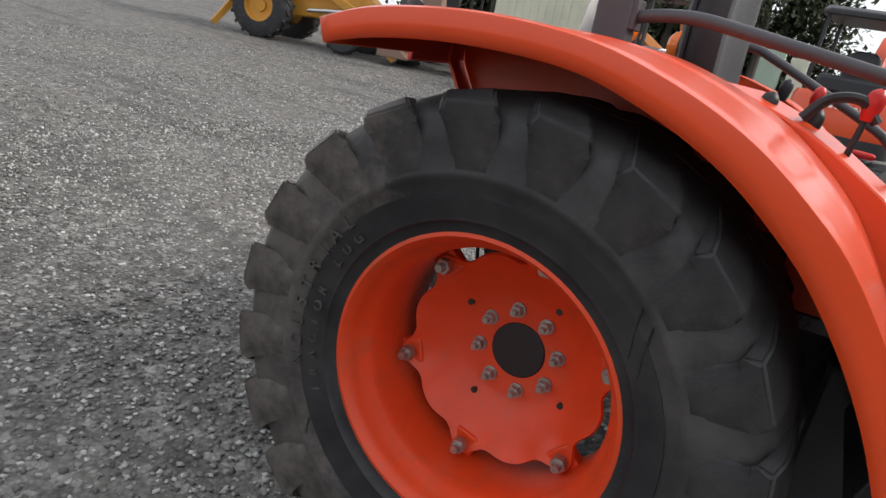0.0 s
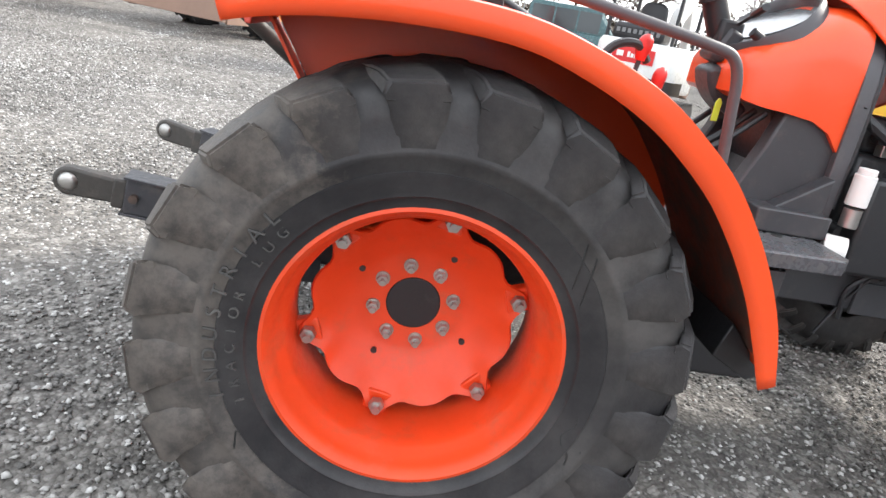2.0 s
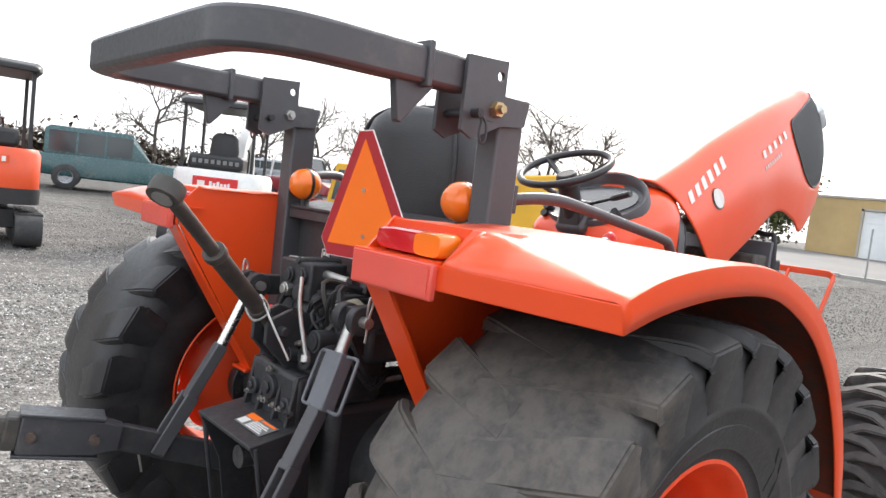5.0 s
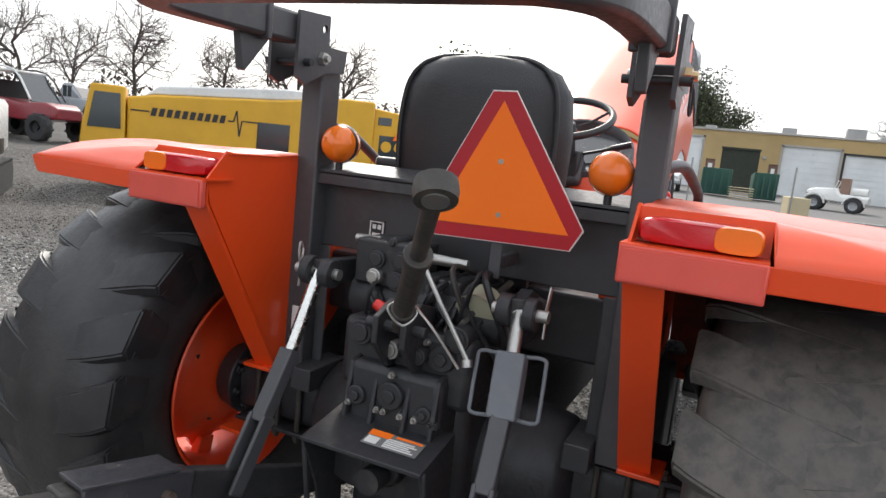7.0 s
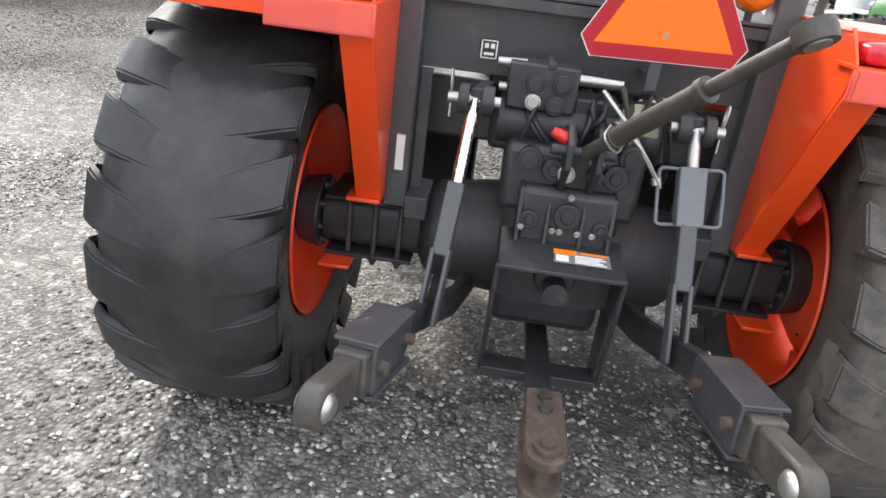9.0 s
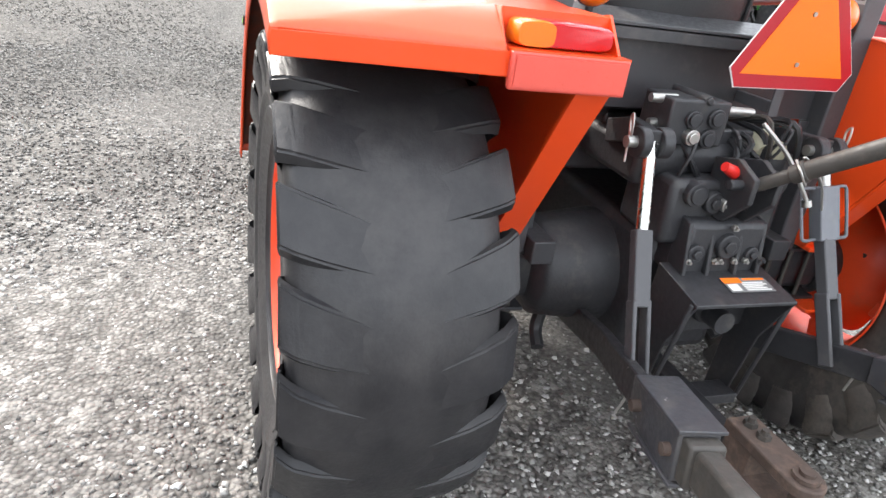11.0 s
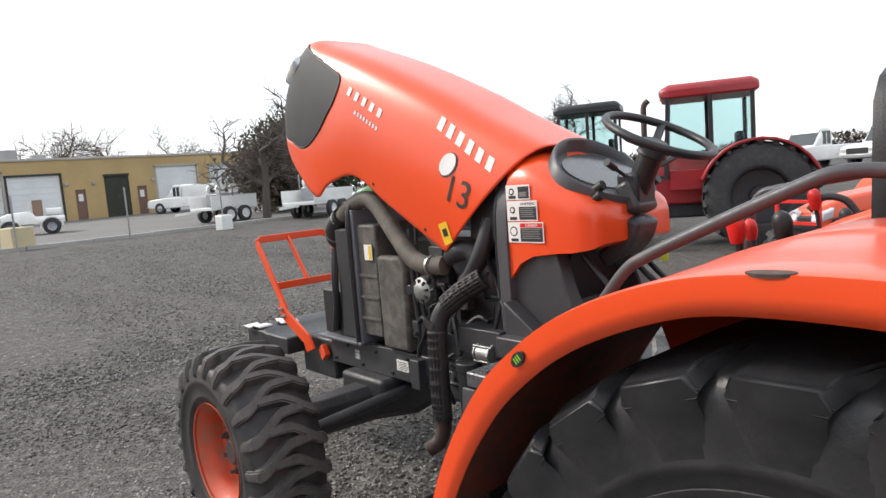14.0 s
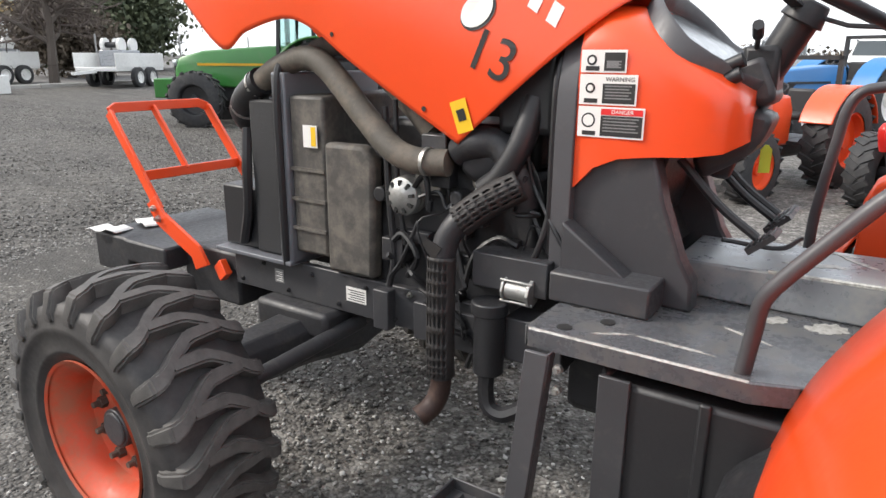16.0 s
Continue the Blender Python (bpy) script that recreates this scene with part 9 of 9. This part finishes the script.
for a, b, h, mt in doors:
    bm = B()
    box(bm, 0.125, 0.16, a, b, 0.01, h)
    d_ = part("roller_door", bm, mt, bld, "white sectional roller door")
    n = 8
    for k in range(n):
        bm = B()
        box(bm, 0.1, 0.124, a + 0.01, b - 0.01, h * k / n + 0.02, h * (k + 1) / n - 0.02)
        part("door_panel", bm, mt, d_, bevel=0.008)
    bm = B()
    box(bm, -0.03, 0.09, a - 0.14, a - 0.002, 0, h + 0.12)
    box(bm, -0.03, 0.09, b + 0.002, b + 0.14, 0, h + 0.12)
    box(bm, -0.03, 0.09, a - 0.14, b + 0.14, h + 0.002, h + 0.14)
    part("door_frame", bm, M_black if abs(a + 8.55) < 0.1 else M_roof, d_)
for a, b in small:
    bm = B()
    box(bm, 0.08, 0.14, a, b, 0, 2.1)
    d_ = part("entry_door", bm, M_darkdoor, bld, "brown entry door")
    bm = B()
    box(bm, 0.06, 0.079, a + 0.18, b - 0.18, 1.3, 1.8)
    part("door_notice", bm, M_carwhite, d_)
for a, b in screens:
    bm = B()
    box(bm, 0.05, 0.2, a, b, 0, 2.95)
    part("dark_screen", bm, M_ivy, bld, "dark covered opening")
    bm = B()
    box(bm, -0.05, 0.05, a - 0.05, b + 0.05, 2.9, 3.05)
    part("screen_header", bm, M_ivy, bld)
for x, y, w, h in ((3, -6.2, 1.2, 1.0), (4, -8.2, 0.8, 0.7), (5, -2.0, 1.0, 0.9), (4, 3.5, 0.8, 0.6), (6, 1.6, 0.7, 0.5)):
    bm = B()
    box(bm, x, x + w, y - w / 2, y + w / 2, HT_B - 0.15, HT_B + h)
    part("roof_unit", bm, M_fence, bld, "grey rooftop cooling unit", bevel=0.03)
for y in (-10.6, -8.9, -14.6, -0.6):
    bm = B()
    box(bm, -0.12, -0.001, y - 0.12, y + 0.12, 2.4, 2.6)
    part("wall_lamp", bm, M_roof, bld, bevel=0.02)

# paved strip, kerb, posts
bm = B()
rows_ = []
for i in range(41):
    yy = -40 + 2.0 * i
    rows_.append([(xx, yy, gz(xx, yy) + 0.02) for xx in (25.2, 30, 36, 42, 51)])
loft(bm, rows_, close=False, caps=False)
pv = part("pavement", bm, M_asphalt, None, "", recalc=False)
tagged(pv, "worn grey asphalt lot in front of the building", "pavement", kind="structure")
bm = B()
for i in range(40):
    ya, yb = -40 + 2.0 * i, -38.02 + 2.0 * i
    z = gz(25, (ya + yb) / 2)
    box(bm, 24.95, 25.2, ya, yb, z - 0.1, z + 0.13)
kb = part("kerb", bm, M_conc, None, "", bevel=0.015)
tagged(kb, "low weathered concrete kerb in lengths", "kerb", kind="structure")
for i in range(9):
    yy = 8.5 - 3.4 * i
    bm = B()
    cyl(bm, (0, 0, -0.1), (0, 0, 1.75), 0.03, seg=10)
    cyl(bm, (0, 0, 1.75), (0, 0, 1.8), 0.036, 0.015, 10)
    ob = part("fence_post", bm, M_fence)
    ob.matrix_basis = Matrix.Translation((24.6, yy, gz(24.6, yy)))
    tagged(ob, "thin galvanised fence post beside the kerb", "post", "fence posts along the kerb")
for i in range(6):
    xx, yy = -1.2 + 2.4 * i, 36.5 + 0.4 * i
    bm = B()
    cyl(bm, (0, 0, -0.1), (0, 0, 1.9), 0.035, seg=8)
    cyl(bm, (0, 0, 1.9), (0, 0, 1.96), 0.045, 0.02, 8)
    ob = part("fence_post", bm, M_fence)
    ob.matrix_basis = Matrix.Translation((xx, yy, gz(xx, yy)))
    tagged(ob, "galvanised fence post in front of the trees", "post", "fence posts under the trees")
for x, y, w, h, mt, lab in ((-3.55, 36.0, 1.1, 2.3, M_cabinet, "pale green steel storage cabinet"), (-2.3, 36.0, 0.8, 2.1, M_cream, "cream storage cabinet with ribbed door"), (-8.8, 20.5, 4.5, 2.9, M_cream, "pale cream storage container")):
    cb = thing("storage_cabinet", lab, "cabinet", at=place(x, y, 1, 0.05))
    bm = B()
    box(bm, -w / 2, w / 2, -0.4, 0.6, 0, h)
    part("cabinet_body", bm, mt, cb, bevel=0.02)
    for k in range(int(w / 0.28)):
        bm = B()
        box(bm, -w / 2 + 0.1 + 0.28 * k, -w / 2 + 0.2 + 0.28 * k, -0.43, -0.4, 0.1, h - 0.1)
        part("door_rib", bm, mt, cb)


# ---- trees ----
def tree(name, label, x, y, h, seed, leaf=None, leaves=0, spread=0.9, depth=4, trunk=None, low=0.25, clump=0.35, category="tree"):
    rnd = random.Random(seed)
    t = thing(name, label, category, at=Matrix.Translation((x, y, gz(x, y) - 0.05)))
    bm, tw_ = B(), B()
    r0 = trunk or h * 0.022
    tips = []

    def seg(b, p, q, ra, rb, n):
        u, w = frame_of(q - p)
        ring = lambda c, r: [c + (u * math.cos(2 * math.pi * i / n) + w * math.sin(2 * math.pi * i / n)) * r for i in range(n)]
        vs = [[b.verts.new(v) for v in ring(p, ra)], [b.verts.new(v) for v in ring(q, rb)]]
        for i in range(n):
            b.faces.new((vs[0][i], vs[0][(i + 1) % n], vs[1][(i + 1) % n], vs[1][i]))

    def grow(p, d, length, r, lev):
        steps = 4 if lev < 2 else 3
        for i in range(steps):
            d = (d + Vector((rnd.uniform(-1, 1), rnd.uniform(-1, 1), rnd.uniform(-0.6, 0.9))) * 0.16 * (1 + lev * 0.3)).normalized()
            q = p + d * length / steps
            seg(bm if lev < 2 else tw_, p, q, r * (1 - 0.5 * i / steps), r * (1 - 0.5 * (i + 1) / steps), 7 if lev < 2 else 4)
            p = q
            if lev < depth and (lev > 0 or i >= 1):
                for _ in range(2 if lev < 3 else 1):
                    a = rnd.uniform(0, 6.28)
                    side = frame_of(d)
                    nd = (d * rnd.uniform(0.35, 0.8) + (side[0] * math.cos(a) + side[1] * math.sin(a)) * spread + Vector((0, 0, 0.12))).normalized()
                    grow(p, nd, length * rnd.uniform(0.5, 0.72), r * 0.5, lev + 1)
        tips.append(p)
    grow(Vector((0, 0, 0)), Vector((0, 0, 1)), h * 0.55, r0, 0)
    part("trunk", bm, M_bark, t, "grey bark trunk and limbs", recalc=False)
    part("branchwork", tw_, M_twig, t, "fine bare twigs", recalc=False)
    if leaf:
        rg = np.random.default_rng(seed)
        n = leaves * 4
        tp = np.array([tuple(q) for q in tips])
        c = tp[rg.integers(0, len(tp), n)] + rg.normal(0, 1, (n, 3)) * (1, 1, 0.8) * clump * 0.8
        sz = (rg.uniform(0.5, 1.4, n) * min(0.15, clump * 0.2))[:, None]
        e1 = rg.normal(0, 1, (n, 3))
        e1 /= np.linalg.norm(e1, axis=1)[:, None]
        e2 = np.cross(e1, rg.normal(0, 1, (n, 3)))
        e2 /= np.linalg.norm(e2, axis=1)[:, None]
        co = np.stack([c + e1 * sz, c + e2 * sz * 0.6, c - e1 * sz, c - e2 * sz * 0.6 + sz * (0, 0, 0.3)], 1).reshape(-1, 3)
        me = bpy.data.meshes.new("crown")
        me.from_pydata(co.tolist(), [], np.arange(4 * n).reshape(-1, 4).tolist())
        me.materials.append(leaf)
        crown = new("crown", me)
        crown.parent = t
        crown["label"] = "uneven crown of small leaves"
    return t


for i, (x, y, h) in enumerate(((33.6, 53.7, 8.5), (40.3, 48.8, 9.5), (36.5, 51.5, 7.5), (45.7, 36.0, 10.0), (48.5, 33.0, 9.0), (28.0, 55.0, 8.0), (20, 58, 8.5), (44.0, 42.0, 8.0))):
    tree("bare_tree", "leafless grey winter tree with fine twigs", x, y, h, 10 + i, depth=4)
tree("broadleaf_tree", "olive green leafy tree beyond the machines", 53.7, 22.2, 8.0, 31, M_leaf, 5200, clump=0.75)
tree("broadleaf_tree", "olive green leafy tree beyond the machines", 58.0, 26.0, 7.6, 32, M_leaf, 4200, clump=0.75)
tree("evergreen_tree", "dark spreading evergreen behind the building", 70.0, 5.2, 9.0, 33, M_leaf_dark, 6500, clump=0.62, spread=0.9)
for i, (x, y, h) in enumerate(((-5.2, 43.0, 14.0), (-10.5, 42.5, 13.0), (-15.5, 41.0, 14.0), (-21.0, 39.5, 13.5))):
    tree("evergreen_tree", "dark dense evergreen at the yard's edge", x, y, h, 40 + i, M_leaf_dark, 9500, clump=1.0, spread=1.0)
tree("bare_tree", "dark leafless tree with dense drooping twigs", 26.8, -11.4, 5.4, 51, None, 0, depth=4, spread=1.15, trunk=0.2)
tree("broadleaf_tree", "dark green bush beside the building", 39.0, -20.4, 5.0, 52, M_leaf_dark, 5200, clump=0.8, spread=1.2)
tree("broadleaf_tree", "dark green bush beside the building", 36.0, -21.5, 4.2, 53, M_leaf_dark, 4200, clump=0.8, spread=1.2)
tree("broadleaf_tree", "dry brown shrub below the bare tree", 31.0, -14.5, 3.4, 54, M_leaf_brown, 3200, clump=0.6, spread=1.3)
for i, (x, y, h) in enumerate(((72, -12, 9), (74, -18, 8), (76, -25, 8.5), (46, -46, 9), (40, -50, 8))):
    tree("bare_tree", "pale leafless tree far behind the roofs", x, y, h, 60 + i, depth=4)

# low scrub along the far edges of the yard
def scrub(seed, pts, n, h, mat, label):
    rng = random.Random(seed)
    bm = B()
    for _ in range(n):
        k = rng.random() * (len(pts) - 1)
        i = int(k)
        f = k - i
        x = pts[i][0] * (1 - f) + pts[i + 1][0] * f + rng.gauss(0, 1.2)
        y = pts[i][1] * (1 - f) + pts[i + 1][1] * f + rng.gauss(0, 1.2)
        top = h * (0.6 + 0.4 * math.sin(x * 0.6) * math.cos(y * 0.45))
        c = Vector((x, y, gz(x, y) + rng.random() ** 1.3 * top))
        s = rng.uniform(0.1, 0.34)
        e1 = Vector((rng.gauss(0, 1), rng.gauss(0, 1), rng.gauss(0, 1))).normalized()
        e2 = frame_of(e1)[0]
        bm.faces.new([bm.verts.new(c + e1 * s), bm.verts.new(c + e2 * s * 0.6), bm.verts.new(c - e1 * s), bm.verts.new(c - e2 * s * 0.6)])
    ob = part("scrub", bm, mat, None, "", recalc=False, smooth=0)
    return tagged(ob, label, "bushes", kind="stuff")


scrub(1, [(10, 60), (30, 62), (45, 55), (58, 38), (66, 24)], 9000, 4.2, M_leaf_brown, "dull brown scrub along the far fence line")
scrub(2, [(-30, 44), (-14, 46), (-2, 49)], 60000, 8.0, M_leaf_dark, "dark undergrowth below the evergreens")
scrub(4, [(0, 58), (12, 60), (22, 60)], 6000, 2.6, M_leaf_brown, "low dull hedge behind the parked cars")
scrub(3, [(60, -60), (40, -68), (15, -72), (-20, -72)], 16000, 1.7, M_leaf_brown, "distant dull scrub behind the parked trucks")
